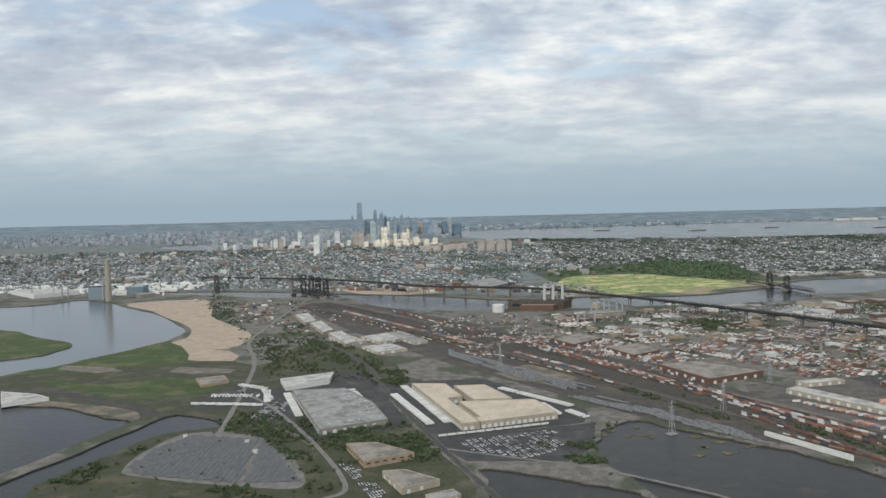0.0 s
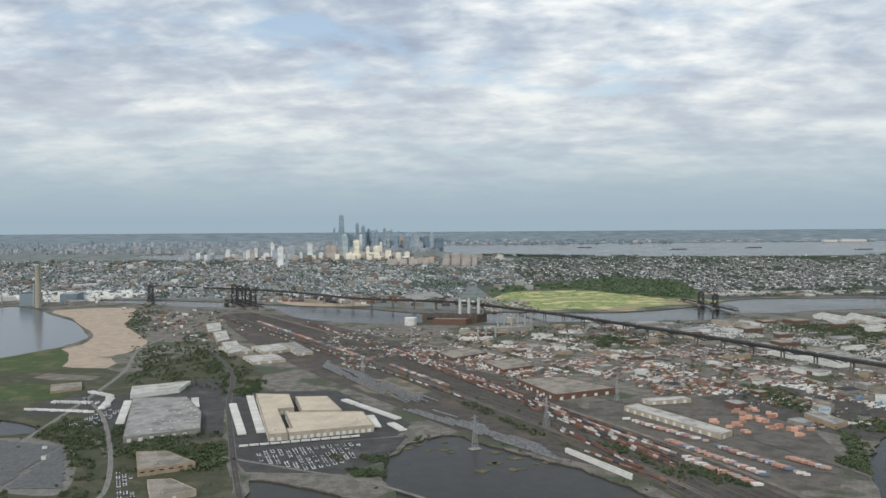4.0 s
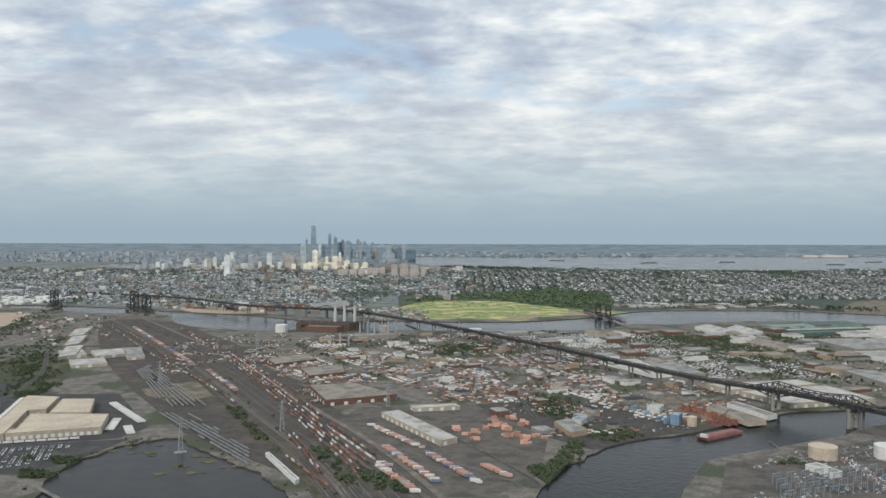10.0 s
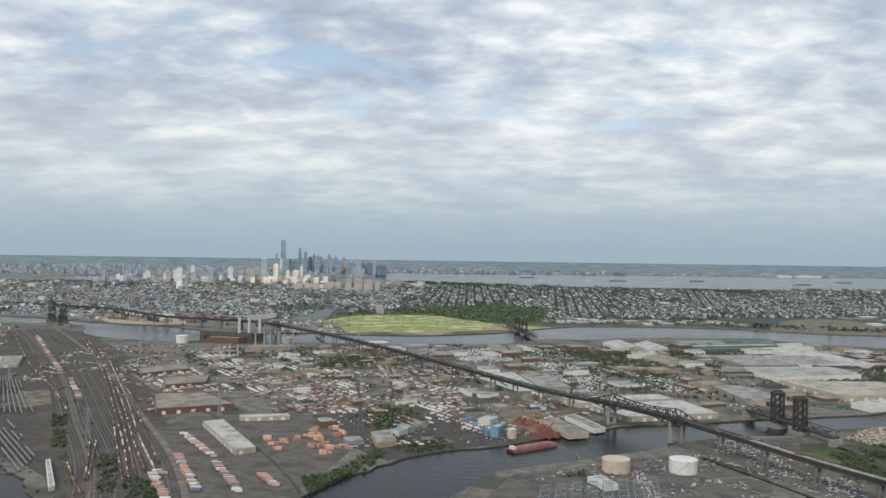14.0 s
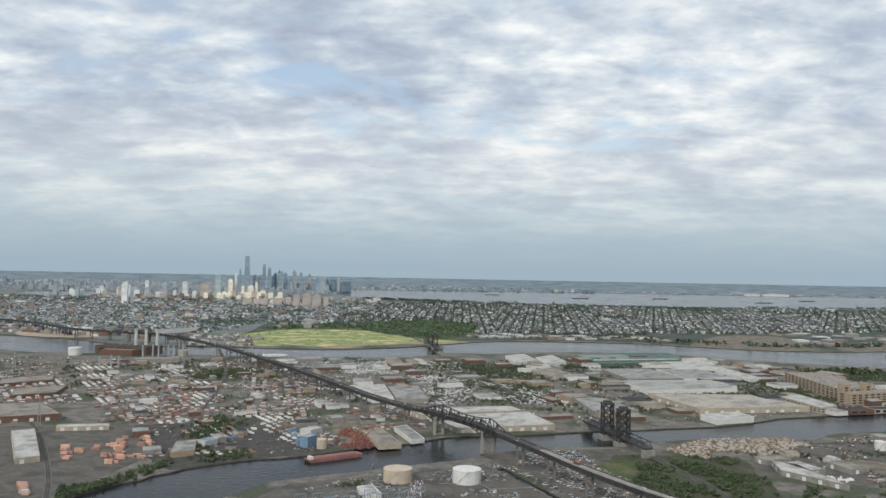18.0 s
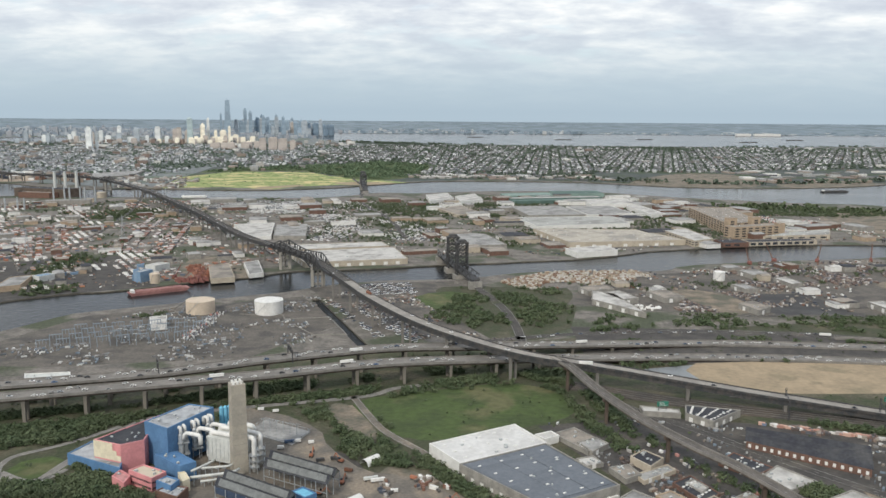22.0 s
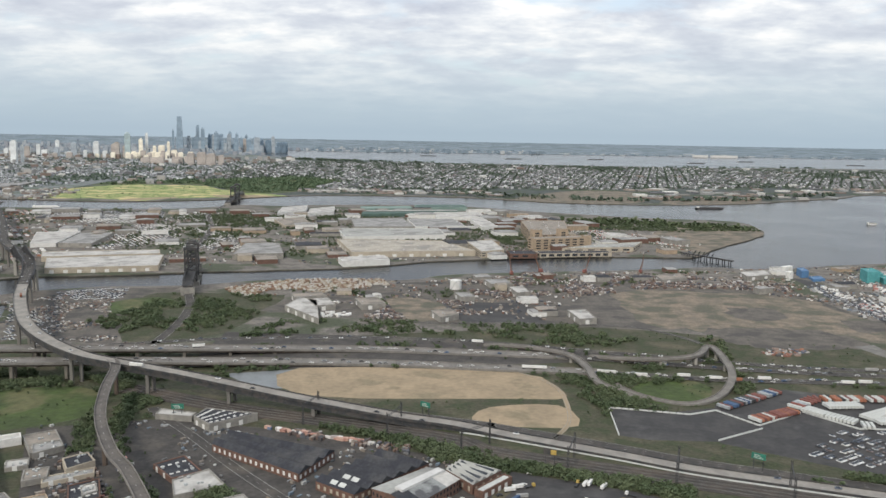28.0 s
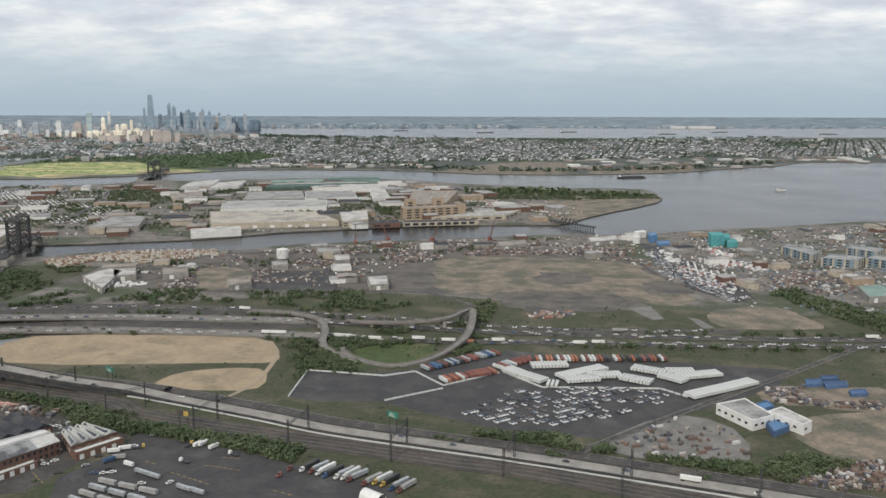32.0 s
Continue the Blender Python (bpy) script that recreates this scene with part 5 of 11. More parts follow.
def hall(corners, h, label, wall="creamwall", roof="greyroof", name="warehouse", units=4, lights=(0, 0), doors=(), windows=(), parapet=0.25, category="warehouse", seed=1, door_mat="white"):
    """A flat-roofed building on a footprint: walls with a parapet, the roof sheet inside it, roof units, skylights, doors and windows."""
    c = loop_ccw(corners)
    n = len(c)
    if len(label.split()) < 4:
        label += " with plain walls"
    cx, cy = sum(p[0] for p in c) / n, sum(p[1] for p in c) / n
    c = [(x - cx, y - cy) for x, y in c]
    FOOT.append((cx, cy, max(math.hypot(x, y) for x, y in c), [(x + cx, y + cy) for x, y in c]))
    root = thing(name, cx, cy, 0, 0, label, category)
    g = Bag()
    g.prism(c, 0, h, top=False)
    small = []
    for i in range(n):
        (x0, y0), (x, y), (x1, y1) = c[i - 1], c[i], c[(i + 1) % n]
        a, b2 = Vector((x - x0, y - y0)).normalized(), Vector((x1 - x, y1 - y)).normalized()
        na, nb = Vector((-a.y, a.x)), Vector((-b2.y, b2.x))
        m = na + nb
        k = 0.35 / max(0.3, m.length_squared / 2)
        small.append((x + m.x * k, y + m.y * k))
    vs = [(x, y, h) for x, y in c] + [(x, y, h) for x, y in small] + [(x, y, h - parapet) for x, y in small]
    g.add(vs, [(i, (i + 1) % n, n + (i + 1) % n, n + i) for i in range(n)] + [(n + i, n + (i + 1) % n, 2 * n + (i + 1) % n, 2 * n + i) for i in range(n)])
    part("wall", g, M[wall], root)
    g = Bag()
    g.prism([(x * 0.999, y * 0.999) for x, y in small], h - parapet - 0.3, h - parapet + 0.01)
    part("roof", g, M[roof], root)
    r = random.Random(seed)
    zt = h - parapet + 0.01

    def spot(u, v):
        a, b2, d, e = Vector(small[0]), Vector(small[1]), Vector(small[2]), Vector(small[3])
        return (a.lerp(b2, u)).lerp(e.lerp(d, u), v)
    e0 = Vector(c[1]) - Vector(c[0])
    turn = math.atan2(e0.y, e0.x)
    um = unit_mesh("roof_unit", 0.7, 0.5, 0.4, ["galv", "galvpale"], 0.12)
    for _ in range(units if cy < 450 else (units + 1) // 2):
        p = spot(r.uniform(0.08, 0.92), r.uniform(0.08, 0.92))
        if inside(p.x, p.y, small):
            k = r.uniform(0.5, 1.3)
            piece("roof_unit", um, root, p.x, p.y, zt, turn + r.choice((0, math.pi / 2)), (k, k, r.uniform(0.6, 1.2)))
    lm = unit_mesh("skylight", 0.9, 0.5, 0.18, ["white"], 0.06)
    for i in range(lights[0]):
        for j in range(lights[1]):
            p = spot((i + 0.5) / lights[0] + r.uniform(-0.015, 0.015), (j + 0.5) / lights[1] + r.uniform(-0.015, 0.015))
            if inside(p.x, p.y, small):
                piece("skylight", lm, root, p.x, p.y, zt, turn)
    wide = max(1.0, cy / 220.0)
    dm = unit_mesh("door_" + door_mat, 0.95, 0.14, 1.1, [door_mat])
    wm = unit_mesh("window_pane", 1.0, 0.1, 1.0, ["glass"])
    for i in range(n):
        p, q = Vector(c[i]), Vector(c[(i + 1) % n])
        long = (q - p).length
        a = math.atan2(q.y - p.y, q.x - p.x)
        faces_eye = (p.y + q.y) / 2 < max(y for _, y in c) - 1 and (q.x - p.x) > -0.2 * long
        if not faces_eye:
            continue
        for step in doors:
            step *= wide
            for j in range(int(long / step)):
                m = p.lerp(q, (j + 0.5) * step / long)
                piece("loading_door", dm, root, m.x, m.y, 0.05, a, (wide, 1, min(1.8, wide)))
        for step, z0, ww, hh in windows:
            step, ww = step * wide, ww * wide
            for j in range(min(60, int(long / step))):
                m = p.lerp(q, (j + 0.5) * step / long)
                piece("window_pane", wm, root, m.x, m.y, z0, a, (ww, 1, hh))
    return root


def clad(root, p, q, z0, z1, mat, proud=0.12, name="cladding_panel"):
    """A sheet panel on the outside of a wall that runs from p to q."""
    o = root.matrix_basis.translation
    p, q = Vector(p) - o.xy, Vector(q) - o.xy
    d = (q - p).normalized()
    n = Vector((d.y, -d.x)) * proud
    g = Bag()
    g.prism([tuple(p), tuple(p + n), tuple(q + n), tuple(q)], z0, z1)
    return part(name, g, M[mat], root)


def saw_shed(corners, h, label, wall="brick", roof="darkroof", ridges=5, rise=0.9, name="brick_shed", glass_step=1.9, pane="creamwall", lights="", light_bays=()):
    """A long shed with a row of ridges across it and windows all along its walls."""
    c = loop_ccw(corners)
    o = min(range(4), key=lambda i: c[i][1] + 0.2 * c[i][0])
    c = c[o:] + c[:o]
    A, B2, C, D = (Vector(p) for p in c)
    ctr = (A + B2 + C + D) / 4
    root = thing(name, ctr.x, ctr.y, 0, 0, label, "industrial shed")
    FOOT.append((ctr.x, ctr.y, (A - C).length / 2 + 1, [tuple(p) for p in c]))
    A, B2, C, D = A - ctr, B2 - ctr, C - ctr, D - ctr
    g = Bag()
    g.prism([tuple(A), tuple(B2), tuple(C), tuple(D)], 0, h)
    part("wall", g, M[wall], root)
    for i in range(ridges):
        u0, u1 = i / ridges, (i + 1) / ridges
        um = (u0 + u1) / 2
        g = Bag()

        def q(u, v, z):
            p = (A.lerp(B2, u)).lerp(D.lerp(C, u), v)
            return (p.x, p.y, z)
        vs = [q(u0, -0.01, h), q(u1, -0.01, h), q(u1, 1.01, h), q(u0, 1.01, h), q(um, -0.01, h + rise), q(um, 1.01, h + rise)]
        g.add(vs, [(0, 4, 5, 3), (4, 1, 2, 5), (0, 1, 4), (2, 3, 5), (0, 3, 2, 1)])
        part("roof_bay", g, M[roof], root)
        if lights and (not light_bays or i in light_bays):
            for v0, v1 in (((0.06, 0.94),) if not light_bays else ((0.3, 0.46), (0.52, 0.68))):
                w0, w1 = u0 + (um - u0) * 0.3, u0 + (um - u0) * 0.8
                z0, z1 = h + rise * 0.3 + 0.03, h + rise * 0.8 + 0.03
                g = Bag()
                vs = [q(w0, v0, z0), q(w1, v0, z1), q(w1, v1, z1), q(w0, v1, z0)]
                g.add([(p[0], p[1], p[2] - 0.12) for p in vs] + vs, [(4, 5, 6, 7), (0, 1, 5, 4), (1, 2, 6, 5), (2, 3, 7, 6), (3, 0, 4, 7)])
                part("roof_light", g, M[lights], root)
    wm = unit_mesh("tall_window_" + pane, 0.75, 0.12, 1.1, [pane])
    for p, q2 in ((A, B2), (B2, C), (C, D), (D, A)):
        if (q2 - p).x < -0.2 * (q2 - p).length:
            continue
        n = int((q2 - p).length / glass_step)
        a = math.atan2((q2 - p).y, (q2 - p).x)
        for j in range(n):
            m = p.lerp(q2, (j + 0.5) / n)
            piece("window_pane", wm, root, m.x, m.y, 0.55, a, (1, 1, h / 2.4))
    return root


hall([(7.2, 428.6), (16.7, 431.6), (-0.3, 486.2), (8.8, 490.2), (-1.3, 526.1), (-23.4, 528.6)], 4.0, "cream flat-roofed warehouse wing with dock doors", "creamwall", "cream", units=8, doors=(1.7,), seed=2)
hall([(17.2, 431.6), (60.7, 447.8), (51.1, 478.9), (6.1, 477.6), (17.3, 441.9), (14.4, 440.8)], 4.0, "wide cream flat-roofed warehouse with a row of dock doors", "creamwall", "cream", units=14, doors=(1.7,), seed=3)
hall([(15.3, 480.8), (38.4, 482.8), (24, 520.3), (3.9, 519.4)], 4.0, "cream flat-roofed warehouse block behind a courtyard", "creamwall", "cream", units=9, seed=4)
hall([(-68.3, 425.9), (-33.3, 443.4), (-44.9, 482.8), (-66.4, 522.2), (-99.8, 519)], 3.5, "grey flat-roofed warehouse among parked trailers", "concrete", "greyroof", units=10, lights=(6, 4), doors=(2.6,), seed=5)
hall([(-114.8, 556.7), (-80.8, 575.8), (-80.3, 549.6), (-106.3, 531.6)], 3.0, "white long low depot building", "white", "whiteroof", units=5, doors=(3.0,), seed=6)
hall([(-51.1, 399.4), (-36.1, 400.1), (-16.6, 382.1), (-39.3, 370.1)], 3.5, "tan flat-roofed industrial building", "tanbrick", "tanroof", units=5, windows=((2.4, 1.6, 1.2, 0.6),), seed=7)
hall([(-30.1, 357.5), (-19.9, 359.1), (-4.4, 344.6), (-20.1, 334.5)], 3.0, "pale yellow industrial building with a ribbed roof", "creamwall", "tanroof", units=4, doors=(4.0,), seed=8)
hall([(-10.4, 328.7), (1, 334.6), (4.4, 328.4), (-5.9, 319)], 2.2, "low grey roofed workshop", "creamwall", "greyroof", units=2, doors=(3.0,), seed=9)
for i, c in enumerate(([(-106.3, 733), (-90.8, 745.3), (-69.4, 710.5), (-85.1, 695.7)], [(-71.5, 682.1), (-46.9, 692.9), (-32.1, 666.1), (-55.6, 652.9)], [(-77.1, 733.6), (-55.8, 750.2), (-37.3, 718.8), (-56.7, 700)], [(-56.3, 751.5), (-40.9, 756.1), (-15.8, 702.1), (-27.6, 694.6)])):
    hall(c, 2.4, "white flat-roofed depot building with rooftop plant", "creamwall", "whiteroof" if i < 3 else "greyroof", units=7, doors=(3.0,), seed=110 + i)
for i, box in enumerate(([(-163.9, 886.2), (-152.5, 902.6), (-133.2, 838.5), (-142.4, 824)], [(-137.7, 823.3), (-128.4, 837.7), (-107.1, 774.4), (-114.5, 758.5)], [(-109.7, 754.5), (-98.6, 766.3), (-77.4, 706.5), (-85.3, 690.5)])):
    hall(box, 3.0, "white flat-roofed shed in a row along the yard", "creamwall", "whiteroof", units=3, seed=11 + i)
hall([(148.5, 572.9), (180, 581.7), (211.9, 542.1), (169.1, 521.5)], 4.0, "large grey-roofed brick warehouse beside the tracks", "brick", "tanroof", units=12, doors=(3.5,), seed=14)
hall([(90, 694.2), (119.5, 722.8), (132.7, 691.9), (104.3, 663)], 3.0, "grey-roofed warehouse in the truck yard", "brick", "tanroof", units=6, doors=(4.0,), seed=15)
hall([(127.5, 646.4), (157.6, 665.6), (165.9, 629.8), (141.5, 612.4)], 3.0, "grey-roofed warehouse in the truck yard", "brick", "tanroof", units=6, doors=(4.0,), seed=16)
hall([(206.6, 493.7), (216.4, 500.7), (252, 436.5), (243.5, 429)], 3.0, "long white shed in the trailer lot", "creamwall", "whiteroof", units=3, doors=(3.0,), seed=17)
hall([(222, 516), (250, 523), (253, 515), (225, 508)], 2.5, "white flat-roofed depot office", "creamwall", "whiteroof", units=5, doors=(3.0,), seed=18)
hall([(402.5, 514.9), (412.2, 523.9), (427, 482.7), (415.1, 478)], 3.0, "cream riverside shed by the scrap quay", "creamwall", "tanroof", units=1, seed=19)
hall([(419.5, 529.5), (426.6, 537), (439.1, 498.6), (432, 493.7)], 2.6, "white riverside shed", "white", "greyroof", units=1, seed=20)
hall([(368.4, 692.9), (399, 703.2), (412, 634.2), (396.1, 628.7)], 3.0, "white-roofed warehouse beside the viaduct", "white", "whiteroof", units=5, seed=21)
hall([(402.7, 693.3), (426.8, 700.2), (437.4, 634.5), (413.7, 634.2)], 3.0, "grey-roofed warehouse beside the viaduct", "concrete", "greyroof", units=5, seed=22)
hall([(424.5, 589.1), (495.6, 609.5), (502.2, 592.3), (434.4, 568.5)], 3.5, "long cream warehouse across from the tank farm", "creamwall", "whiteroof", units=8, doors=(4.0,), seed=23)
hall([(439.6, 564.6), (506, 587.9), (518.2, 544), (457.5, 526.3)], 3.5, "long cream riverside warehouse", "creamwall", "whiteroof", units=10, doors=(3.0,), seed=24)
hall([(550.4, 591.5), (543.9, 657.9), (569.5, 648.8), (582.7, 599.9)], 4.0, "grey riverside shed with tall dark doors", "concrete", "greyroof", units=5, doors=(5.0,), door_mat="glass", seed=25)
hall([(598.3, 748), (683.7, 762.7), (690.6, 717.3), (611.3, 693.4)], 4.0, "long grey-roofed warehouse on the point", "white", "palegrey", units=10, lights=(9, 2), seed=26)
hall([(607.5, 679.1), (688.5, 680.6), (712.7, 630.1), (627.4, 611.5)], 4.0, "long tan-roofed warehouse on the point", "creamwall", "paletan", units=12, lights=(10, 3), doors=(4.0,), seed=27)
hall([(621.2, 588.5), (650.3, 601.9), (655.6, 584.1), (626.6, 571.5)], 3.8, "white riverside cold store", "white", "whiteroof", units=3, seed=28)
hall([(706.3, 677), (726.9, 684.3), (733.1, 632.7), (716.4, 620.7)], 4.8, "cream riverside block with rows of windows", "creamwall", "whiteroof", units=4, windows=((1.6, 1.2, 0.9, 0.7), (1.6, 2.8, 0.9, 0.7)), seed=29)
hall([(594, 955), (648, 972), (652, 948), (598, 930)], 4.0, "pale green-roofed warehouse", "greenroof", "greenroof", units=4, seed=30)
hall([(652, 990), (708, 1000), (712, 968), (656, 956)], 4.0, "dark green-roofed warehouse", "greenroof", "darkgreen", units=4, seed=230)
hall([(600, 920), (700, 946), (703, 930), (603, 903)], 3.6, "long narrow white-roofed shed with green walls", "darkgreen", "palegrey", units=4, seed=231)
hall([(602, 896), (660, 912), (663, 896), (604, 880)], 3.6, "long dark green-roofed shed", "darkgreen", "darkgreen", units=2, seed=232)
hall([(676, 905), (724, 915), (728, 868), (680, 858)], 4.0, "white warehouse with a striped ridged roof", "white", "whiteroof", units=3, lights=(10, 1), seed=233)
hall([(598.6, 834), (647.5, 845.9), (662.8, 775.8), (610.6, 765.7)], 3.6, "long grey-blue shed", "concrete", "greyroof", units=6, seed=31)
hall([(652.2, 835.1), (696.4, 846.8), (707.3, 785.9), (663.6, 771.2)], 4.0, "grey-roofed warehouse with dock doors", "white", "greyroof", units=6, doors=(4.0,), seed=32)
hall([(529.2, 816.4), (551.7, 843.1), (569.8, 783.2), (548.4, 769.1)], 3.0, "cream industrial building", "creamwall", "tanroof", units=4, windows=((2, 1.2, 1.0, 0.7),), seed=33)
hall([(712.7, 847.2), (724.9, 864.3), (736.5, 786.5), (722.3, 776.9)], 4.0, "white pitched warehouse", "white", "whiteroof", units=2, seed=34)
hall([(512.4, 935.4), (534.8, 961.9), (543.1, 905.1), (519.3, 875.2)], 3.5, "white shed by the far river", "white", "whiteroof", units=2, seed=35)
hall([(544.4, 924.2), (565.6, 956.4), (573.6, 894.7), (550.6, 871.5)], 3.5, "white shed by the far river", "white", "whiteroof", units=2, seed=36)
FACTORY_BAYS = tuple((2.0, 1.2 + 1.9 * k, 1.15, 0.95) for k in range(4))
hall([(757.4, 679), (787, 691), (797, 792), (757, 786)], 9.6, "tall tan brick factory with many window rows", "tanbrick", "tanroof", "factory", 10, lights=(3, 9), windows=tuple((2.2, 1.2 + 1.75 * k, 1.2, 0.85) for k in range(5)), category="factory", seed=37)
hall([(757.6, 662), (802, 679.6), (797.6, 690.6), (753.4, 673.2)], 9.0, "tan brick front wing of the factory", "tanbrick", "tanroof", "factory_wing", 4, windows=FACTORY_BAYS, category="factory", seed=236)
for i, c in enumerate(([(757.4, 674.9), (764.6, 677.7), (762.6, 683.2), (755.6, 680.3)], [(778.5, 683.3), (785.5, 686), (783.5, 691.4), (776.5, 688.6)], [(796.5, 677.2), (802.3, 679.4), (800.4, 684.2), (794.6, 681.9)])):
    hall(c, (14.2, 14.0, 10.2)[i], "slim tan brick stair tower of the factory", "tanbrick", "tanroof", "factory_tower", 1, windows=tuple((2.2, 1.2 + 1.9 * k, 1.1, 1.15) for k in range(6 if i < 2 else 4)), category="factory", seed=240 + i)
hall([(758, 628.5), (811, 640.5), (809, 651), (756, 641)], 3.0, "long low cream quay building with a row of arched bays", "creamwall", "darkroof", "quay_building", 5, windows=((2.0, 0.7, 1.3, 1.7),), category="factory", seed=38)
hall([(737, 621), (756, 624.5), (753.5, 641), (735, 637)], 3.4, "low brick boiler annex by the river", "brick", "darkroof", "factory", 3, windows=((2.4, 1.0, 1.4, 1.2),), category="factory", seed=237)
hall([(777, 655), (832, 667), (846, 700), (807, 680.5)], 3.6, "wide pale-roofed hall beside the factory", "creamwall", "palegrey", "factory_hall", 8, lights=(6, 3), windows=((3.0, 1.0, 1.6, 1.2),), category="factory", seed=39)

# big white store with a solar half
hall([(543, 257.5), (567.5, 273), (575.5, 259.5), (551.5, 245)], 3.5, "white flat-roofed distribution warehouse with dock doors", "white", "cleanroof", units=6, lights=(5, 3), seed=40)
solar_hall = hall([(551.3, 244.6), (575.3, 259.2), (591, 234), (571.5, 222)], 3.5, "flat-roofed warehouse with blue solar roof film", "concrete", "panel", units=8, lights=(4, 5), doors=(3.2,), seed=41)
rows0 = solar_hall.matrix_basis.translation.xy
for i in range(15):
    v = 0.05 + 0.061 * i
    a, b2 = Vector((551.3, 244.6)).lerp(Vector((571.5, 222)), v), Vector((575.3, 259.2)).lerp(Vector((591, 234)), v)
    for u0, u1 in ((0.04, 0.345), (0.35, 0.645), (0.655, 0.96)):
        p, q = a.lerp(b2, u0) - rows0, a.lerp(b2, u1) - rows0
        m = (p + q) / 2
        g = Bag()
        g.box(m.x, m.y, 3.30, (q - p).length, 1.8, 0.05, math.atan2(q.y - p.y, q.x - p.x))
        part("solar_panel", g, M["solarfilm"], solar_hall)
hall([(573, 268.5), (578, 271.5), (580, 268), (575.5, 265)], 2.2, "white dock annex of the warehouse", "white", "whiteroof", units=1, seed=42)
hall([(621.1, 286.8), (622.9, 294), (639.2, 290.3), (627.7, 280.2)], 2.5, "grey brick store with skylights on a dark roof", "concrete", "darkroof", units=2, lights=(7, 4), doors=(3.0,), seed=43)
hall([(608.7, 294.8), (620.5, 291.7), (620.1, 288.1), (608.7, 289.7)], 1.8, "low pale shed beside the ramp", "concrete", "whiteroof", units=1, seed=44)
saw_shed([(632.7, 266), (636, 275), (666, 263.5), (659.3, 248)], 2.2, "long red brick shed with three black roof ridges", ridges=3, rise=1.25, pane="white")
saw_shed([(664.3, 244), (679, 264), (691.3, 256.5), (674.3, 237)], 2.2, "red brick shed with six black roof ridges", ridges=6, rise=1.25, lights="galvpale", light_bays=(0, 1))
def monitor_hall(corners, h, rise, label):
    """A two-storey brick hall: low gable of patched sheets, a raised white ridge monitor and rows of windows."""
    A, B2, C, D = (Vector(p) for p in corners)
    ctr = (A + B2 + C + D) / 4
    root = thing("brick_hall", ctr.x, ctr.y, 0, 0, label, "industrial hall")
    FOOT.append((ctr.x, ctr.y, (A - C).length / 2 + 1, list(corners)))
    A, B2, C, D = A - ctr, B2 - ctr, C - ctr, D - ctr

    def q(u, v, z):
        p = A.lerp(B2, u).lerp(D.lerp(C, u), v)
        return (p.x, p.y, z)
    g = Bag()
    g.prism([tuple(A), tuple(B2), tuple(C), tuple(D)], 0, h)
    g.add([q(0, 0, h), q(0, 1, h), q(0, 0.5, h + rise), q(1, 0, h), q(1, 1, h), q(1, 0.5, h + rise)], [(0, 2, 1), (3, 4, 5)])
    part("wall", g, M["brick"], root)
    sheets = ((1, 0, 1, "palegrey"), (0, 0.0, 0.24, "darkroof"), (0, 0.24, 0.72, "patchroof"), (0, 0.72, 1, "whiteroof"))
    for side, u0, u1, look in sheets:
        e0, e1 = (-0.02, 0.5) if side == 0 else (1.02, 0.5)
        g = Bag()
        low, top = h - 0.02, h + rise
        vs = [q(u0, e0, low), q(u1, e0, low), q(u1, e1, top), q(u0, e1, top)]
        g.add(vs + [(p[0], p[1], p[2] + 0.1) for p in vs], [(3, 2, 1, 0), (4, 5, 6, 7), (0, 1, 5, 4), (1, 2, 6, 5), (2, 3, 7, 6), (3, 0, 4, 7)])
        part("roof_sheet", g, M[look], root)
    g = Bag()
    vs = [q(u, v, z) for z in (h + rise * 0.6, h + rise + 0.5) for u, v in ((0.14, 0.4), (0.96, 0.4), (0.96, 0.6), (0.14, 0.6))]
    g.add(vs, [(0, 1, 5, 4), (1, 2, 6, 5), (2, 3, 7, 6), (3, 0, 4, 7), (4, 5, 6, 7)])
    part("ridge_monitor", g, M["cleanroof"], root)
    wm = unit_mesh("hall_window", 0.5, 0.1, 0.75, ["glass"])
    for p, q2 in ((A, B2), (B2, C), (C, D), (D, A)):
        n = int((q2 - p).length / 1.3)
        a = math.atan2((q2 - p).y, (q2 - p).x)
        for j in range(n):
            m = p.lerp(q2, (j + 0.5) / n)
            for z in (0.5, 2.0):
                piece("window_pane", wm, root, m.x, m.y, z, a)
    return root


monitor_hall([(688, 228.5), (699, 244.5), (691, 251), (678.5, 238)], 3.3, 1.0, "dark brick hall with patched metal roof and white monitor")
hall([(688.6, 229), (695.3, 238.7), (697.2, 237.2), (690.6, 227.4)], 1.5, "low brick lean-to with a pale roof", "brick", "galvpale", "lean_to", 0, doors=(2.2,), category="shed", seed=245)
hall([(702.6, 242.2), (710.2, 251.5), (712.2, 249.8), (704.6, 240.5)], 2.0, "long brick lean-to with white doors", "brick", "galvpale", "lean_to", 0, doors=(2.4,), category="shed", seed=246)
saw_shed([(695.8, 251.6), (699.6, 257.8), (709.6, 252.2), (702.2, 243)], 2.6, "brick shed with silver sawtooth roof and dark glazing", roof="palegrey", ridges=4, rise=0.65, glass_step=2.6, lights="glass")
hall([(588.1, 227.3), (594.2, 233.7), (603.1, 224.9), (595, 217.6)], 2.5, "grey vaulted industrial shed", "concrete", "greyroof", units=2, seed=45)
hall([(599.1, 231.5), (603.5, 234.2), (607.3, 229.1), (603.1, 225.9)], 2.2, "low brown-roofed workshop", "tanbrick", "tanroof", units=2, seed=47)
hall([(640.8, 231.4), (648.7, 236.4), (655.9, 226.7), (646.9, 220.7)], 2.2, "low white-roofed workshop with stains", "concrete", "whiteroof", units=3, seed=50)
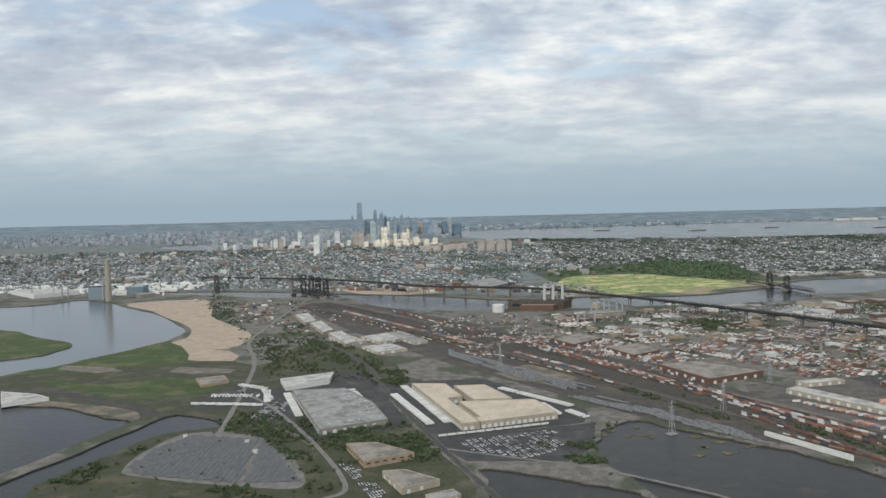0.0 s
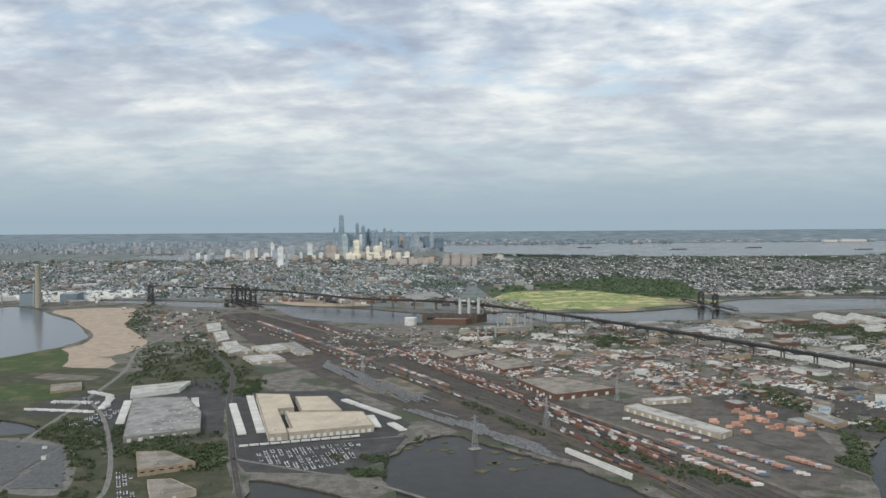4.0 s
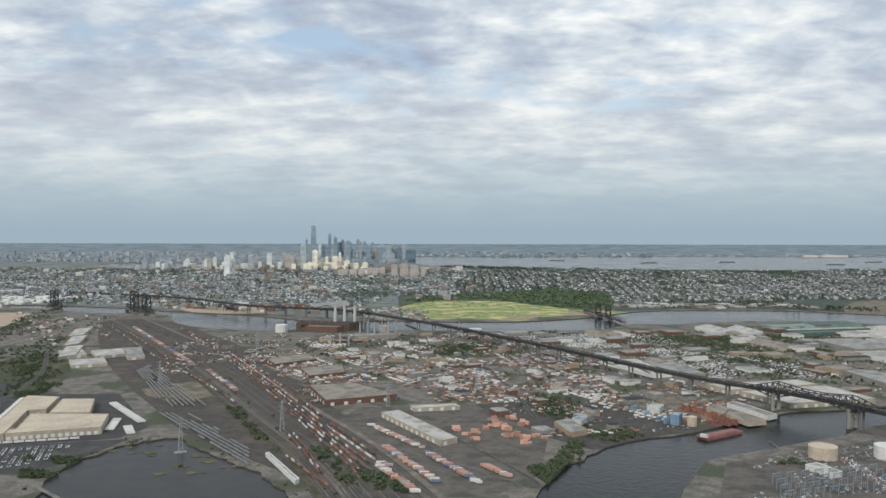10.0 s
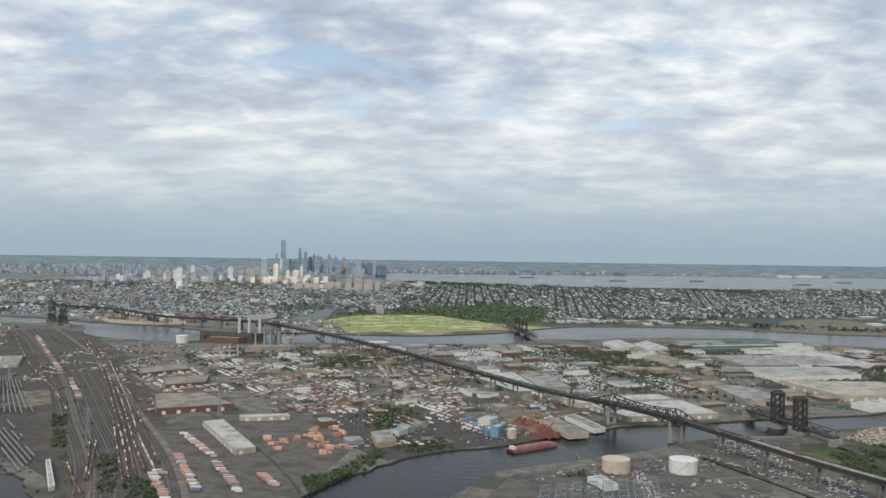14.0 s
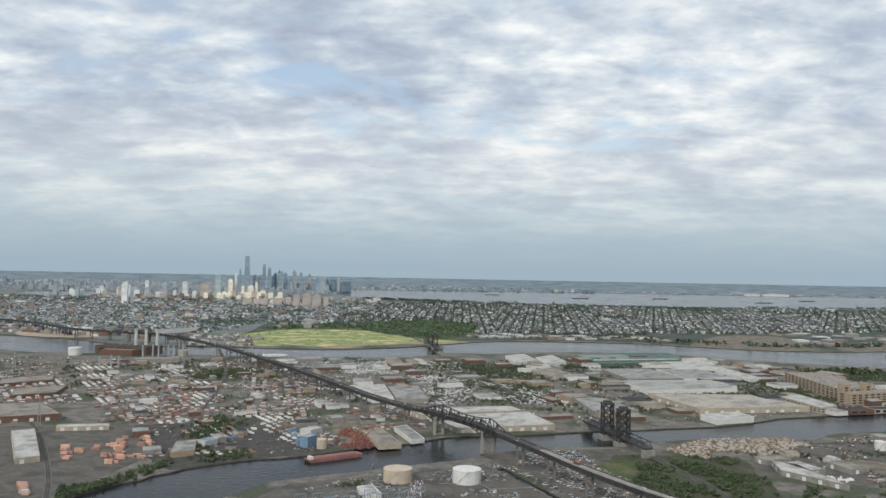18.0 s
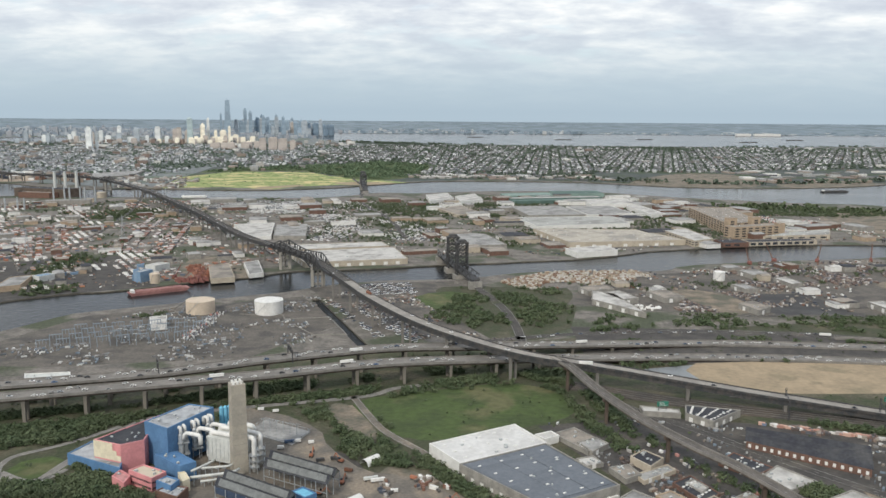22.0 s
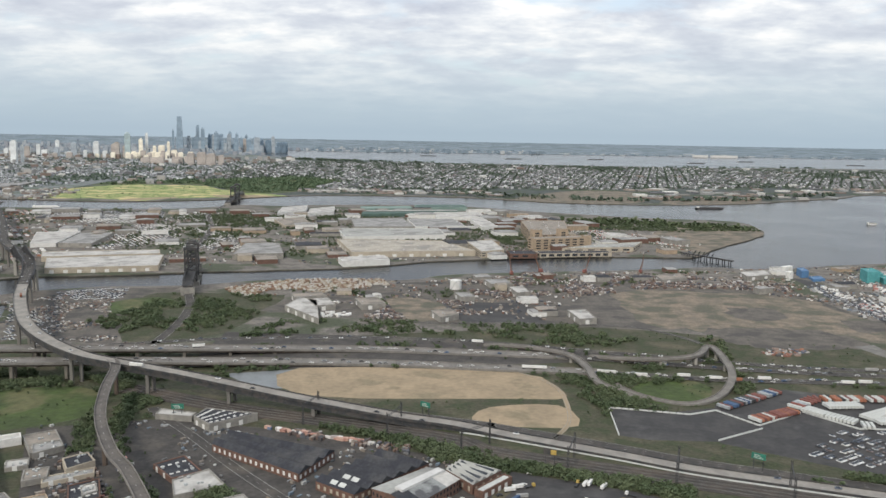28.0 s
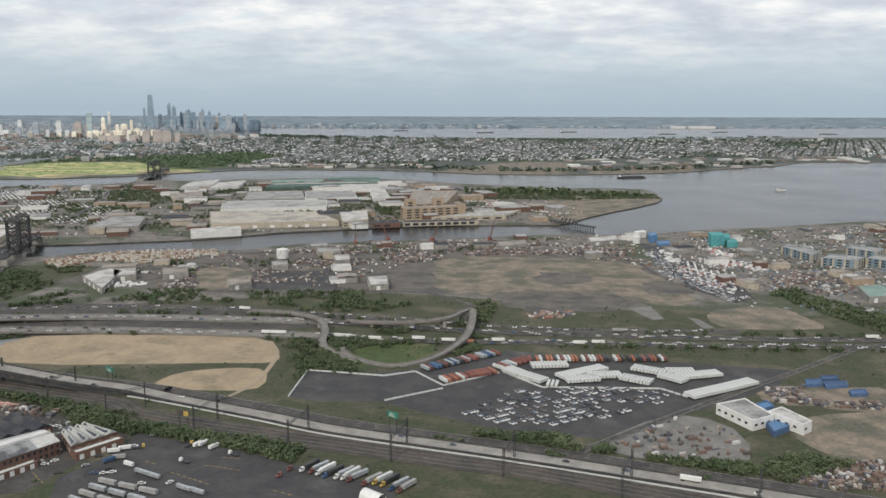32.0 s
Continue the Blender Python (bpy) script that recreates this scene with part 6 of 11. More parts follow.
saw_shed([(665, 226), (674, 231.5), (694, 218), (685, 211)], 2.2, "long low shed with pale ribbed roof", wall="creamclad", roof="palegrey", ridges=4, rise=0.5, pane="galvpale")
hall([(622, 213), (630, 222), (637, 224), (643, 214), (631, 205)], 2.0, "broad white-roofed works beside the ramp", "concrete", "whiteroof", "workshop", 5, category="workshop", seed=240)
hall([(646.5, 216.5), (655, 223.5), (662, 215), (653, 208)], 2.0, "tan-roofed store along the frontage road", "concrete", "paletan", "workshop", 3, category="workshop", seed=241)
for i, (c, h, wall, roof, label) in enumerate((
        ([(578.5, 271.3), (585.4, 276.3), (593.3, 264.8), (587, 258.9)], 2.0, "concrete", "tanroof", "brown-roofed works shed by the white warehouse"),
        ([(584.6, 264.7), (590.7, 268.3), (593.5, 264), (588, 258)], 2.4, "concrete", "greyroof", "grey-roofed works shed beside the yard"),
        ([(597.6, 254.5), (602.2, 259.1), (606.5, 253.7), (601.7, 247.9)], 3.0, "creamwall", "darkroof", "cream rendered corner works building"),
        ([(596.9, 245.4), (607.1, 251.9), (608.5, 248.4), (598.6, 241.4)], 1.6, "creamwall", "greyroof", "long cream low works range"),
        ([(590.8, 248.5), (596.3, 250.7), (598.6, 244.6), (593.8, 241.4)], 2.2, "concrete", "tanroof", "rambling brown works building"),
        ([(583, 254.6), (588, 256.9), (590.1, 252), (585.2, 249.8)], 1.6, "concrete", "whiteroof", "rambling pale-roofed outbuilding"),
        ([(605.5, 240.6), (611.3, 245.1), (615.9, 234.9), (610.6, 229.3)], 1.8, "brick", "darkroof", "rambling black-roofed workshop with patches"),
        ([(608.7, 240.5), (611.4, 242.7), (614, 238), (611.5, 234.7)], 2.0, "concrete", "whiteroof", "broken white-roofed store"),
        ([(608.6, 229.2), (613.8, 233.3), (617.3, 226.9), (612.6, 222.4)], 2.2, "creamwall", "darkroof", "low dark-roofed garage block"),
        ([(621.2, 253.8), (627.2, 260), (634.8, 250.3), (628.7, 245.5)], 2.0, "brick", "darkroof", "black-roofed store with white roof gear"),
        ([(629.1, 244.7), (636.1, 251.9), (643, 242.4), (632.4, 236.1)], 2.0, "concrete", "whiteroof", "broad white-roofed store with stains"),
        ([(640.9, 228.5), (645.3, 233.9), (650.7, 227.7), (645.6, 221.9)], 2.0, "concrete", "whiteroof", "white-roofed store near the ramp"),
        ([(619.1, 233.7), (623.4, 237.1), (625.1, 234.1), (621, 230.6)], 1.4, "concrete", "tanroof", "rambling brown yard shed"),
        ([(628.9, 224.9), (635.1, 228.1), (638, 222.7), (631.3, 219.7)], 1.8, "brick", "tanroof", "low brown-roofed workshop"))):
    hall(c, h * 0.72, label, wall, roof, "workshop", 6, category="workshop", seed=130 + i, lights=(4, 2) if i in (6, 9) else (0, 0), doors=(4.0,) if i % 2 else ())
hall([(864.8, 274), (874.1, 278.5), (877.3, 265.9), (870.4, 261.8)], 3.0, "white metal shed with a pale roof", "white", "greyroof", units=3, windows=((2.0, 1.2, 0.8, 0.6),), seed=55)
hall([(876.6, 268.7), (881.7, 272.1), (885.6, 262), (882.3, 259.3)], 3.0, "white metal shed with a pale roof", "white", "whiteroof", units=2, windows=((2.0, 1.2, 0.8, 0.6),), seed=56)
for i, c in enumerate(([(874.8, 265.6), (880.1, 268.1), (879.8, 261.8), (874.3, 257.9)], [(877.1, 278.2), (881.3, 280.9), (881.5, 276.5), (877.4, 273.9)])):
    hall(c, 1.6, "blue tarpaulin-roofed store beside the sheds", "blue", "bluewall", "store", 0, seed=57 + i, category="shed")
for c in ([(900.4, 301.2), (905.3, 301.8), (904.1, 297.1), (898.6, 296)], [(904.8, 298.7), (912.1, 299.8), (911.2, 296.2), (903.8, 294.6)], [(906.5, 304.5), (912, 305.1), (910.9, 301.9), (905.5, 301.3)], [(909.1, 291.7), (914.5, 292.7), (913.4, 288.8), (908.1, 287.8)]):
    hall(c, 1.0, "row of blue industrial containers stacked as a shed", "blue", "blue", "blue_shed", 0, category="shed", seed=59)
hall([(950.6, 563.4), (959.2, 565.9), (957.3, 552), (948.4, 549.6)], 7.0, "teal steel process tower", "teal", "teal", "process_building", 2, category="factory", seed=60)
hall([(960.3, 559.8), (966.9, 562.2), (964.4, 549.1), (957.2, 546.9)], 3.2, "low teal steel process shed", "teal", "teal", "process_building", 1, category="factory", seed=160)
hall([(958.2, 571.6), (966.8, 574.1), (962.5, 558), (954.2, 555.7)], 4.6, "stepped teal steel process wing", "teal", "teal", "process_building", 1, category="factory", seed=161)
hall([(916.3, 575.6), (921.9, 578.1), (920.1, 566.3), (914.7, 563.9)], 4.5, "blue steel yard building", "bluewall", "bluewall", "yard_building", 2, category="factory", seed=61)
hall([(918.6, 562.5), (926.9, 564.9), (925.1, 554), (917, 551.8)], 1.5, "low blue yard shed", "bluewall", "bluewall", "yard_building", 1, category="factory", seed=162)
for i, c in enumerate(([(981.2, 526.1), (989.3, 536.2), (996.4, 509.3), (987.1, 498.5)], [(987.9, 490), (998.6, 502.2), (1013.5, 493.8), (1003.4, 482.1)], [(1016.7, 522.8), (1026.3, 532.8), (1036.9, 519.3), (1026.7, 508)], [(1011.9, 490.4), (1021.6, 500.8), (1037, 487.5), (1025.5, 474.5)])):
    block = hall(c, 4.6, "blue-grey apartment block with cream end walls", "blueflat", "greyroof", "apartment_block", 3, windows=tuple((1.6, 0.7 + 1.35 * k, 0.9, 0.7) for k in range(3)), category="apartment block", seed=62 + i)
    cc = loop_ccw(c)
    for p, q in zip(cc, cc[1:] + cc[:1]):
        if q[0] - p[0] > 0.3:
            u, w = Vector(p), Vector(q)
            for f in (0.01, 0.32, 0.63, 0.93):
                clad(block, u.lerp(w, f), u.lerp(w, f + 0.055), 0.1, 4.5, "creamwall", 0.4, "cream_bay")
for c, l, rf in (([(752, 443.1), (761.2, 446), (763.5, 426.7), (755.2, 424.1)], "white industrial shed", "whiteroof"), ([(616.2, 440.9), (619.5, 462), (629.5, 454.9), (637.1, 414)], "pale angled industrial shed", "whiteroof"), ([(624.1, 457.7), (633.7, 462.3), (640.2, 445.4), (630.9, 441.2)], "white workshop", "whiteroof"), ([(647.5, 461), (658.2, 465.6), (664.1, 449.9), (652.9, 445.6)], "cream workshop", "tanroof"), ([(697.6, 481.8), (705.5, 483.6), (708.6, 471), (700.9, 469.4)], "grey shed", "greyroof"), ([(714.5, 522.7), (727, 526.8), (730.3, 511.6), (718.3, 507.8)], "grey river shed", "greyroof"), ([(613.5, 469.5), (628.4, 475.9), (631.9, 466.7), (617.3, 460.5)], "low tan shed", "tanroof"), ([(686.5, 435.5), (695.5, 442.2), (699.9, 429.4), (691.5, 421.9)], "rusty yard shed", "tanroof"), ([(727.4, 500.8), (735.6, 504.5), (738.4, 487.4), (731.1, 484)], "white yard office", "whiteroof"), ([(876.8, 567.4), (896.3, 577), (894.8, 558.7), (876, 549.7)], "pale riverside shed", "whiteroof"), ([(819.5, 548.8), (837.2, 557.7), (837.1, 540.7), (819.9, 532.3)], "pale riverside shed", "tanroof"), ([(977.4, 427.7), (993, 434.1), (988.6, 410.5), (971.2, 404.8)], "pale green roofed shed", "greenroof")):
    hall(c, 2.8, l, "concrete", rf, "industrial_shed", 2, doors=(4.0,), seed=len(FOOT), category="shed")
hall([(306, 474.7), (315.1, 482.4), (322, 456), (311.8, 449)], 3.0, "tan plant building by the river", "tanbrick", "greyroof", "plant_building", 3, category="shed", seed=70)
hall([(-298, 539.7), (-270.8, 530.5), (-256.4, 519.7), (-278.7, 504)], 2.4, "long white shed by the pond", "white", "whiteroof", "shed", 1, category="shed", seed=72)
hall([(-177.3, 570.2), (-159.9, 579.7), (-150.8, 560), (-166.6, 547.6)], 1.8, "low tan pump building", "tanbrick", "tanroof", "pump_house", 1, category="shed", seed=73)
hall([(357.2, 329.1), (377.6, 329.4), (387, 313.1), (368.5, 309.2)], 3.2, "long red brick workshop by the switchyard", "brick", "darkroof", "workshop", 3, windows=((1.5, 0.8, 0.8, 1.2),), category="workshop", seed=74)
hall([(27.1, 1196.5), (74.3, 1266.6), (94, 1173.5), (54, 1121.2)], 3.0, "long grey roofed terminal across the river", "concrete", "greyroof", "terminal", 4, category="terminal", seed=75)


# ---- tanks, chimneys and plant ----
def tank(x, y, r, h, label, mat, dome=0.5):
    root = thing("storage_tank", x, y, 0, 0, label, "storage tank")
    FOOT.append((x, y, r, [(x + r * math.cos(a), y + r * math.sin(a)) for a in (0, 0.8, 1.6, 2.4, 3.1, 3.9, 4.7, 5.5)]))
    g = Bag()
    g.tube(0, 0, 0, r, r, h, 40, cap=False)
    part("shell", g, M[mat], root, smooth=True)
    g = Bag()
    g.tube(0, 0, h, r * 1.015, r * 0.5, dome * 0.7, 40)
    g.tube(0, 0, h + dome * 0.7, r * 0.5, 0.3, dome * 0.3, 40)
    part("roof", g, M[mat], root)
    g = Bag()
    for k in range(1, 4):
        g.tube(0, 0, h * k / 4, r + 0.04, r + 0.04, 0.1, 40, cap=False)
    part("wind_girder", g, M[mat], root)
    g = Bag()
    for k in range(14):
        a0, a1 = 3.9 + k * 0.07, 3.9 + (k + 1) * 0.07
        g.bar(((r + 0.2) * math.cos(a0), (r + 0.2) * math.sin(a0), h * k / 14), ((r + 0.2) * math.cos(a1), (r + 0.2) * math.sin(a1), h * (k + 1) / 14), 0.16)
    part("spiral_stair", g, M["galv"], root)


tank(461.5, 416, 6.6, 6.2, "large white round storage tank by the river", "white")
tank(429.5, 415, 6.6, 6.0, "large cream round storage tank by the river", "tankcream")
tank(698.5, 505.5, 3.2, 5.0, "white round storage tank in the scrap yard", "white")
tank(58, 892, 6.5, 8.0, "white round fuel tank beside the power station", "white")
tank(168, 905, 5, 6, "cream round tank at the plant", "creamwall")
for x, y in ((911.6, 582.5), (915.4, 584.9), (906.4, 562.2)):
    tank(x, y, 2.2, 4.2, "white round shore tank", "white")


def chimney(x, y, r, h, label, mat="concrete", name="chimney", cap="galv"):
    root = thing(name, x, y, 0, 0, label, "chimney")
    g = Bag()
    g.tube(0, 0, 0, r, r * 0.75, h, 20)
    part("shaft", g, M[mat], root, smooth=False)
    g = Bag()
    g.tube(0, 0, h * 0.985, r * 0.8, r * 0.8, h * 0.03, 20)
    part("rim", g, M[cap], root)
    return root


for x, y, h in ((112, 918, 26), (122, 921, 26), (133, 924, 26)):
    chimney(x, y, 1.9, h, "pale concrete power station chimney", "galvpale")
hall([(70, 912), (130, 900), (142, 916), (84, 928)], 9, "dark brick power station boiler house", "rust2", "darkroof", "power_station", 6, windows=((5, 3, 2.5, 3),), category="power station", seed=80)
hall([(82, 898), (118, 892), (124, 900), (86, 908)], 6, "red brick power station turbine hall", "brick", "tanroof", "power_station", 4, category="power station", seed=81)
for i, (x, y) in enumerate(((150, 838), (157, 846), (164, 842), (171, 850), (178, 845), (185, 852), (128, 790), (136, 797), (145, 792))):
    chimney(x, y, 1.0, 17 if i < 6 else 11, "pale slim turbine exhaust stack", "galv", "exhaust_stack")
hall([(146, 826), (186, 838), (183, 848), (143, 836)], 5, "grey turbine plant building", "concrete", "greyroof", "turbine_plant", 8, category="plant", seed=82)
chimney(-449, 1088, 4.2, 56, "tall tapered pale power station chimney", "tanconcrete")
chimney(-462, 1102, 1.6, 30, "slim pale steel stack of the power station", "galv")
for x, y, h in ((-590, 1165, 26), (-566, 1180, 20), (-540, 1150, 22), (-528, 1142, 16), (-640, 1190, 18)):
    chimney(x, y, 1.2, h, "slim pale steel stack beyond the lake", "galv")
hall([(-492, 1128), (-466, 1134), (-456, 1112), (-484, 1106)], 17, "dark steel-framed boiler house by the lake", "paleblue", "darkroof", "power_station", 6, category="power station", seed=183)
hall([(-448, 1170), (-426, 1172), (-424, 1146), (-446, 1142)], 13, "blue-grey clad turbine house by the lake", "blueflat", "galvroof", "power_station", 4, category="power station", seed=184)
hall([(-556, 1402), (-524, 1436), (-518, 1428), (-550, 1394)], 5, "long white shed beyond the lake", "white", "white", "shed", 0, category="shed", seed=185)
hall([(-440, 1140), (-424, 1150), (-400, 1128), (-416, 1112)], 5, "grey-blue power station block by the lake", "concrete", "greyroof", "power_station", 6, category="power station", seed=83)
hall([(-642.9, 1208.7), (-594, 1229.1), (-532.3, 1186.1), (-574.2, 1138.3)], 6, "pale industrial block by the lake", "white", "whiteroof", "industrial_block", 5, category="plant", seed=84)

# the waste plant with its square chimney
CH = (493.6, 245.3)
stack = thing("plant_chimney", CH[0], CH[1], 0, 0.5, "tall square concrete chimney with steel flues", "chimney")
g = Bag()
g.box(0, 0, 0, 3.9, 3.9, 24.2, shrink=0.93)
part("shaft", g, M["tanconcrete"], stack)
for dx in (-1, 0, 1):
    for dy in (-0.8, 0.8):
        g = Bag()
        g.tube(dx, dy, 23.8, 0.34, 0.34, 1.1, 12)
        part("flue", g, M["white"], stack)
for k in range(1, 9):
    g = Bag()
    g.box(0, 0, k * 2.7, 3.93 - 0.033 * k, 3.93 - 0.033 * k, 0.06)
    part("joint_band", g, M["concrete"], stack)


def slab_house(name, corners, z, label, wall, roof, units=3, seed=1, **kw):
    return hall(corners, z, label, wall, roof, name, units, category="plant building", seed=seed, **kw)


slab_house("boiler_house", [(467, 250.2), (474.9, 245.3), (482.3, 261.5), (474.5, 263.8)], 11.5, "blue clad boiler house of a waste plant", "bluewall", "galvroof", 9, 90)
hall_a, hall_b, hall_c = (455.1, 245.7), (463.6, 242.4), (468.4, 246)
tip = slab_house("tipping_hall", [hall_a, hall_b, hall_c, (467.2, 258.1), (467.3, 266)], 8.0, "pink and cream clad tipping hall with a dark roof", "pinkwall", "darkroof", 5, 91)
mid = Vector(hall_a).lerp(Vector(hall_b), 0.7)
clad(tip, hall_a, mid, 3.4, 7.9, "creamclad")
clad(tip, mid, Vector(hall_a).lerp(Vector(hall_b), 0.84), 3.4, 6.0, "creamclad")
clad(tip, Vector(hall_a).lerp(Vector(hall_b), 0.84), hall_b, 3.4, 4.8, "creamclad")
slab_house("side_wing", [(446.9, 247.5), (464.6, 239), (463.1, 244.9), (449.8, 256.2)], 3.2, "low blue wing of the waste plant", "bluewall", "galvroof", 3, 92, doors=(5.0,), door_mat="glass")
slab_house("lobby_wing", [(463.8, 235.8), (468.5, 231.9), (468.4, 236.4), (464.4, 239.7)], 2.6, "low pink lobby of the plant office", "pinkwall", "pinkroof", 1, 89)
slab_house("office_wing", [(467.7, 236.8), (475.3, 232.2), (477.5, 236.4), (470.2, 240.4)], 3.8, "pink two-storey plant office with strip windows", "pinkwall", "cream", 5, 93, windows=((0.42, 0.7, 0.26, 0.5), (0.42, 2.2, 0.26, 0.5)))
slab_house("blue_annex", [(476.8, 231.2), (481.5, 228.3), (482.4, 232), (478.5, 234.1)], 3.8, "blue plant annex with a flat roof", "bluewall", "galvroof", 3, 94)
slab_house("low_annex", [(477.6, 228.3), (484.2, 224.9), (485, 230.6), (480, 231.5)], 2.6, "low red and blue annex with roof gear", "brick", "galvroof", 4, 88)
slab_house("blue_block", [(471.4, 244.5), (480.6, 237.4), (483.9, 240.3), (476.7, 246.7)], 4.8, "blue turbine block before the boiler house", "bluewall", "bluewall", 4, 87)
slab_house("cream_annex", [(480, 237.5), (483.1, 232.1), (484.3, 233.9), (481.8, 237.9)], 3.2, "cream stair block of the plant", "creamclad", "creamclad", 0, 95)


def pipe(root, pts, r, mat="white", name="duct", bend=0.9):
    """A round duct through the given places with rounded bends."""
    pts = [Vector(p) for p in pts]
    line = [pts[0]]
    for a, b2, c in zip(pts, pts[1:], pts[2:]):
        u, w = (a - b2).normalized() * min(bend, (a - b2).length * 0.45), (c - b2).normalized() * min(bend, (c - b2).length * 0.45)
        for k in range(7):
            f = k / 6
            line.append((b2 + u).lerp(b2, f).lerp(b2.lerp(b2 + w, f), f))
    line.append(pts[-1])
    g, n = Bag(), 12
    vs = []
    side = None
    for i, p in enumerate(line):
        d = (line[min(i + 1, len(line) - 1)] - line[max(i - 1, 0)]).normalized()
        u = d.cross(Vector((0.31, 0.87, 0.38))) if side is None else d.cross(side).cross(d) * -1
        u = u.normalized()
        if side is not None and u.dot(side) < 0:
            u = -u
        side = u
        w = d.cross(u)
        vs += [tuple(p + (u * math.cos(6.2832 * k / n) + w * math.sin(6.2832 * k / n)) * r) for k in range(n)]
    fs = [(i * n + k, i * n + (k + 1) % n, (i + 1) * n + (k + 1) % n, (i + 1) * n + k) for i in range(len(line) - 1) for k in range(n)]
    g.add(vs, fs + [tuple(range(n))[::-1], tuple(range(len(vs) - n, len(vs)))])
    return part(name, g, M[mat], root, smooth=True)


filt = thing("flue_gas_filter", 0, 0, 0, 0, "white flue gas filter houses with round bent ducts", "plant")
loops = [(477.5, 249.5), (479.8, 253.6), (482.4, 257.1)]
for i, (x, y) in enumerate(loops):
    along_wall = Vector((0.42, 0.91))
    for s in (-0.75, 0.75):
        tx, ty = x + along_wall.x * s, y + along_wall.y * s
        g = Bag()
        g.tube(tx, ty, 3.2, 0.72, 0.72, 5.2, 14)
        g.tube(tx, ty, 8.4, 0.72, 0.42, 0.5, 14)
        g.tube(tx, ty, 2.2, 0.3, 0.72, 1.0, 14)
        part("scrubber_tower", g, M["galv"], filt, smooth=False)
        pipe(filt, [(tx, ty, 8.6), (tx, ty, 10.4), (tx - 1.3, ty + 0.5, 10.4), (tx - 1.3, ty + 0.5, 8.2)], 0.46, bend=0.7)
    pipe(filt, [(x + 0.3, y - 0.6, 7.2), (x + 1.0, y - 0.8, 9.0 - 0.2 * i), (x + 5.4, y - 2.4, 9.0 - 0.2 * i), (x + 5.6, y - 2.6, 6.6)], 0.55)
    for sx, sy in ((-0.9, -0.8), (0.9, -0.8), (0.9, 0.8), (-0.9, 0.8)):
        beam("support", filt, (x + sx, y + sy, 0), (x + sx, y + sy, 6.4), 0.18, "galv")
    for z in (3.0, 6.2):
        g = Bag()
        g.box(x, y, z, 3.0, 3.2, 0.1, 0.42)
        part("platform", g, M["galv"], filt)
front = [Vector(p) for p in ((483.8, 249), (491, 246.2))]
fd = (front[1] - front[0]).normalized()
fn = Vector((-fd.y, fd.x))
flen = (front[1] - front[0]).length
turn = math.atan2(fd.y, fd.x)
for i in range(3):
    o = front[0] + fd * flen / 2 + fn * (1.6 + i * 3.9)
    g = Bag()
    g.box(o.x, o.y, 2.4, flen, 3.0, 5.6, turn)
    g.box(o.x, o.y, 1.4, flen * 0.92, 2.6, 1.0, turn)
    part("filter_house", g, M["galvpale"], filt)
    g = Bag()
    for k in range(6):
        e = o + fd * (k - 2.5) * flen / 6 - fn * 1.53
        g.box(e.x, e.y, 2.4, 0.07, 0.08, 5.6, turn)
    part("stiffener", g, M["galv"], filt)
    a, b2 = o - fd * flen * 0.42, o + fd * (flen * 0.5 + 0.9)
    pipe(filt, [(a.x, a.y, 7.6), (a.x, a.y, 8.8), (b2.x, b2.y, 8.8), (b2.x, b2.y, 0.4)], 0.62)
    for sx in (-0.45, 0, 0.45):
        for sy in (-1.2, 1.2):
            e = o + fd * sx * flen + fn * sy
            beam("support", filt, (e.x, e.y, 0), (e.x, e.y, 2.4), 0.22, "galv")
for i, s in enumerate(((497.7, 244.9), (498.3, 249.1))):
    pipe(filt, [(s[0] - 6.0, s[1] + 3.0, 9.4 - 0.6 * i), (s[0], s[1], 9.4 - 0.6 * i), (s[0], s[1], 0.2)], 0.62)
    for k in (1.6, 3.2, 4.8):
        g = Bag()
        g.box(s[0], s[1], k, 2.2, 2.2, 0.1, 0.4)
        part("platform", g, M["galv"], filt)
    for sx, sy in ((-1, -1), (1, -1), (1, 1), (-1, 1)):
        beam("support", filt, (s[0] + sx, s[1] + sy, 0), (s[0] + sx, s[1] + sy, 5.6), 0.14, "galv")
rack = thing("pipe_rack", 0, 0, 0, 0, "steel pipe rack with pale horizontal ducts", "plant")
for a, b2, z, r0 in (((483.6, 236), (493.4, 239.4), 2.4, 0.36), ((483.5, 240.4), (491.6, 242.2), 2.8, 0.3), ((483.3, 238), (486.1, 242.7), 3.2, 0.3), ((486.3, 235.6), (491.6, 237.6), 1.6, 0.25)):
    pipe(rack, [(*a, z), (*b2, z), (b2[0] + 1.2, b2[1] + 2.2, z)], r0, "galvpale")
    for p, ang in row_of(a, b2, 1.6):
        beam("post", rack, (p.x, p.y, 0), (p.x, p.y, z), 0.16, "galv")
        beam("crossbar", rack, (p.x - 0.6, p.y - 0.6, z - 0.3), (p.x + 0.6, p.y + 0.6, z - 0.3), 0.14, "galv")
for i, (x, y) in enumerate(((494.2, 220.1), (496.7, 219.2), (499.9, 217.3))):
    silo = thing("silo", x, y, 0, 0, "pale blue round tank beside the storage hall", "silo", "silos of the plant")
    g = Bag()
    g.tube(0, 0, 0.4, 1.25, 1.25, 3.4 - 0.5 * i, 20, cap=False)
    part("shell", g, M["cyan"], silo, smooth=True)
    g = Bag()
    g.tube(0, 0, 3.8 - 0.5 * i, 1.3, 0.25, 0.3, 20)
    part("lid", g, M["cyan"], silo)
    g = Bag()
    g.tube(0, 0, 0, 1.1, 1.1, 0.4, 20)
    part("plinth", g, M["concrete"], silo)
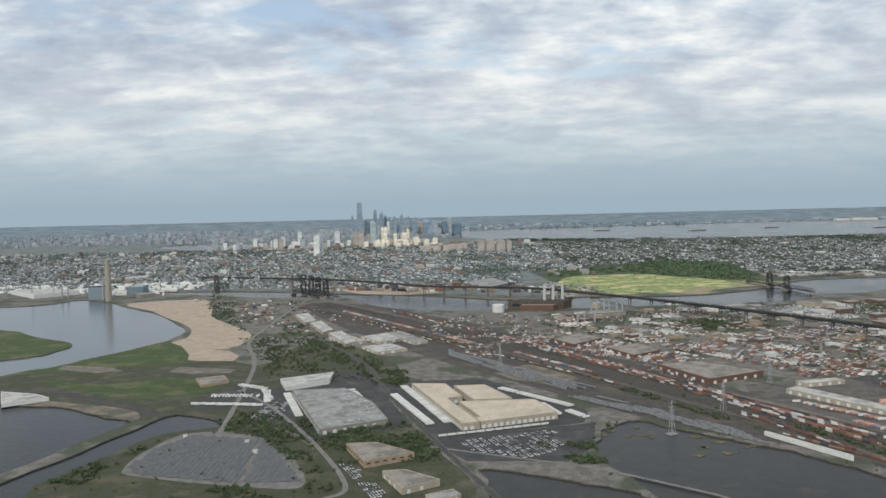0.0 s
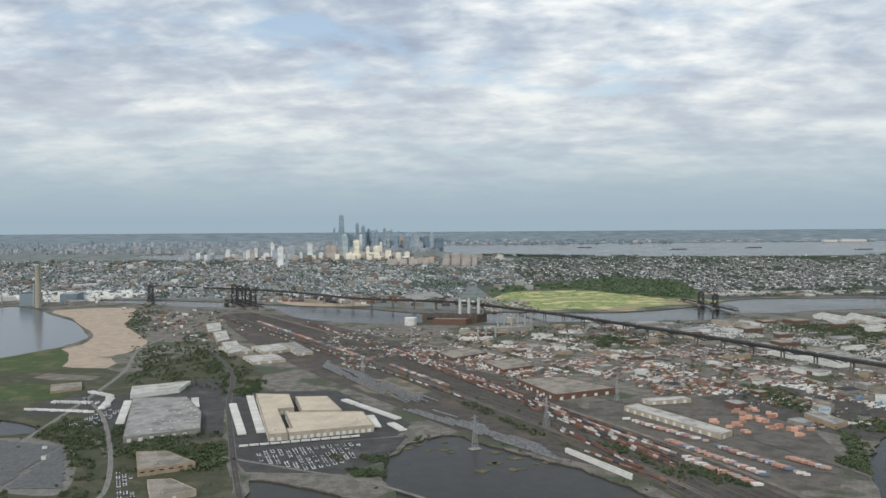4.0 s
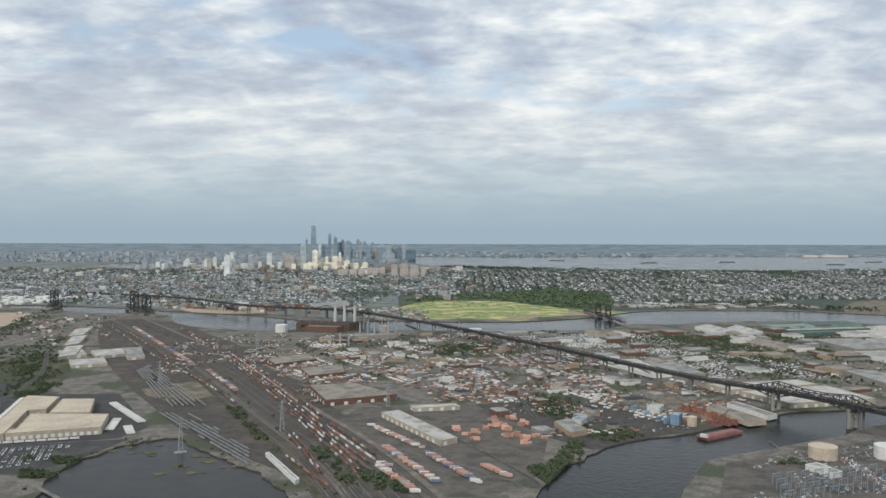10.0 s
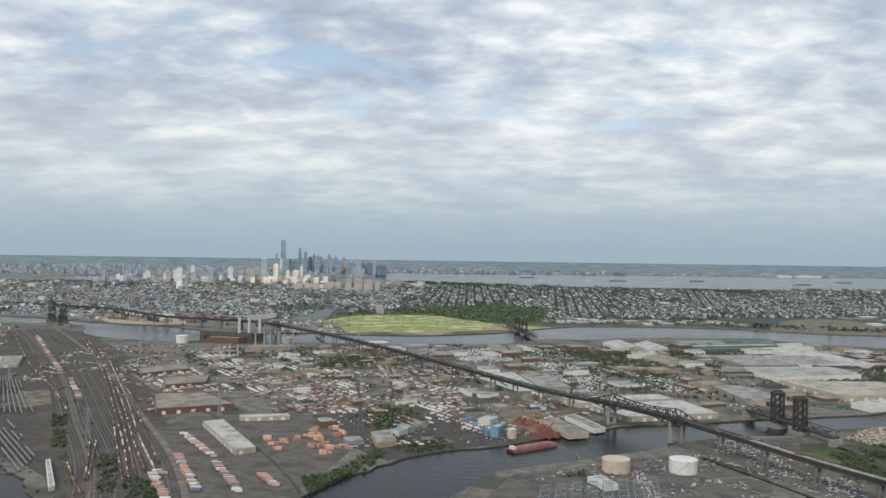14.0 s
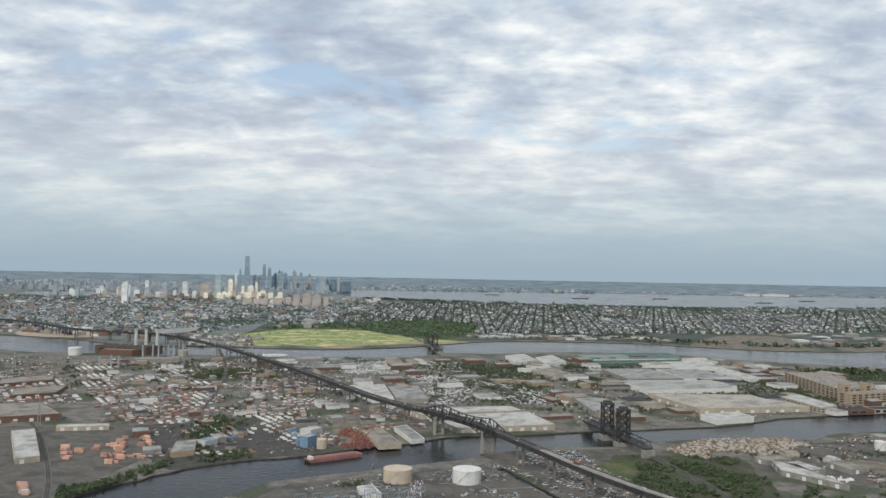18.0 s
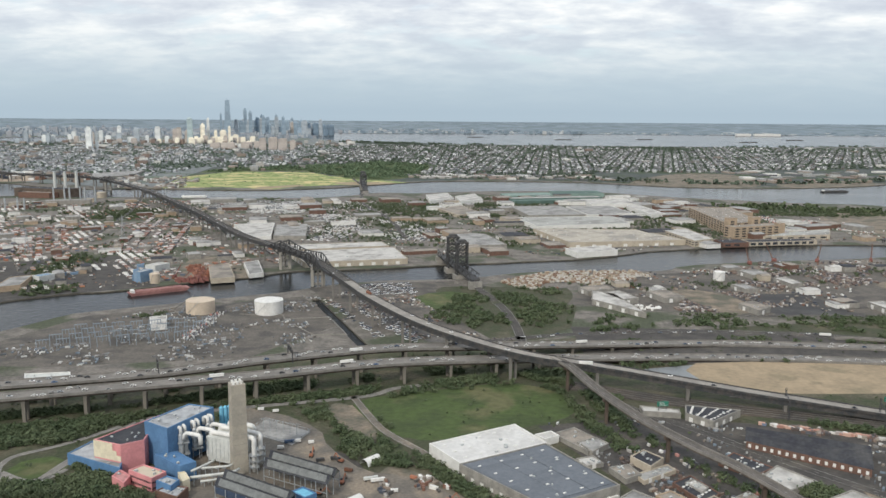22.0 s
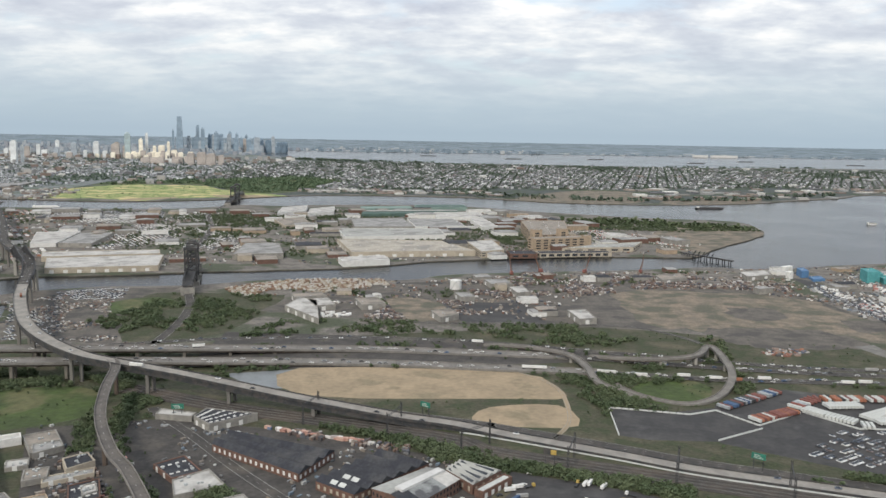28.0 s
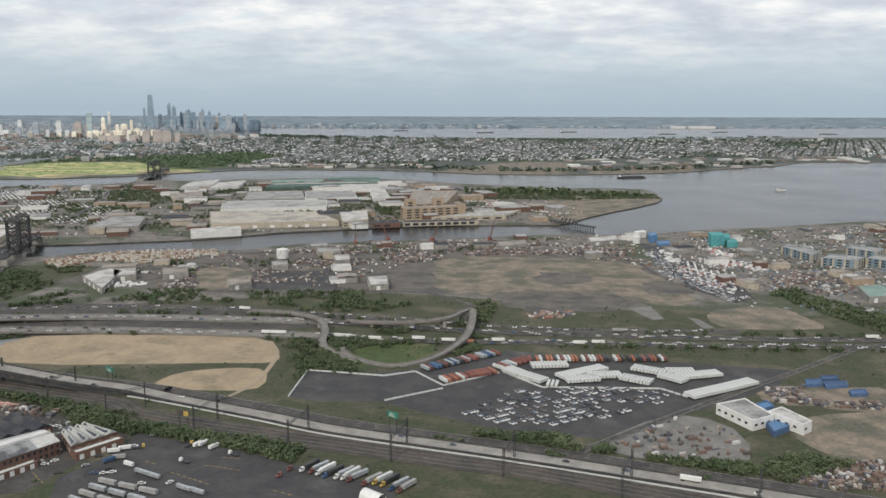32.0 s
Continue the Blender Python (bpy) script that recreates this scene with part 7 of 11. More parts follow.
for i, (x, y) in enumerate(((482.4, 267.9), (483.4, 268.5), (484.3, 269.4), (486.9, 265))):
    silo = thing("silo", x, y, 0, 0, "tall slim pale blue silo behind the filters", "silo", "silos behind the filters")
    g = Bag()
    g.tube(0, 0, 0, 0.55, 0.55, 8.9, 16, cap=False)
    part("shell", g, M["cyan"], silo, smooth=True)
    g = Bag()
    g.tube(0, 0, 8.9, 0.58, 0.2, 0.5, 16)
    part("lid", g, M["cyan"], silo)


def open_hall(corners, legs, h, rise, label, wall="navyclad"):
    """Two lengthwise ridges on open steel legs; near long side from the first corner to the second."""
    A, B2, C, D = (Vector(p) for p in corners)
    root = thing("storage_hall", 0, 0, 0, 0, label, "storage hall")
    FOOT.append(((A.x + C.x) / 2, (A.y + C.y) / 2, (A - C).length / 2, [tuple(p) for p in (A, B2, C, D)]))

    def q(u, v, z):
        p = (A.lerp(B2, u)).lerp(D.lerp(C, u), v)
        return (p.x, p.y, z)
    for i in range(2):
        v0, v1 = i / 2, (i + 1) / 2
        vm = (v0 + v1) / 2
        g = Bag()
        g.add([q(-0.01, v0, h), q(1.01, v0, h), q(1.01, vm, h + rise), q(-0.01, vm, h + rise)], [(0, 1, 2, 3)])
        part("near_slope", g, M["darkroof"], root)
        g = Bag()
        g.add([q(-0.01, vm, h + rise), q(1.01, vm, h + rise), q(1.01, v1, h), q(-0.01, v1, h)], [(0, 1, 2, 3)])
        part("far_slope", g, M["darkroof"], root)
        for u in (0, 1):
            g = Bag()
            g.add([q(u, v0, h), q(u, v1, h), q(u, vm, h + rise - 0.05)], [(0, 1, 2)])
            part("gable", g, M["glazed" if u else wall], root)
        g = Bag()
        a0, a1 = v0 + (vm - v0) * 0.16, v0 + (vm - v0) * 0.84
        g.add([q(0.04, a0, h + rise * 0.16 + 0.05), q(0.97, a0, h + rise * 0.16 + 0.05), q(0.97, a1, h + rise * 0.84 + 0.05), q(0.04, a1, h + rise * 0.84 + 0.05)], [(0, 1, 2, 3)])
        part("roof_light", g, M["glazed"], root)
        for k in range(11):
            a = 0.05 + 0.09 * k
            beam("ridge_vent", root, q(a, vm - 0.01, h + rise), q(a + 0.05, vm - 0.01, h + rise), 0.25, "steel")
    for (u0, v0), (u1, v1) in (((0, 0), (1, 0)), ((0, 1), (1, 1)), ((0, 0), (0, 1))):
        g = Bag()
        g.add([q(u0, v0, legs), q(u1, v1, legs), q(u1, v1, h), q(u0, v0, h)], [(0, 1, 2, 3)])
        part("side_cladding", g, M[wall], root)
    for k in range(7):
        for v in (0, 0.5, 1):
            beam("leg", root, q(k / 6, v, 0), q(k / 6, v, h), 0.2, "galv")
    for v in (0, 1):
        beam("rail", root, q(0, v, legs * 0.5), q(1, v, legs * 0.5), 0.14, "galv")


open_hall([(492.3, 228.2), (510.5, 217.4), (512.5, 225), (493.6, 236.3)], 2.2, 4.0, 1.7, "dark clad storage hall with glazed ridges")
open_hall([(501.7, 238.5), (519.2, 229.4), (521.2, 236.9), (502.2, 247.6)], 4.1, 4.4, 1.7, "open storage hall with glazed ridges on legs", "darkroof")
slab_house("blue_shed", [(510.7, 228.8), (514.5, 225.6), (517, 228.1), (513.1, 231.5)], 2.8, "blue metal shed between the storage halls", "bluewall", "cyan", 0, 96)
slab_house("blue_shed", [(515.6, 217.4), (521.1, 215.9), (522, 221.1), (516.6, 222.2)], 2.4, "blue metal shed with a flat roof", "bluewall", "bluewall", 0, 98)
slab_house("yard_office", [(518.1, 210.2), (524.5, 209.2), (524, 211.6), (518.2, 211.9)], 1.6, "long cream yard cabin by the street", "creamwall", "tanroof", 1, 99)
# fenced switch pad behind the plant
pad = thing("switch_pad", 0, 0, 0, 0, "fenced grey pad with steel switch frames", "switchgear")
g = Bag()
g.prism(loop_ccw([(489, 271), (491.8, 281.5), (507.4, 272.4), (503.8, 262.5)]), 0.0, 0.25)
part("slab", g, M["greyroof"], pad)
for a, b2 in (((489, 271), (491.8, 281.5)), ((491.8, 281.5), (507.4, 272.4)), ((507.4, 272.4), (503.8, 262.5)), ((503.8, 262.5), (489, 271))):
    for p, ang in row_of(a, b2, 2.0):
        beam("fence_post", pad, (p.x, p.y, 0), (p.x, p.y, 1.0), 0.1, "galv")
    beam("fence_rail", pad, (*a, 0.9), (*b2, 0.9), 0.08, "galv")
for zx in range(6):
    p = Vector((493.2, 273.2)).lerp(Vector((503.9, 269.4)), zx / 5)
    beam("frame_post", pad, (p.x, p.y, 0.2), (p.x, p.y, 4.0), 0.15, "galv")
    beam("frame_arm", pad, (p.x - 1, p.y, 3.6), (p.x + 1, p.y, 3.6), 0.12, "galv")


def digger(x, y, a, mat="orange"):
    t = thing("excavator", x, y, 0, a, mat + " tracked excavator in the dirt yard", "excavator", "yard machines")
    g = Bag()
    g.box(0, -0.38, 0, 1.5, 0.3, 0.4)
    g.box(0, 0.38, 0, 1.5, 0.3, 0.4)
    part("track", g, M["rubber"], t)
    g = Bag()
    g.box(-0.15, 0, 0.42, 1.3, 0.95, 0.5, shrink=0.92)
    part("body", g, M[mat], t)
    g = Bag()
    g.box(0.3, 0.25, 0.9, 0.5, 0.4, 0.5)
    part("cab", g, M["glass"], t)
    beam("boom", t, (0.5, -0.1, 0.8), (1.8, -0.1, 2.2), 0.22, mat)
    beam("arm", t, (1.8, -0.1, 2.2), (2.6, -0.1, 0.8), 0.18, mat)
    g = Bag()
    g.box(2.6, -0.1, 0.3, 0.4, 0.5, 0.5)
    part("bucket", g, M["steel"], t)


for i, (x, y) in enumerate(((516.8, 232.9), (521.5, 239), (519.3, 252), (538, 228.5), (540.1, 220), (548.9, 230.4), (510.7, 255.3))):
    digger(x, y, i * 1.3)
g = Bag()
for k in range(10):
    a0, a1 = math.pi * k / 10, math.pi * (k + 1) / 10
    g.add([(1.6 * math.cos(a0), -2.6, 1.7 * math.sin(a0)), (1.6 * math.cos(a1), -2.6, 1.7 * math.sin(a1)), (1.6 * math.cos(a1), 2.6, 1.7 * math.sin(a1)), (1.6 * math.cos(a0), 2.6, 1.7 * math.sin(a0))], [(0, 1, 2, 3)])
tent_skin = g.mesh("fabric_roof", M["white"])
g = Bag()
g.add([(1.6 * math.cos(math.pi * k / 10), 2.5, 1.7 * math.sin(math.pi * k / 10)) for k in range(11)], [tuple(range(11))])
tent_end = g.mesh("end_wall", M["creamwall"])
for x, y, a in ((525.5, 228.5, -0.75), (776, 223, 0.9), (527.5, 252, -0.7)):
    tent = thing("storage_tent", x, y, 0, a, "white arched fabric storage tent", "tent")
    part("fabric_roof", tent_skin, None, tent)
    part("end_wall", tent_end, None, tent)


# ---- the far city ----
def tower(x, y, w, d, h, mat, label, category="tower", top="step", turn=0.0, name="tower_block"):
    root = thing(name, x, y, 0, turn, label, category)
    g = Bag()
    if top == "taper":
        g.box(0, 0, 0, w, d, h * 0.12)
        g.box(0, 0, h * 0.12, w, d, h * 0.88, shrink=0.62)
    else:
        g.box(0, 0, 0, w, d, h * 0.93)
    part("shaft", g, M[mat], root)
    g = Bag()
    if top == "taper":
        g.tube(0, 0, h, 0.35, 0.05, h * 0.14, 6)
        part("spire", g, M["t_blue"], root)
    elif top == "point":
        g.box(0, 0, h * 0.93, w, d, h * 0.11, shrink=0.1)
        part("crown", g, M[mat], root)
    elif top == "round":
        g.tube(0, 0, h * 0.93, w * 0.5, w * 0.25, h * 0.07, 14)
        part("crown", g, M[mat], root)
    else:
        g.box(w * 0.05, 0, h * 0.93, w * 0.72, d * 0.72, h * 0.07)
        part("crown", g, M[mat], root)
    if h > 60:
        for k in (0.5,):
            g = Bag()
            g.box(0, 0, h * k, w * 1.015, d * 1.015, 0.5) if top != "taper" else g.box(0, 0, h * 0.1, w * 1.02, d * 1.02, 0.5)
            part("ledge", g, M[mat], root)
    return root


FAR_CITY = [  # sideways place and height of roof at the far shore, width, paint, shape
    ((-313.2, 127.0), 17.0, "t_blue", "taper"), ((-258.1, 98.2), 8, "t_blue", "step"), ((-232.5, 87.9), 9, "t_blue", "point"), ((-218.8, 66.8), 6, "t_dark", "step"),
    ((-197.5, 62.8), 7, "t_grey", "point"), ((-182.8, 73.6), 7, "t_blue", "point"), ((-142.3, 67.7), 10, "t_grey", "step"), ((-110.4, 55.3), 11, "t_blue", "step"),
    ((-87, 49.2), 9, "t_pink", "step"), ((-67.9, 51.6), 12, "t_blue", "point"), ((-31.9, 56.2), 15, "t_grey", "step"), ((2.1, 46), 15, "t_dark", "step"),
    ((25.3, 61), 8, "t_grey", "point"), ((46.9, 23.2), 12, "t_dark", "step"), ((-293.2, 57.5), 9, "t_grey", "step"), ((-342.5, 80.3), 5, "t_blue", "point"),
    ((-129.2, 29.7), 14, "t_dark", "step"), ((-167.6, 42), 9, "t_blue", "round"), ((-48.6, 30.6), 14, "t_blue", "step"), ((-271.8, 49.3), 8, "t_blue", "step"),
    ((-244.1, 41.1), 9, "t_grey", "step"), ((-203.6, 37.3), 9, "t_blue", "step"), ((-154.7, 33.7), 8, "t_grey", "step"), ((-16.7, 26.8), 12, "t_grey", "step"),
]
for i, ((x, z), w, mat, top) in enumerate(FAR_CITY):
    tower(x, 3080 + (i * 37) % 60, w * 1.45, w * 1.3, z, mat, "office tower of the far island city, blue-grey from painted haze", "skyscraper", top, 0.25)
NEAR_CITY = [
    ((-198.4, 71.9), 11, "t_teal", "round"), ((-174.1, 53), 7, "t_gold", "point"), ((-164.4, 54.7), 7, "t_gold", "point"),
    ((-138.5, 35.8), 6.5, "t_gold", "step"), ((-111.2, 37.7), 13, "t_gold", "step"), ((-101.7, 47.4), 5.5, "t_gold", "point"), ((-79, 25.3), 12, "t_gold", "step"),
    ((-59.6, 19.1), 9, "t_pink", "step"), ((-157.4, 70.8), 5.5, "t_white", "step"), ((-233.5, 44.3), 11, "t_pink", "step"), ((-252.8, 39.3), 11, "t_pink", "step"),
    ((-212.5, 36.5), 10, "t_pink", "step"), ((-306, 45.1), 11, "t_white", "step"), ((-328.3, 20.8), 7, "t_white", "step"), ((-349.5, 41.4), 11, "t_grey", "point"),
    ((-375.1, 15.4), 17, "t_white", "step"), ((-289.5, 11.6), 8, "t_gold", "step"), ((-412.6, 47.1), 8, "t_white", "round"), ((-456.1, 33.8), 8, "t_white", "step"),
    ((-473.8, 28.7), 9, "t_white", "step"), ((-490, 23.7), 6, "t_white", "step"), ((-185, 20.8), 8, "t_gold", "step"), ((-125.5, 18.3), 10, "t_gold", "step"),
    ((-268.7, 19.9), 9, "t_white", "step"), ((-149.6, 18.1), 8, "t_gold", "step"), ((-91.7, 10.7), 12, "t_gold", "step"), ((-430, 11.6), 9, "t_white", "step"),
    ((-32.3, 6.6), 12, "t_white", "step"), ((-13, 5.3), 12, "t_gold", "step"),
]
for i, ((x, z), w, mat, top) in enumerate(NEAR_CITY):
    lab = {"t_gold": "tower block in the near city, sunlight painted as cream", "t_white": "pale concrete tower block in the near city", "t_pink": "beige brick tower block in the near city", "t_teal": "pale teal glass office tower", "t_grey": "grey office tower with a sloped crown"}[mat]
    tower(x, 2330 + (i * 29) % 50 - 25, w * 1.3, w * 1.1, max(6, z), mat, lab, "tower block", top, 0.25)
for (x, z), w, y in (((-295.3, 52.6), 13, 1900), ((-284.7, 42.2), 6, 1915), ((88.6, 29.6), 15, 1950), ((110.7, 31.2), 20, 1960), ((135.4, 28.9), 20, 1950), ((-534.9, 2.7), 16, 1900), ((156.3, 25.2), 12, 1960)):
    tower(x, y, w, w * 0.7, max(5, z), "t_white" if x < -150 else "t_pink", "slab apartment tower on the ridge", "apartment tower", "step", 0.1)

fr = random.Random(5)
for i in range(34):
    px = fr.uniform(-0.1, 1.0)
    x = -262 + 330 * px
    tower(x, 3100 + fr.uniform(0, 160), fr.uniform(9, 17), fr.uniform(8, 14), 38 + 44 * math.exp(-((px - 0.25) * 2.6) ** 2) * fr.uniform(0.5, 1.0), fr.choice(("t_blue", "t_grey", "t_blue", "t_dark")), "office tower of the far island city, blue-grey from painted haze", "skyscraper", fr.choice(("step", "point", "step")), 0.25)
for i in range(26):
    x = fr.uniform(-215, -20)
    tower(x, 2290 + fr.uniform(-60, 10), fr.uniform(9, 17), fr.uniform(8, 13), fr.uniform(10, 24), fr.choice(("t_gold", "t_gold", "t_gold", "t_pink")), "cream block in the near city, coloured as if sunlit", "tower block", "step", 0.25)
for i in range(22):
    x = fr.uniform(-640, -220)
    tower(x, 2300 + fr.uniform(-80, 60), fr.uniform(9, 15), fr.uniform(8, 13), fr.uniform(12, 34), fr.choice(("t_white", "t_white", "t_grey", "t_pink")), "pale concrete tower block in the near city", "tower block", "step", 0.25)
for i in range(10):
    tower(fr.uniform(-60, 60), 2000 + fr.uniform(-30, 60), fr.uniform(12, 20), 10, fr.uniform(12, 19), fr.choice(("t_pink", "t_pink", "t_white")), "beige brick slab block on the ridge", "apartment tower", "step", 0.1)


def scatter_blocks(bag, n, x0, x1, y0, y1, h0, h1, w0, w1, seed, k=1):
    r = random.Random(seed)
    for _ in range(n):
        x, y = r.uniform(x0, x1), r.uniform(y0, y1)
        if on_water(x, y):
            continue
        bag.box(x, y, 0, r.uniform(w0, w1), r.uniform(w0, w1), r.uniform(h0, h1) * r.uniform(0.5, 1.0), r.uniform(0, 0.5))


# Block colours are greyed and blued to carry the haze.
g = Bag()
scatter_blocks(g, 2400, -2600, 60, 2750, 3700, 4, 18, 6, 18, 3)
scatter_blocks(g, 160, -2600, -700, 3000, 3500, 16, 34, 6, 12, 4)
solo("far_city_blocks", g, palette("haze-greyed city facades", [(0.26, 0.30, 0.34), (0.33, 0.36, 0.39), (0.22, 0.26, 0.30), (0.40, 0.42, 0.44), (0.30, 0.31, 0.33)], size=8), "dense blocks of the far island city, greyed for haze", "city blocks", "stuff")
# Shed colours on this shore are paled and blued for haze.
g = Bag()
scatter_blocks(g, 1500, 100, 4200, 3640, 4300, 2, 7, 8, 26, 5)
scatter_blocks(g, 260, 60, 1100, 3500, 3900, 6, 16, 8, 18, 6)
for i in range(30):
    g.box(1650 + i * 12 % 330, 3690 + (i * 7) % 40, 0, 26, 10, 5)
solo("far_shore_blocks", g, palette("haze-paled far sheds", [(0.22, 0.27, 0.31), (0.30, 0.33, 0.36), (0.46, 0.47, 0.47), (0.20, 0.25, 0.28), (0.17, 0.22, 0.26)], size=8), "sheds and blocks on the far bay shore, paled for haze", "city blocks", "stuff")
for x, y, w in ((1850, 3600, 110), (1745, 3590, 60)):
    hall([(x - w / 2, y - 12), (x + w / 2, y - 12), (x + w / 2, y + 12), (x - w / 2, y + 12)], 9, "bright white terminal shed on the far bay shore", "white", "whiteroof", "terminal_shed", 3, category="terminal", seed=int(x))


# ---- houses of the towns ----
def house_rows(poly, holes, angle, seed, row, lot, keep=0.72, within=None, loose=0.3):
    """Streets with a row of houses on either side and tree-filled gardens between them."""
    walls, trees = Bag(), []
    r = random.Random(seed)
    c, s = math.cos(angle), math.sin(angle)
    xs, ys = [p[0] for p in poly], [p[1] for p in poly]
    cx, cy = sum(xs) / len(xs), sum(ys) / len(ys)
    span = max(max(xs) - min(xs), max(ys) - min(ys))
    for i in range(int(-span / row), int(span / row)):
        for j in range(int(-span / lot), int(span / lot)):
            if j % 24 == 0:
                continue
            block = (i * 7919 + (j // 24) * 104729) % 97 / 97.0
            for side in (-1, 1):
                u, v = i * row + side * row * 0.21 + r.uniform(-loose, loose), j * lot + r.uniform(-0.3, 0.3) * lot
                x, y = cx + u * c - v * s, cy + u * s + v * c
                if not inside(x, y, poly) or (within and not within(x, y)) or any(inside(x, y, h) for h in holes) or not clear(x, y):
                    continue
                q = noise.noise((x * 0.006, y * 0.006, seed))
                if r.random() < 0.34 + 0.3 * q:
                    e = side * row * r.uniform(0.12, 0.28)
                    trees.append((x + c * e, y + s * e))
                if r.random() > keep - 0.8 * max(0.0, q - 0.05) - 0.42 * block * block - 0.0006 * max(0.0, y - 1750):
                    if r.random() < 0.5:
                        trees.append((x, y))
                    continue
                if r.random() < 0.025:
                    walls.box(x, y, 0, row * 0.34, r.uniform(6, 12), r.uniform(2.5, 4.5), angle)
                else:
                    walls.gable(x, y, 0, r.uniform(0.62, 0.8) * lot, r.uniform(3.2, 4.4), r.uniform(1.9, 2.9), r.uniform(0.6, 1.1), angle + math.pi / 2, 0, 1)
    return walls, trees


TOWN_EAST = [(490, 1270), (563, 1262), (715, 1275), (770, 1345), (960, 1372), (1100, 1440), (1300, 1500), (2300, 1560), (2500, 2300), (1337, 2340), (551, 2360), (300, 2300), (240, 1800), (240, 1460), (330, 1510), (420, 1580), (505, 1490)]
TOWN_WEST = [(-1400, 1230), (-402, 1230), (-100, 1160), (120, 1190), (150, 1350), (238, 1430), (238, 1800), (296, 2300), (150, 2280), (-500, 2280), (-1400, 2300)]
MEADOW = [(110, 1190), (130, 1380), (300, 1420), (500, 1280), (500, 1160), (400, 1060), (240, 1030), (120, 1080)]
FOREST = [(165, 1262), (168, 1330), (230, 1400), (330, 1480), (420, 1555), (500, 1478), (478, 1240), (440, 1180), (386, 1204), (325, 1290), (300, 1330), (210, 1312)]
# the street grids of the eastern town turn as the shore bends
BENDS = [(520, 0.04), (760, 0.18), (1040, 0.34)]
for k, (turn, lab) in enumerate(((0.01, "rows of small gabled houses beside the wood"), (0.11, "rows of small gabled houses along tree-lined streets"), (0.24, "rows of small gabled houses on slanting streets"), (0.44, "rows of small gabled houses along the bay shore"))):
    def in_band(x, y, k=k):
        return sum(x > x0 + g * (y - 1300) for x0, g in BENDS) == k
    got, spots = house_rows(TOWN_EAST, [MEADOW, FOREST], -turn, 11 + k, 18.0, 4.2, 0.6, in_band, 1.5)
    solo("town_houses", got, [M["houses"], M["roofs"]], lab, "houses", "stuff")
    trees_e = spots if k == 0 else trees_e + spots
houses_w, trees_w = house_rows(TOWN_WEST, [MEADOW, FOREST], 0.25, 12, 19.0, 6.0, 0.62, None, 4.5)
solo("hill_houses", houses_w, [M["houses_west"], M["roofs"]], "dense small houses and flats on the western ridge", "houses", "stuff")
g = Bag()
scatter_blocks(g, 420, -1300, 300, 1300, 2280, 3, 10, 6, 17, 21)
scatter_blocks(g, 120, -600, 250, 2200, 2420, 6, 15, 7, 15, 22)
scatter_blocks(g, 70, 470, 760, 1196, 1255, 2, 3.4, 8, 20, 25)
scatter_blocks(g, 110, 960, 1500, 1180, 1420, 2, 4, 8, 22, 26)
scatter_blocks(g, 60, 1300, 2200, 1400, 1520, 2, 4, 8, 22, 27)
scatter_blocks(g, 70, 700, 2300, 1500, 2300, 3, 7, 8, 18, 24)
solo("town_blocks", g, M["sheds"], "larger flats, schools and shops among the houses", "town blocks", "stuff")


# ---- trees ----
def crown_quads(r, height, spread, lobes, quads, size):
    """Leaf clumps as loose tilted quads round a few lobes."""
    vs, fs = [], []
    for _ in range(lobes):
        a, rad = r.uniform(0, 6.283), spread * r.uniform(0.1, 0.62)
        c = Vector((rad * 1.25 * math.cos(a), rad * 1.25 * math.sin(a), height * r.uniform(0.3, 0.84)))
        lr = spread * r.uniform(0.22, 0.5)
        for _ in range(quads):
            d = Vector((r.gauss(0, 1), r.gauss(0, 1), r.gauss(0.2, 0.8)))
            p = c + d * lr * 0.55
            d = (d.normalized() * 0.5 + Vector((r.gauss(0, 0.6), r.gauss(0, 0.6), r.gauss(0.7, 0.5)))).normalized()
            u = d.cross(Vector((r.gauss(0, 1), r.gauss(0, 1), r.gauss(0, 1)))).normalized()
            w = d.cross(u).normalized()
            e = size * r.uniform(0.7, 1.3)
            k = len(vs)
            vs += [tuple(p + u * e), tuple(p + w * e * 0.9), tuple(p - u * e), tuple(p - w * e * 0.9)]
            fs.append((k, k + 1, k + 2, k + 3))
    return vs, fs


tr = random.Random(31)
TREES = []
for i in range(6):
    h, s = tr.uniform(2.8, 3.8), tr.uniform(1.2, 1.7)
    vs, fs = crown_quads(tr, h, s, 14, 34, 0.15)
    g = Bag()
    g.add(vs, fs)
    crown = g.mesh("crown", M["leaf" if i % 2 else "leaf2"])
    g = Bag()
    g.tube(0, 0, 0, 0.16, 0.08, h * 0.55, 7)
    for k in range(4):
        a = k * 1.57 + tr.uniform(0, 1)
        g.bar((0, 0, h * 0.35), (math.cos(a) * s * 0.5, math.sin(a) * s * 0.5, h * 0.62), 0.08)
    TREES.append((crown, g.mesh("trunk", M["bark"])))
SMALL = [crown_quads(tr, tr.uniform(1.9, 3.2), tr.uniform(1.3, 2.0), 9, 11, 0.27) for _ in range(7)]
MIDDLING = [crown_quads(tr, tr.uniform(1.9, 3.2), tr.uniform(1.3, 2.0), 7, 6, 0.42) for _ in range(7)]
TINY = [crown_quads(tr, tr.uniform(2.2, 3.2), tr.uniform(1.2, 1.8), 3, 3, 0.85) for _ in range(7)]


def one_tree(x, y, k, i):
    t = thing("tree", x, y, 0, rng.uniform(0, 6.28), "leafy broad green tree", "tree", "trees")
    t.scale = (k, k, k * rng.uniform(0.9, 1.15))
    c, tk = TREES[i % 6]
    part("crown", c, None, t)
    part("trunk", tk, None, t)


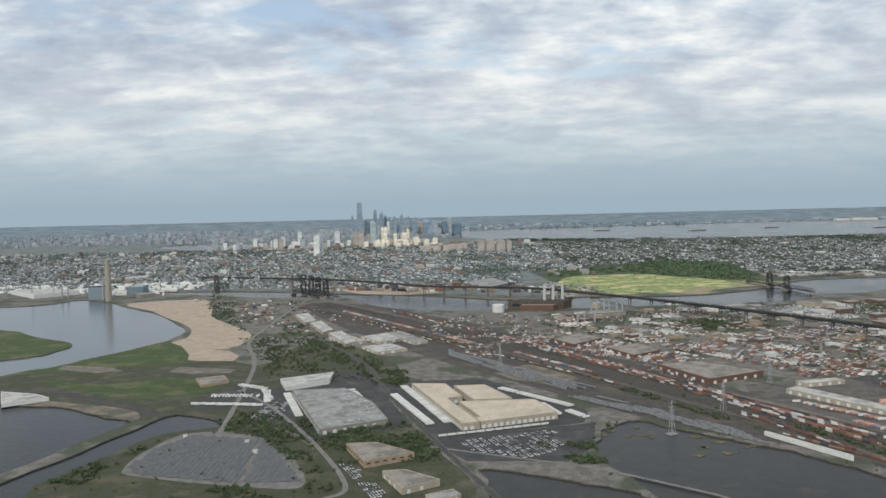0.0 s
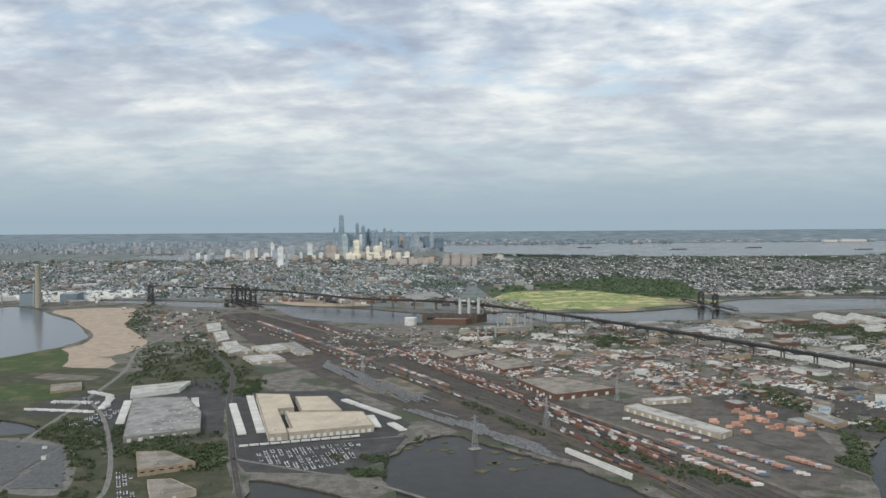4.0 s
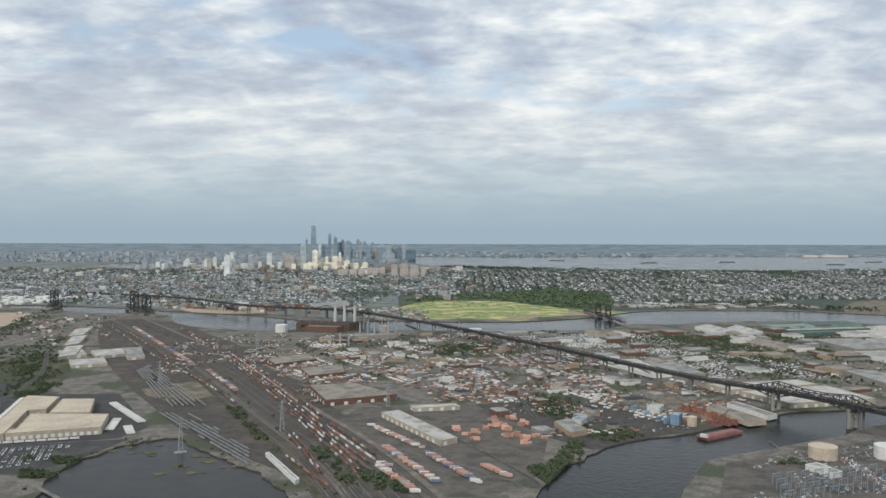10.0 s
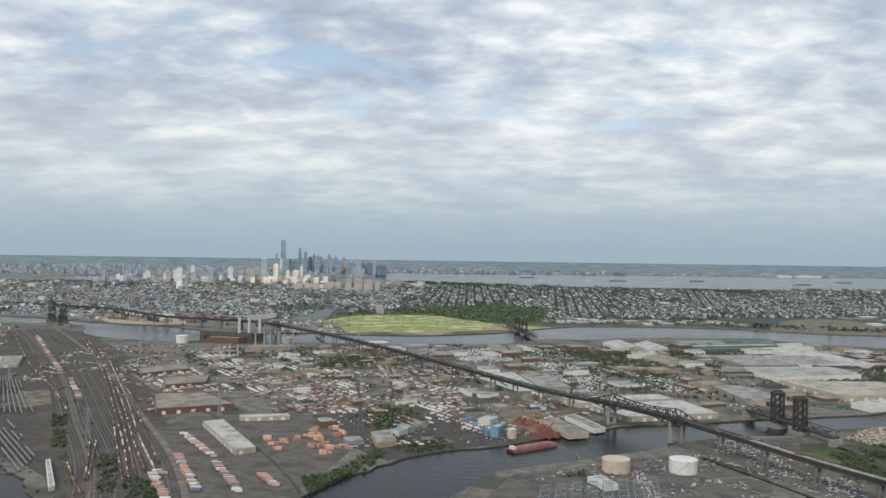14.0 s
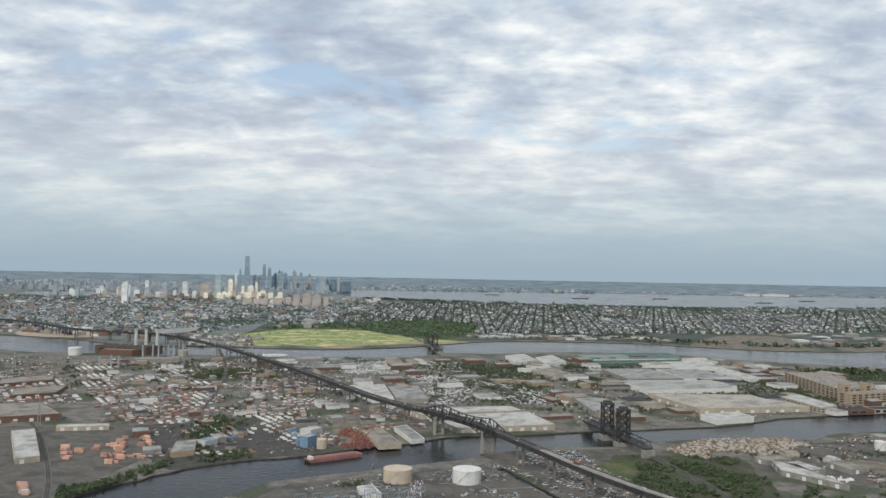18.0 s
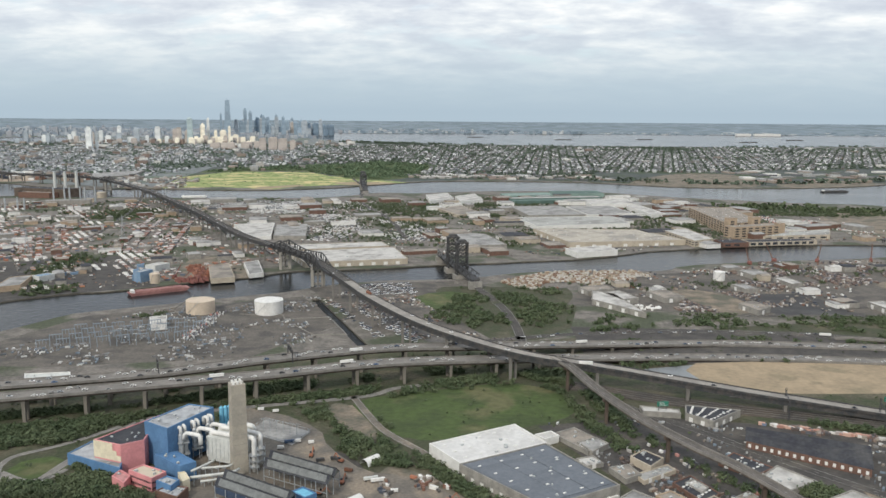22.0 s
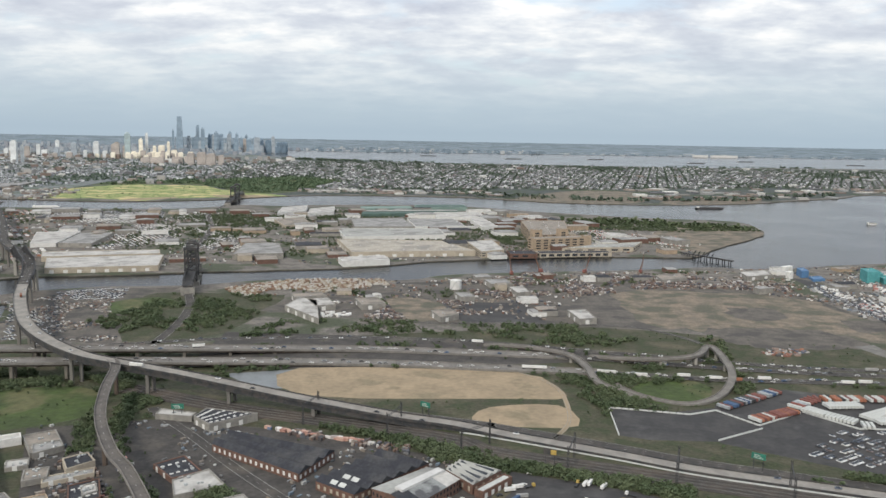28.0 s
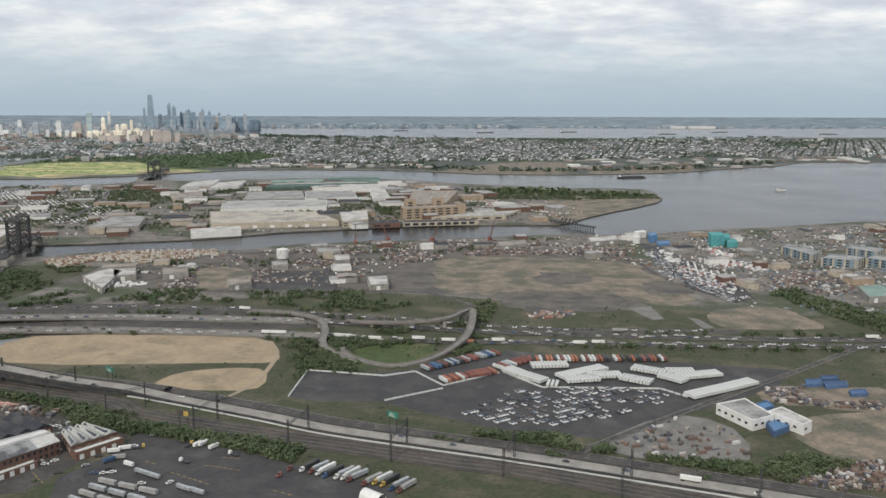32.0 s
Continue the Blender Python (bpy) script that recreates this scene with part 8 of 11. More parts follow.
def trees_stuff(name, spots, label, mat="leaf", k0=0.7, k1=1.2, seed=1, kinds=None):
    r = random.Random(seed)
    vs, fs = [], []
    for x, y in spots:
        v, f = (kinds or SMALL)[r.randrange(7)]
        k, a = r.uniform(k0, k1), r.uniform(0, 6.28)
        c, s = math.cos(a) * k, math.sin(a) * k
        n = len(vs)
        vs += [(x + p[0] * c - p[1] * s, y + p[0] * s + p[1] * c, p[2] * k - 0.5 * k) for p in v]
        fs += [tuple(j + n for j in q) for q in f]
    me = bpy.data.meshes.new(name)
    me.from_pydata(vs, [], fs)
    me.materials.append(M[mat])
    tagged(new(name, me), label, "trees", "", "stuff")


def fill(poly, n, seed, gap=1.2, patchy=0.0):
    r = random.Random(seed)
    xs, ys = [p[0] for p in poly], [p[1] for p in poly]
    out, tries = [], 0
    while len(out) < n and tries < n * 12:
        tries += 1
        x, y = r.uniform(min(xs), max(xs)), r.uniform(min(ys), max(ys))
        if inside(x, y, poly) and clear(x, y, gap) and noise.noise((x * 0.05, y * 0.05, seed)) > patchy - 1:
            out.append((x, y))
    return out


WOOD_FACTOR = 2.3
WOODS = [  # stretch, how many, how patchy
    ([(-147.1, 629.5), (-153.1, 711), (-122.4, 768.3), (-72, 625.2), (-94.3, 585.9), (-128.5, 574.2)], 150, 0.9), ([(-132.5, 459.1), (-75.8, 466.5), (-15.9, 426.8), (-15.1, 399.8), (-66.2, 403.6), (-112.7, 431.4)], 150, 0.8),
    ([(-411.5, 1425.8), (-374.5, 1416.5), (-230.5, 900.9), (-188.8, 777.8), (-232.3, 838.6), (-276.1, 955.9)], 120, 0.8), ([(-62.2, 592.2), (-29, 588.6), (-26.3, 525.6), (-48.5, 527.8)], 50, 0.9),
    ([(-183.8, 355.7), (-173.9, 384.7), (-150.5, 427), (-155.8, 393.8), (-165, 347.5)], 40, 1.0), ([(-120, 344.6), (-58.6, 354.8), (-36.5, 332.6), (-33.5, 302.8), (-129.7, 308.3)], 120, 1.0),
    ([(-66.6, 441.8), (-20.9, 443.9), (-3.3, 387.4), (-1.7, 355), (-30.8, 389.3), (-61.8, 400.5)], 80, 0.9), ([(-82.2, 427.3), (-29.8, 442.3), (-2.1, 396.2), (-19.2, 369.5), (-55.5, 379.9)], 60, 0.9), ([(-87.5, 629.8), (-104.4, 738.7), (-47.9, 628), (-51.1, 566.2)], 60, 0.9),
    ([(-191.2, 748.2), (-124.9, 751.2), (-49.2, 611.8), (-54.2, 549.4), (-76.5, 548.5)], 110, 0.9), ([(42.5, 404), (79.7, 400.5), (86.2, 437.6), (88.8, 405.7), (81.8, 369.6), (59.5, 368.8)], 60, 0.9),
    ([(285.6, 386.1), (299.3, 403.5), (306.2, 400.1), (304.6, 385.6), (292.1, 373)], 60, 0.6), ([(218.9, 802.1), (266.1, 807), (268.9, 737), (228.8, 743.3)], 110, 0.7), ([(-110.8, 940.4), (10.3, 764.8), (148.1, 491.2), (202.8, 362.9), (197, 362.6), (128.9, 489.8), (11.5, 695.9)], 60, 1.1),
    ([(285.1, 556.4), (307, 568.8), (331.3, 492.9), (329.6, 428.6)], 50, 1.0), ([(395.3, 394), (429.2, 405.9), (412.9, 414.4)], 14, 1.0),
    ([(453.5, 296.2), (501, 304.1), (522.7, 329.4), (571.4, 342.2), (569.6, 331.9), (525.5, 314), (503.9, 293.6), (467.2, 285.7)], 160, 0.9), ([(506.4, 291.2), (519.5, 297), (540.1, 259.8), (552.1, 226.7), (546.2, 221.5), (524.7, 251.6)], 180, 0.8), ([(459, 237.6), (469.6, 234), (484.2, 221.5), (470.1, 218.2)], 40, 0.7),
    ([(409.9, 280.5), (425.9, 291), (460, 303.2), (477.6, 301.3), (460.7, 285.2), (437.5, 260.1), (425.9, 251.9)], 110, 0.9),
    ([(534, 410), (545, 436), (558, 440), (566, 406.3), (556, 390)], 90, 0.8), ([(724, 800), (750, 792), (753, 700), (738, 688), (730, 720)], 130, 0.6), ([(567.2, 460), (587.7, 462.6), (596.5, 405.6), (583.4, 392)], 80, 0.7), ([(596.8, 400.4), (684.9, 415.5), (683, 395), (599.2, 384.1)], 50, 1.1),
    ([(649, 291), (668, 285), (686, 279), (704, 272), (738.8, 260.7), (758.2, 249.2), (754.4, 241.7), (735.5, 252.3), (716, 258), (691, 266), (686, 273), (667, 281.5)], 330, 0.6), ([(754.3, 341.7), (775.3, 340.3), (758.7, 308.9), (744.6, 307.7)], 60, 0.8), ([(697.9, 417), (762.7, 418.9), (764.5, 385.2), (717.4, 384.8)], 60, 1.0),
    ([(517, 274.2), (521.8, 284), (539.3, 259.1), (567, 221.5), (554.6, 220.7), (536.6, 244.3)], 130, 0.9), ([(584.6, 322.8), (601.1, 318.1), (612.7, 291.5), (605.8, 290.9)], 50, 0.9),
    ([(934, 420.6), (948.9, 432.5), (966.7, 382.6), (986.1, 365.6), (972.2, 342.7), (952.7, 355.6)], 190, 0.7), ([(841.3, 251.6), (864.6, 239.8), (883.3, 252.9), (885.5, 240.1), (857.7, 227.8), (838.3, 238.8)], 150, 0.8), ([(679.7, 276.3), (725.3, 257), (754.6, 247), (756.2, 238.8), (722.6, 252.3), (685, 265.5)], 190, 0.7),
    ([(741.8, 339.2), (759.1, 354.2), (777.7, 358.4), (772.2, 346.9), (753.6, 319.7)], 50, 0.9), ([(802.3, 409.7), (811.6, 399.4), (802.3, 333.2), (792.6, 320.3), (798.9, 354.8)], 50, 0.9), ([(787, 258.6), (829.6, 255.6), (836.6, 248.9), (819.5, 243.7), (787.2, 251.5)], 110, 0.8), ([(741.8, 313.6), (765.7, 311), (764.7, 303.8), (744.1, 301.3)], 30, 0.8),
    ([(631.5, 341.1), (641.7, 344.9), (644.1, 318.1)], 8, 0.9), ([(734.3, 332.2), (739.5, 346.4), (752.7, 313.7), (747.6, 292.1)], 40, 1.0),
    ([(802.9, 877.9), (961.2, 853.7), (964.3, 818.4), (893.7, 798.2), (812.6, 815.5)], 260, 0.6), ([(528.4, 707.9), (509.2, 833.6), (441.5, 948.2), (431.9, 844), (481.9, 701.9), (507.1, 624.2)], 160, 0.8), ([(502.9, 751.7), (563.5, 774), (548.9, 820.2), (475.3, 818.7)], 60, 0.9),
    ([(315.3, 873.1), (395.5, 886.2), (385.6, 938.5), (308.5, 913.9)], 40, 1.1), ([(673.1, 1311.1), (827.3, 1244.1), (833.6, 1142), (686.1, 1161.5)], 80, 0.9), ([(420, 640), (560, 600), (760, 660), (840, 740), (720, 940), (560, 940), (400, 860)], 800, 1.0), ([(120, 840), (300, 870), (400, 620), (300, 500), (180, 640)], 160, 1.2), ([(610, 490), (760, 545), (880, 590), (760, 500), (640, 440)], 90, 1.1),
]
WOODS += [
    ([(284, 388), (300, 392), (312, 408), (318, 440), (312, 446), (300, 412), (288, 400)], 60, 0.6), ([(296, 500), (312, 486), (330, 540), (322, 560), (303, 540)], 50, 0.8), ([(318, 450), (345, 478), (352, 452), (335, 440)], 40, 0.7), ([(440, 880), (620, 890), (640, 850), (560, 800), (520, 700), (470, 700)], 260, 0.7), ([(590, 660), (640, 680), (700, 690), (745, 690), (748, 800), (700, 880), (640, 830)], 240, 0.7), ([(130, 860), (280, 880), (320, 780), (290, 700), (220, 720)], 150, 0.8),
    ([(517, 301), (541, 313), (572, 322), (590, 306), (597, 312), (580, 336), (540, 328), (508, 313)], 170, 0.8), ([(586, 300), (600, 300), (604, 275), (596, 262), (588, 285)], 70, 0.8),
    ([(629, 243), (638, 246.5), (652, 232), (663, 219), (652, 214), (640, 228)], 130, 0.7), ([(440, 862), (600, 884), (602, 862), (446, 838)], 170, 0.9), ([(540, 795), (600, 805), (605, 782), (545, 768)], 90, 0.9), ([(702, 775), (760, 862), (778, 850), (716, 766)], 100, 0.9), ([(220, 800), (262, 815), (275, 745), (232, 735)], 120, 0.7),
    ([(545, 440), (552, 478), (600, 476), (612, 470), (600, 400), (566, 375)], 190, 1.0), ([(610, 400), (700, 400), (760, 385), (780, 400), (760, 420), (690, 425), (620, 420)], 160, 1.0), ([(820, 800), (985, 815), (985, 840), (960, 862), (850, 860), (800, 850)], 260, 0.75),
    ([(501.7, 288.8), (507.3, 291.5), (516.7, 271.5), (523.7, 264.2), (523.9, 250.9), (514.7, 264.6)], 44, 0.7), ([(523.4, 265.1), (528.1, 270.1), (536.6, 255), (544.4, 241.7), (534.9, 246.6), (525.5, 250.2)], 60, 0.7), ([(545, 252.1), (561.1, 230.3), (566.1, 220.3), (562.4, 215.4), (552.4, 235.5), (537.5, 251.6)], 45, 0.9), ([(523, 285.5), (532.4, 269.4), (544.6, 253.7), (540.3, 256.9), (529.1, 273.2)], 40, 0.9),
    ([(492.1, 316.2), (521.6, 307.2), (518.5, 303.1), (507.2, 298.7), (497.5, 293.3), (476.5, 292), (457.1, 295.7), (447.5, 313.5)], 200, 0.7), ([(528.9, 226), (531.1, 230.2), (536.2, 226.4), (537.1, 220.1), (532.8, 218.7)], 30, 0.6), ([(505, 216), (509, 217.5), (512.9, 210.7), (509.6, 208.3)], 14, 0.8), ([(518.9, 218), (525.1, 217.1), (525.4, 213.6), (521.4, 213.4)], 14, 0.8),
    ([(407.8, 284.1), (429.5, 289.7), (454.7, 284.2), (441.7, 277.2), (439.6, 268.1), (423.9, 255.5)], 240, 0.7), ([(458.8, 300.6), (473.6, 308.9), (500.9, 318.3), (503.7, 302.7), (487.1, 290.1), (481.8, 294.5)], 160, 0.7), ([(434.4, 236.8), (445.9, 235.1), (452.5, 240.5), (460.5, 242.4), (465.4, 232.4), (460.8, 226.8), (440.5, 225.9)], 200, 0.6), ([(449.4, 245.8), (452.4, 246.7), (454.5, 242.1), (451.8, 242)], 10, 0.6), ([(423.9, 255.5), (427.2, 257.4), (430.1, 263), (439.6, 268.1), (436.3, 259.5), (430, 252.3)], 50, 0.9),
]
WOODS += [
    ([(-134.8, 448.2), (-125.4, 484.1), (-82.4, 458), (-71.1, 430.1), (-90, 419.2), (-107, 426.5)], 90, 0.8), ([(-71.5, 436.6), (-23.1, 446.1), (-6, 390.6), (-15.1, 380.9), (-23.5, 402.7), (-58, 416.8)], 90, 0.8), ([(-64.6, 596), (-34.6, 587), (-25.9, 552.7), (-48, 539.5)], 60, 0.8), ([(-167.3, 825), (-152.7, 846.4), (-101.7, 699.5), (-116.3, 669.8), (-148.7, 740.6)], 60, 0.8),
    ([(-168.2, 691.6), (-167.7, 762), (-132.6, 687.2), (-131.5, 615.9)], 50, 0.8), ([(-296.9, 1011.4), (-310.8, 1125.1), (-206.7, 830.8), (-230.1, 858.2), (-253, 886.7)], 60, 0.8), ([(-99.7, 426), (-77, 412.3), (-58, 364.6), (-65.8, 365.1)], 40, 0.9), ([(107.4, 517), (115.4, 517.6), (166.1, 412.1), (154.4, 424)], 40, 0.8), ([(177.3, 425.5), (185.5, 426.1), (211.4, 361.9), (203.1, 361.4)], 36, 0.8), ([(205.9, 386.2), (211.8, 386.5), (222.5, 358), (217.1, 357.7)], 20, 0.8), ([(213.3, 386.6), (225.2, 372.2), (233.4, 354.2), (225.3, 353.7)], 24, 0.8), ([(219.4, 794.5), (256, 810.4), (272, 734.9), (234.4, 731.3)], 70, 0.7), ([(284.1, 375.8), (302, 408.9), (306.6, 387.2), (289.4, 367.9)], 36, 0.8), ([(288, 541.2), (317.4, 554.2), (318.1, 528.2), (291.6, 521.2)], 36, 0.9), ([(73.4, 842.4), (132, 752), (176.1, 647.1), (161.9, 661.7), (98.7, 782)], 30, 0.9),
]
verge_woods = []
for line, lo, hi, n in ((TPS_LINE, 5.0, 15.0, 420), (TPS_LINE, 4.0, 8.0, 160), (TPN_LINE, -9.0, -4.5, 160), (HWS, 3.4, 6.0, 130), (HWN, -6.5, -4.0, 60), (RAMP_LINE, -6.0, -2.6, 90), (RAMP_LINE, 2.6, 5.0, 60)):
    r = random.Random(len(verge_woods) + n)
    spots = [q for q in along(line, 1.0) if 380 < q[0].x < 1050 and 215 < q[0].y < 420]
    for _ in range(n):
        p, a, _run = r.choice(spots)
        o = r.uniform(lo, hi)
        x, y = p.x + math.sin(a) * o, p.y - math.cos(a) * o
        if not is_bare(x, y) and clear(x, y, 0.3) and noise.noise((x * 0.07, y * 0.07, 9.0)) > -0.2:
            verge_woods.append((x, y))
near_spots, far_spots = [], []
for i, (poly, n, patchy) in enumerate(WOODS):
    got = [p for p in fill(poly, int(n * WOOD_FACTOR), 100 + i, 0.8, patchy) if not (p[0] > 400 and is_bare(*p))]
    far_spots += got
bushes = fill([(360, 300), (470, 330), (620, 385), (760, 420), (830, 400), (1000, 372), (1080, 330), (1080, 200), (900, 160), (640, 190), (560, 240), (440, 240)], 1300, 88, 0.4, 0.95)
bushes = [p for p in bushes if not is_bare(*p)]
far_spots.sort(key=lambda p: p[1])
singles = [p for p in far_spots if 620 < p[0] < 900 or p[1] < 300][:240]
taken = set(singles)
for i, (x, y) in enumerate(singles):
    one_tree(x, y, rng.uniform(0.5, 1.15), i)
trees_stuff("woods", [p for p in far_spots if p not in taken and p[1] < 360], "uneven green scrub woods along roads and banks", "leaf", 0.4, 1.05, 2)
trees_stuff("bank_woods", [p for p in far_spots if p not in taken and p[1] >= 360], "uneven green scrub woods along river banks", "leaf", 0.4, 1.05, 22, MIDDLING)
trees_stuff("point_woods", fill([(800, 880), (870, 890), (930, 868), (975, 845), (985, 825), (960, 830), (900, 845), (830, 850)], 320, 68, 0.3, 0.6), "dark green trees along the shore of the river point", "leaf", 1.0, 1.9, 34, TINY)
trees_stuff("verge_trees", verge_woods, "green trees and scrub along the motorway", "leaf", 0.5, 1.2, 12)
trees_stuff("verge_bushes", bushes, "low olive bushes on the road verges", "leaf2", 0.12, 0.42, 13, TINY)
trees_stuff("forest", fill(FOREST, 3200, 61, 0.5, 0.85), "dense green wood behind the meadow", "leaf_forest", 0.7, 1.6, 3, TINY)
trees_stuff("meadow_scrub", fill(MEADOW, 170, 161, 0.5, 1.05), "low green scrub dotted over the meadow", "leaf_forest", 0.3, 0.8, 33, TINY)
trees_e += fill(TOWN_EAST, 9000, 17, 0.5, 0.95) + fill([(470, 1190), (563, 1190), (715, 1192), (760, 1330), (715, 1270), (563, 1258), (490, 1262)], 320, 18, 0.5, 0.9)
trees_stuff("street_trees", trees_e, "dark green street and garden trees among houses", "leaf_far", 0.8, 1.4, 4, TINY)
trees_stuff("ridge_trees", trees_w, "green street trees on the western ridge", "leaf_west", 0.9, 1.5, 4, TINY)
trees_stuff("marsh_bushes", fill([(60, 300), (75, 440), (110, 448), (200, 360), (230, 300)], 30, 63) + fill([(-190, 350), (-120, 460), (-40, 440), (-40, 330)], 60, 64), "low bushes on the marsh bank", "leaf2", 0.35, 0.7, 5)

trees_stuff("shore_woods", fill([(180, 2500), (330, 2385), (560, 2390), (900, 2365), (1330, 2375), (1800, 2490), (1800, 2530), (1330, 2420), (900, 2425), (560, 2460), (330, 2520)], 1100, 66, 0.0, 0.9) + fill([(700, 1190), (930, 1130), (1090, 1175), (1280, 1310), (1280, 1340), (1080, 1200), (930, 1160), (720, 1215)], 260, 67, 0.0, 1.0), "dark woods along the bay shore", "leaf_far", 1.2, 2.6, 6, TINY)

# reed islets in the marsh
g = Bag()
for i in range(26):
    x, y = tr.uniform(80, 150), tr.uniform(370, 432)
    if not inside(x, y, WATERS[4]):
        continue
    n, r0 = 12, tr.uniform(0.8, 3.2)
    g.prism([(x + r0 * tr.uniform(0.5, 1.4) * math.cos(6.283 * k / n), y + 0.8 * r0 * tr.uniform(0.5, 1.4) * math.sin(6.283 * k / n)) for k in range(n)], -0.9, -0.45)
solo("reed_islets", g, M["reed"], "brown reed islets in the marsh water", "reeds", "stuff")


# ---- vehicles and boxes ----
def car_bag(bag, x, y, z, a, k=1.0):
    bag.box(x, y, z + 0.12, 1.45 * k, 0.58 * k, 0.22 * k, a, 0)
    c, s = math.cos(a), math.sin(a)
    bag.box(x - 0.08 * c, y - 0.08 * s, z + 0.12 + 0.22 * k, 0.8 * k, 0.52 * k, 0.17 * k, a, 1, 0.8)


CAR_LOOK = [("white", "white"), ("steel", "black"), ("galv", "silver grey"), ("red", "red"), ("blue", "dark blue"), ("greyroof", "grey")]
CARS = {}
g = Bag()
g.box(-0.06, 0, 0.33, 0.86, 0.54, 0.17, 0, 0, 0.78)
car_glass = g.mesh("car_windows", M["glass"])
for mat, word in CAR_LOOK:
    g = Bag()
    g.box(0, 0, 0.13, 1.5, 0.6, 0.2, 0, 0, 0.97)
    g.box(-0.06, 0, 0.497, 0.66, 0.43, 0.02)
    for dx in (-0.45, 0.45):
        for dy in (-0.29, 0.29):
            g.box(dx, dy, 0, 0.26, 0.1, 0.26, 0, 1)
    CARS[mat] = (g.mesh("car_body", [M[mat], M["rubber"]]), word)
g = Bag()
g.tube(0, 0, -0.04, 0.13, 0.13, 0.08, 10)
wheel = g.mesh("wheel", M["rubber"])


def car(x, y, z, a, mat, where="in the motorway traffic"):
    t = tagged(new("car", CARS[mat][0]), CARS[mat][1] + " car " + where, "car", "cars on the roads")
    t.matrix_basis = Matrix.Translation((x, y, z)) @ Matrix.Rotation(a, 4, "Z") @ Matrix.Scale(1.18, 4)
    part("window_band", car_glass, None, t)


TRAILER = {}


def trailer_meshes(mat):
    if mat not in TRAILER:
        g = Bag()
        g.box(0, 0, 0.42, 4.6, 0.82, 0.9)
        box = g.mesh("trailer_box", M[mat])
        g = Bag()
        for dx in (-1.9, -1.5):
            for dy in (-0.3, 0.3):
                g.box(dx, dy, 0, 0.3, 0.16, 0.3)
        g.box(0, 0, 0.28, 4.5, 0.5, 0.14, 0, 1)
        g.box(1.2, -0.25, 0, 0.1, 0.1, 0.3, 0, 1)
        g.box(1.2, 0.25, 0, 0.1, 0.1, 0.3, 0, 1)
        TRAILER[mat] = (box, g.mesh("trailer_chassis", [M["rubber"], M["steel"]]))
    return TRAILER[mat]


def trailer(x, y, a, mat="white", z=0.0, group="parked trailers", word=None):
    b_, f_ = trailer_meshes(mat)
    t = thing("semi_trailer", x, y, z, a, (word or mat) + " box trailer parked on asphalt", "trailer", group)
    part("cargo_box", b_, None, t)
    part("chassis", f_, None, t)
    return t


def truck(x, y, a, mat, box="white", z=0.0):
    t = thing("truck", x, y, z, a, mat + (" tractor unit with a box trailer" if box else " tractor unit parked alone"), "truck", "trucks")
    if box:
        b_, f_ = trailer_meshes(box)
        part("cargo_box", b_, None, t)
        part("chassis", f_, None, t)
    g = Bag()
    g.box(2.95, 0, 0.25, 0.75, 0.74, 0.85, shrink=0.92)
    g.box(3.55, 0, 0.25, 0.6, 0.6, 0.42, shrink=0.9)
    part("cab", g, M[mat], t)
    g = Bag()
    g.box(3.28, 0, 0.72, 0.12, 0.66, 0.28)
    part("windscreen", g, M["glass"], t)
    for dx in (2.7, 3.6):
        for dy in (-0.32, 0.32):
            o = part("wheel", wheel, None, t)
            o.matrix_basis = Matrix.Translation((dx, dy, 0.16)) @ Matrix.Rotation(math.pi / 2, 4, "X") @ Matrix.Scale(1.3, 4)


vr = random.Random(77)
count = 0
yard_rows = Bag()
TRAILER_ROWS = [  # ends of the row, how full
    ((-42.2, 535.9), (-9.8, 440.6), 0.95), ((-29.2, 535.5), (-0.3, 443.8), 0.9), ((32.7, 525.1), (72.6, 473.3), 0.95), ((55.3, 480.5), (61.9, 454.9), 0.9), ((68.4, 463.3), (76.8, 447.5), 0.9),
    ((-103.8, 521.9), (-85.9, 464.7), 0.9), ((-63.2, 529.2), (-55.2, 505.3), 0.8),
    ((810, 310.5), (814.5, 304.5), 1), ((814.5, 304.5), (820.8, 298.3), 1), ((821.1, 296.2), (824.7, 295.3), 1), ((818, 313.5), (829.9, 314.9), 1),
    ((825.6, 302.5), (841.2, 312.1), 1), ((834.5, 303.7), (845.2, 305), 1), ((844.7, 302.8), (853, 297.7), 1), ((827, 299.4), (837.6, 301.6), 1),
    ((850.2, 312.3), (859.6, 306.8), 1), ((857.4, 305.1), (863.5, 298.9), 1), ((862.1, 303.1), (876.3, 307.1), 1), ((860, 308.5), (868.9, 308.6), 1),
    ((860.8, 286.1), (874.7, 294), 1), ((874.7, 294), (888.8, 302.4), 1),
]
for a, b2, full in TRAILER_ROWS:
    for p, ang in row_of(a, b2, 1.05 if a[0] > 600 else 1.75):
        if a[0] < 600:
            if vr.random() < full and clear(p.x, p.y, 0):
                yard_rows.box(p.x, p.y, 0.35, 4.6, 0.82, 0.95, ang + math.pi / 2 + vr.uniform(-0.02, 0.02))
        elif vr.random() < full and count < 230 and clear(p.x, p.y, 0):
            trailer(p.x, p.y, ang + math.pi / 2 + vr.uniform(-0.02, 0.02), "galvpale", group="white trailers in rows", word="dusty white")
            count += 1
solo("depot_trailers", yard_rows, M["trailers"], "tight rows of white box trailers beside warehouses", "trailers", "stuff")
for p, ang in row_of((-5.7, 417.2), (54.4, 436.7), 5.2):
    trailer(p.x, p.y, ang + vr.uniform(-0.03, 0.03), "white", group="trailers before the docks")
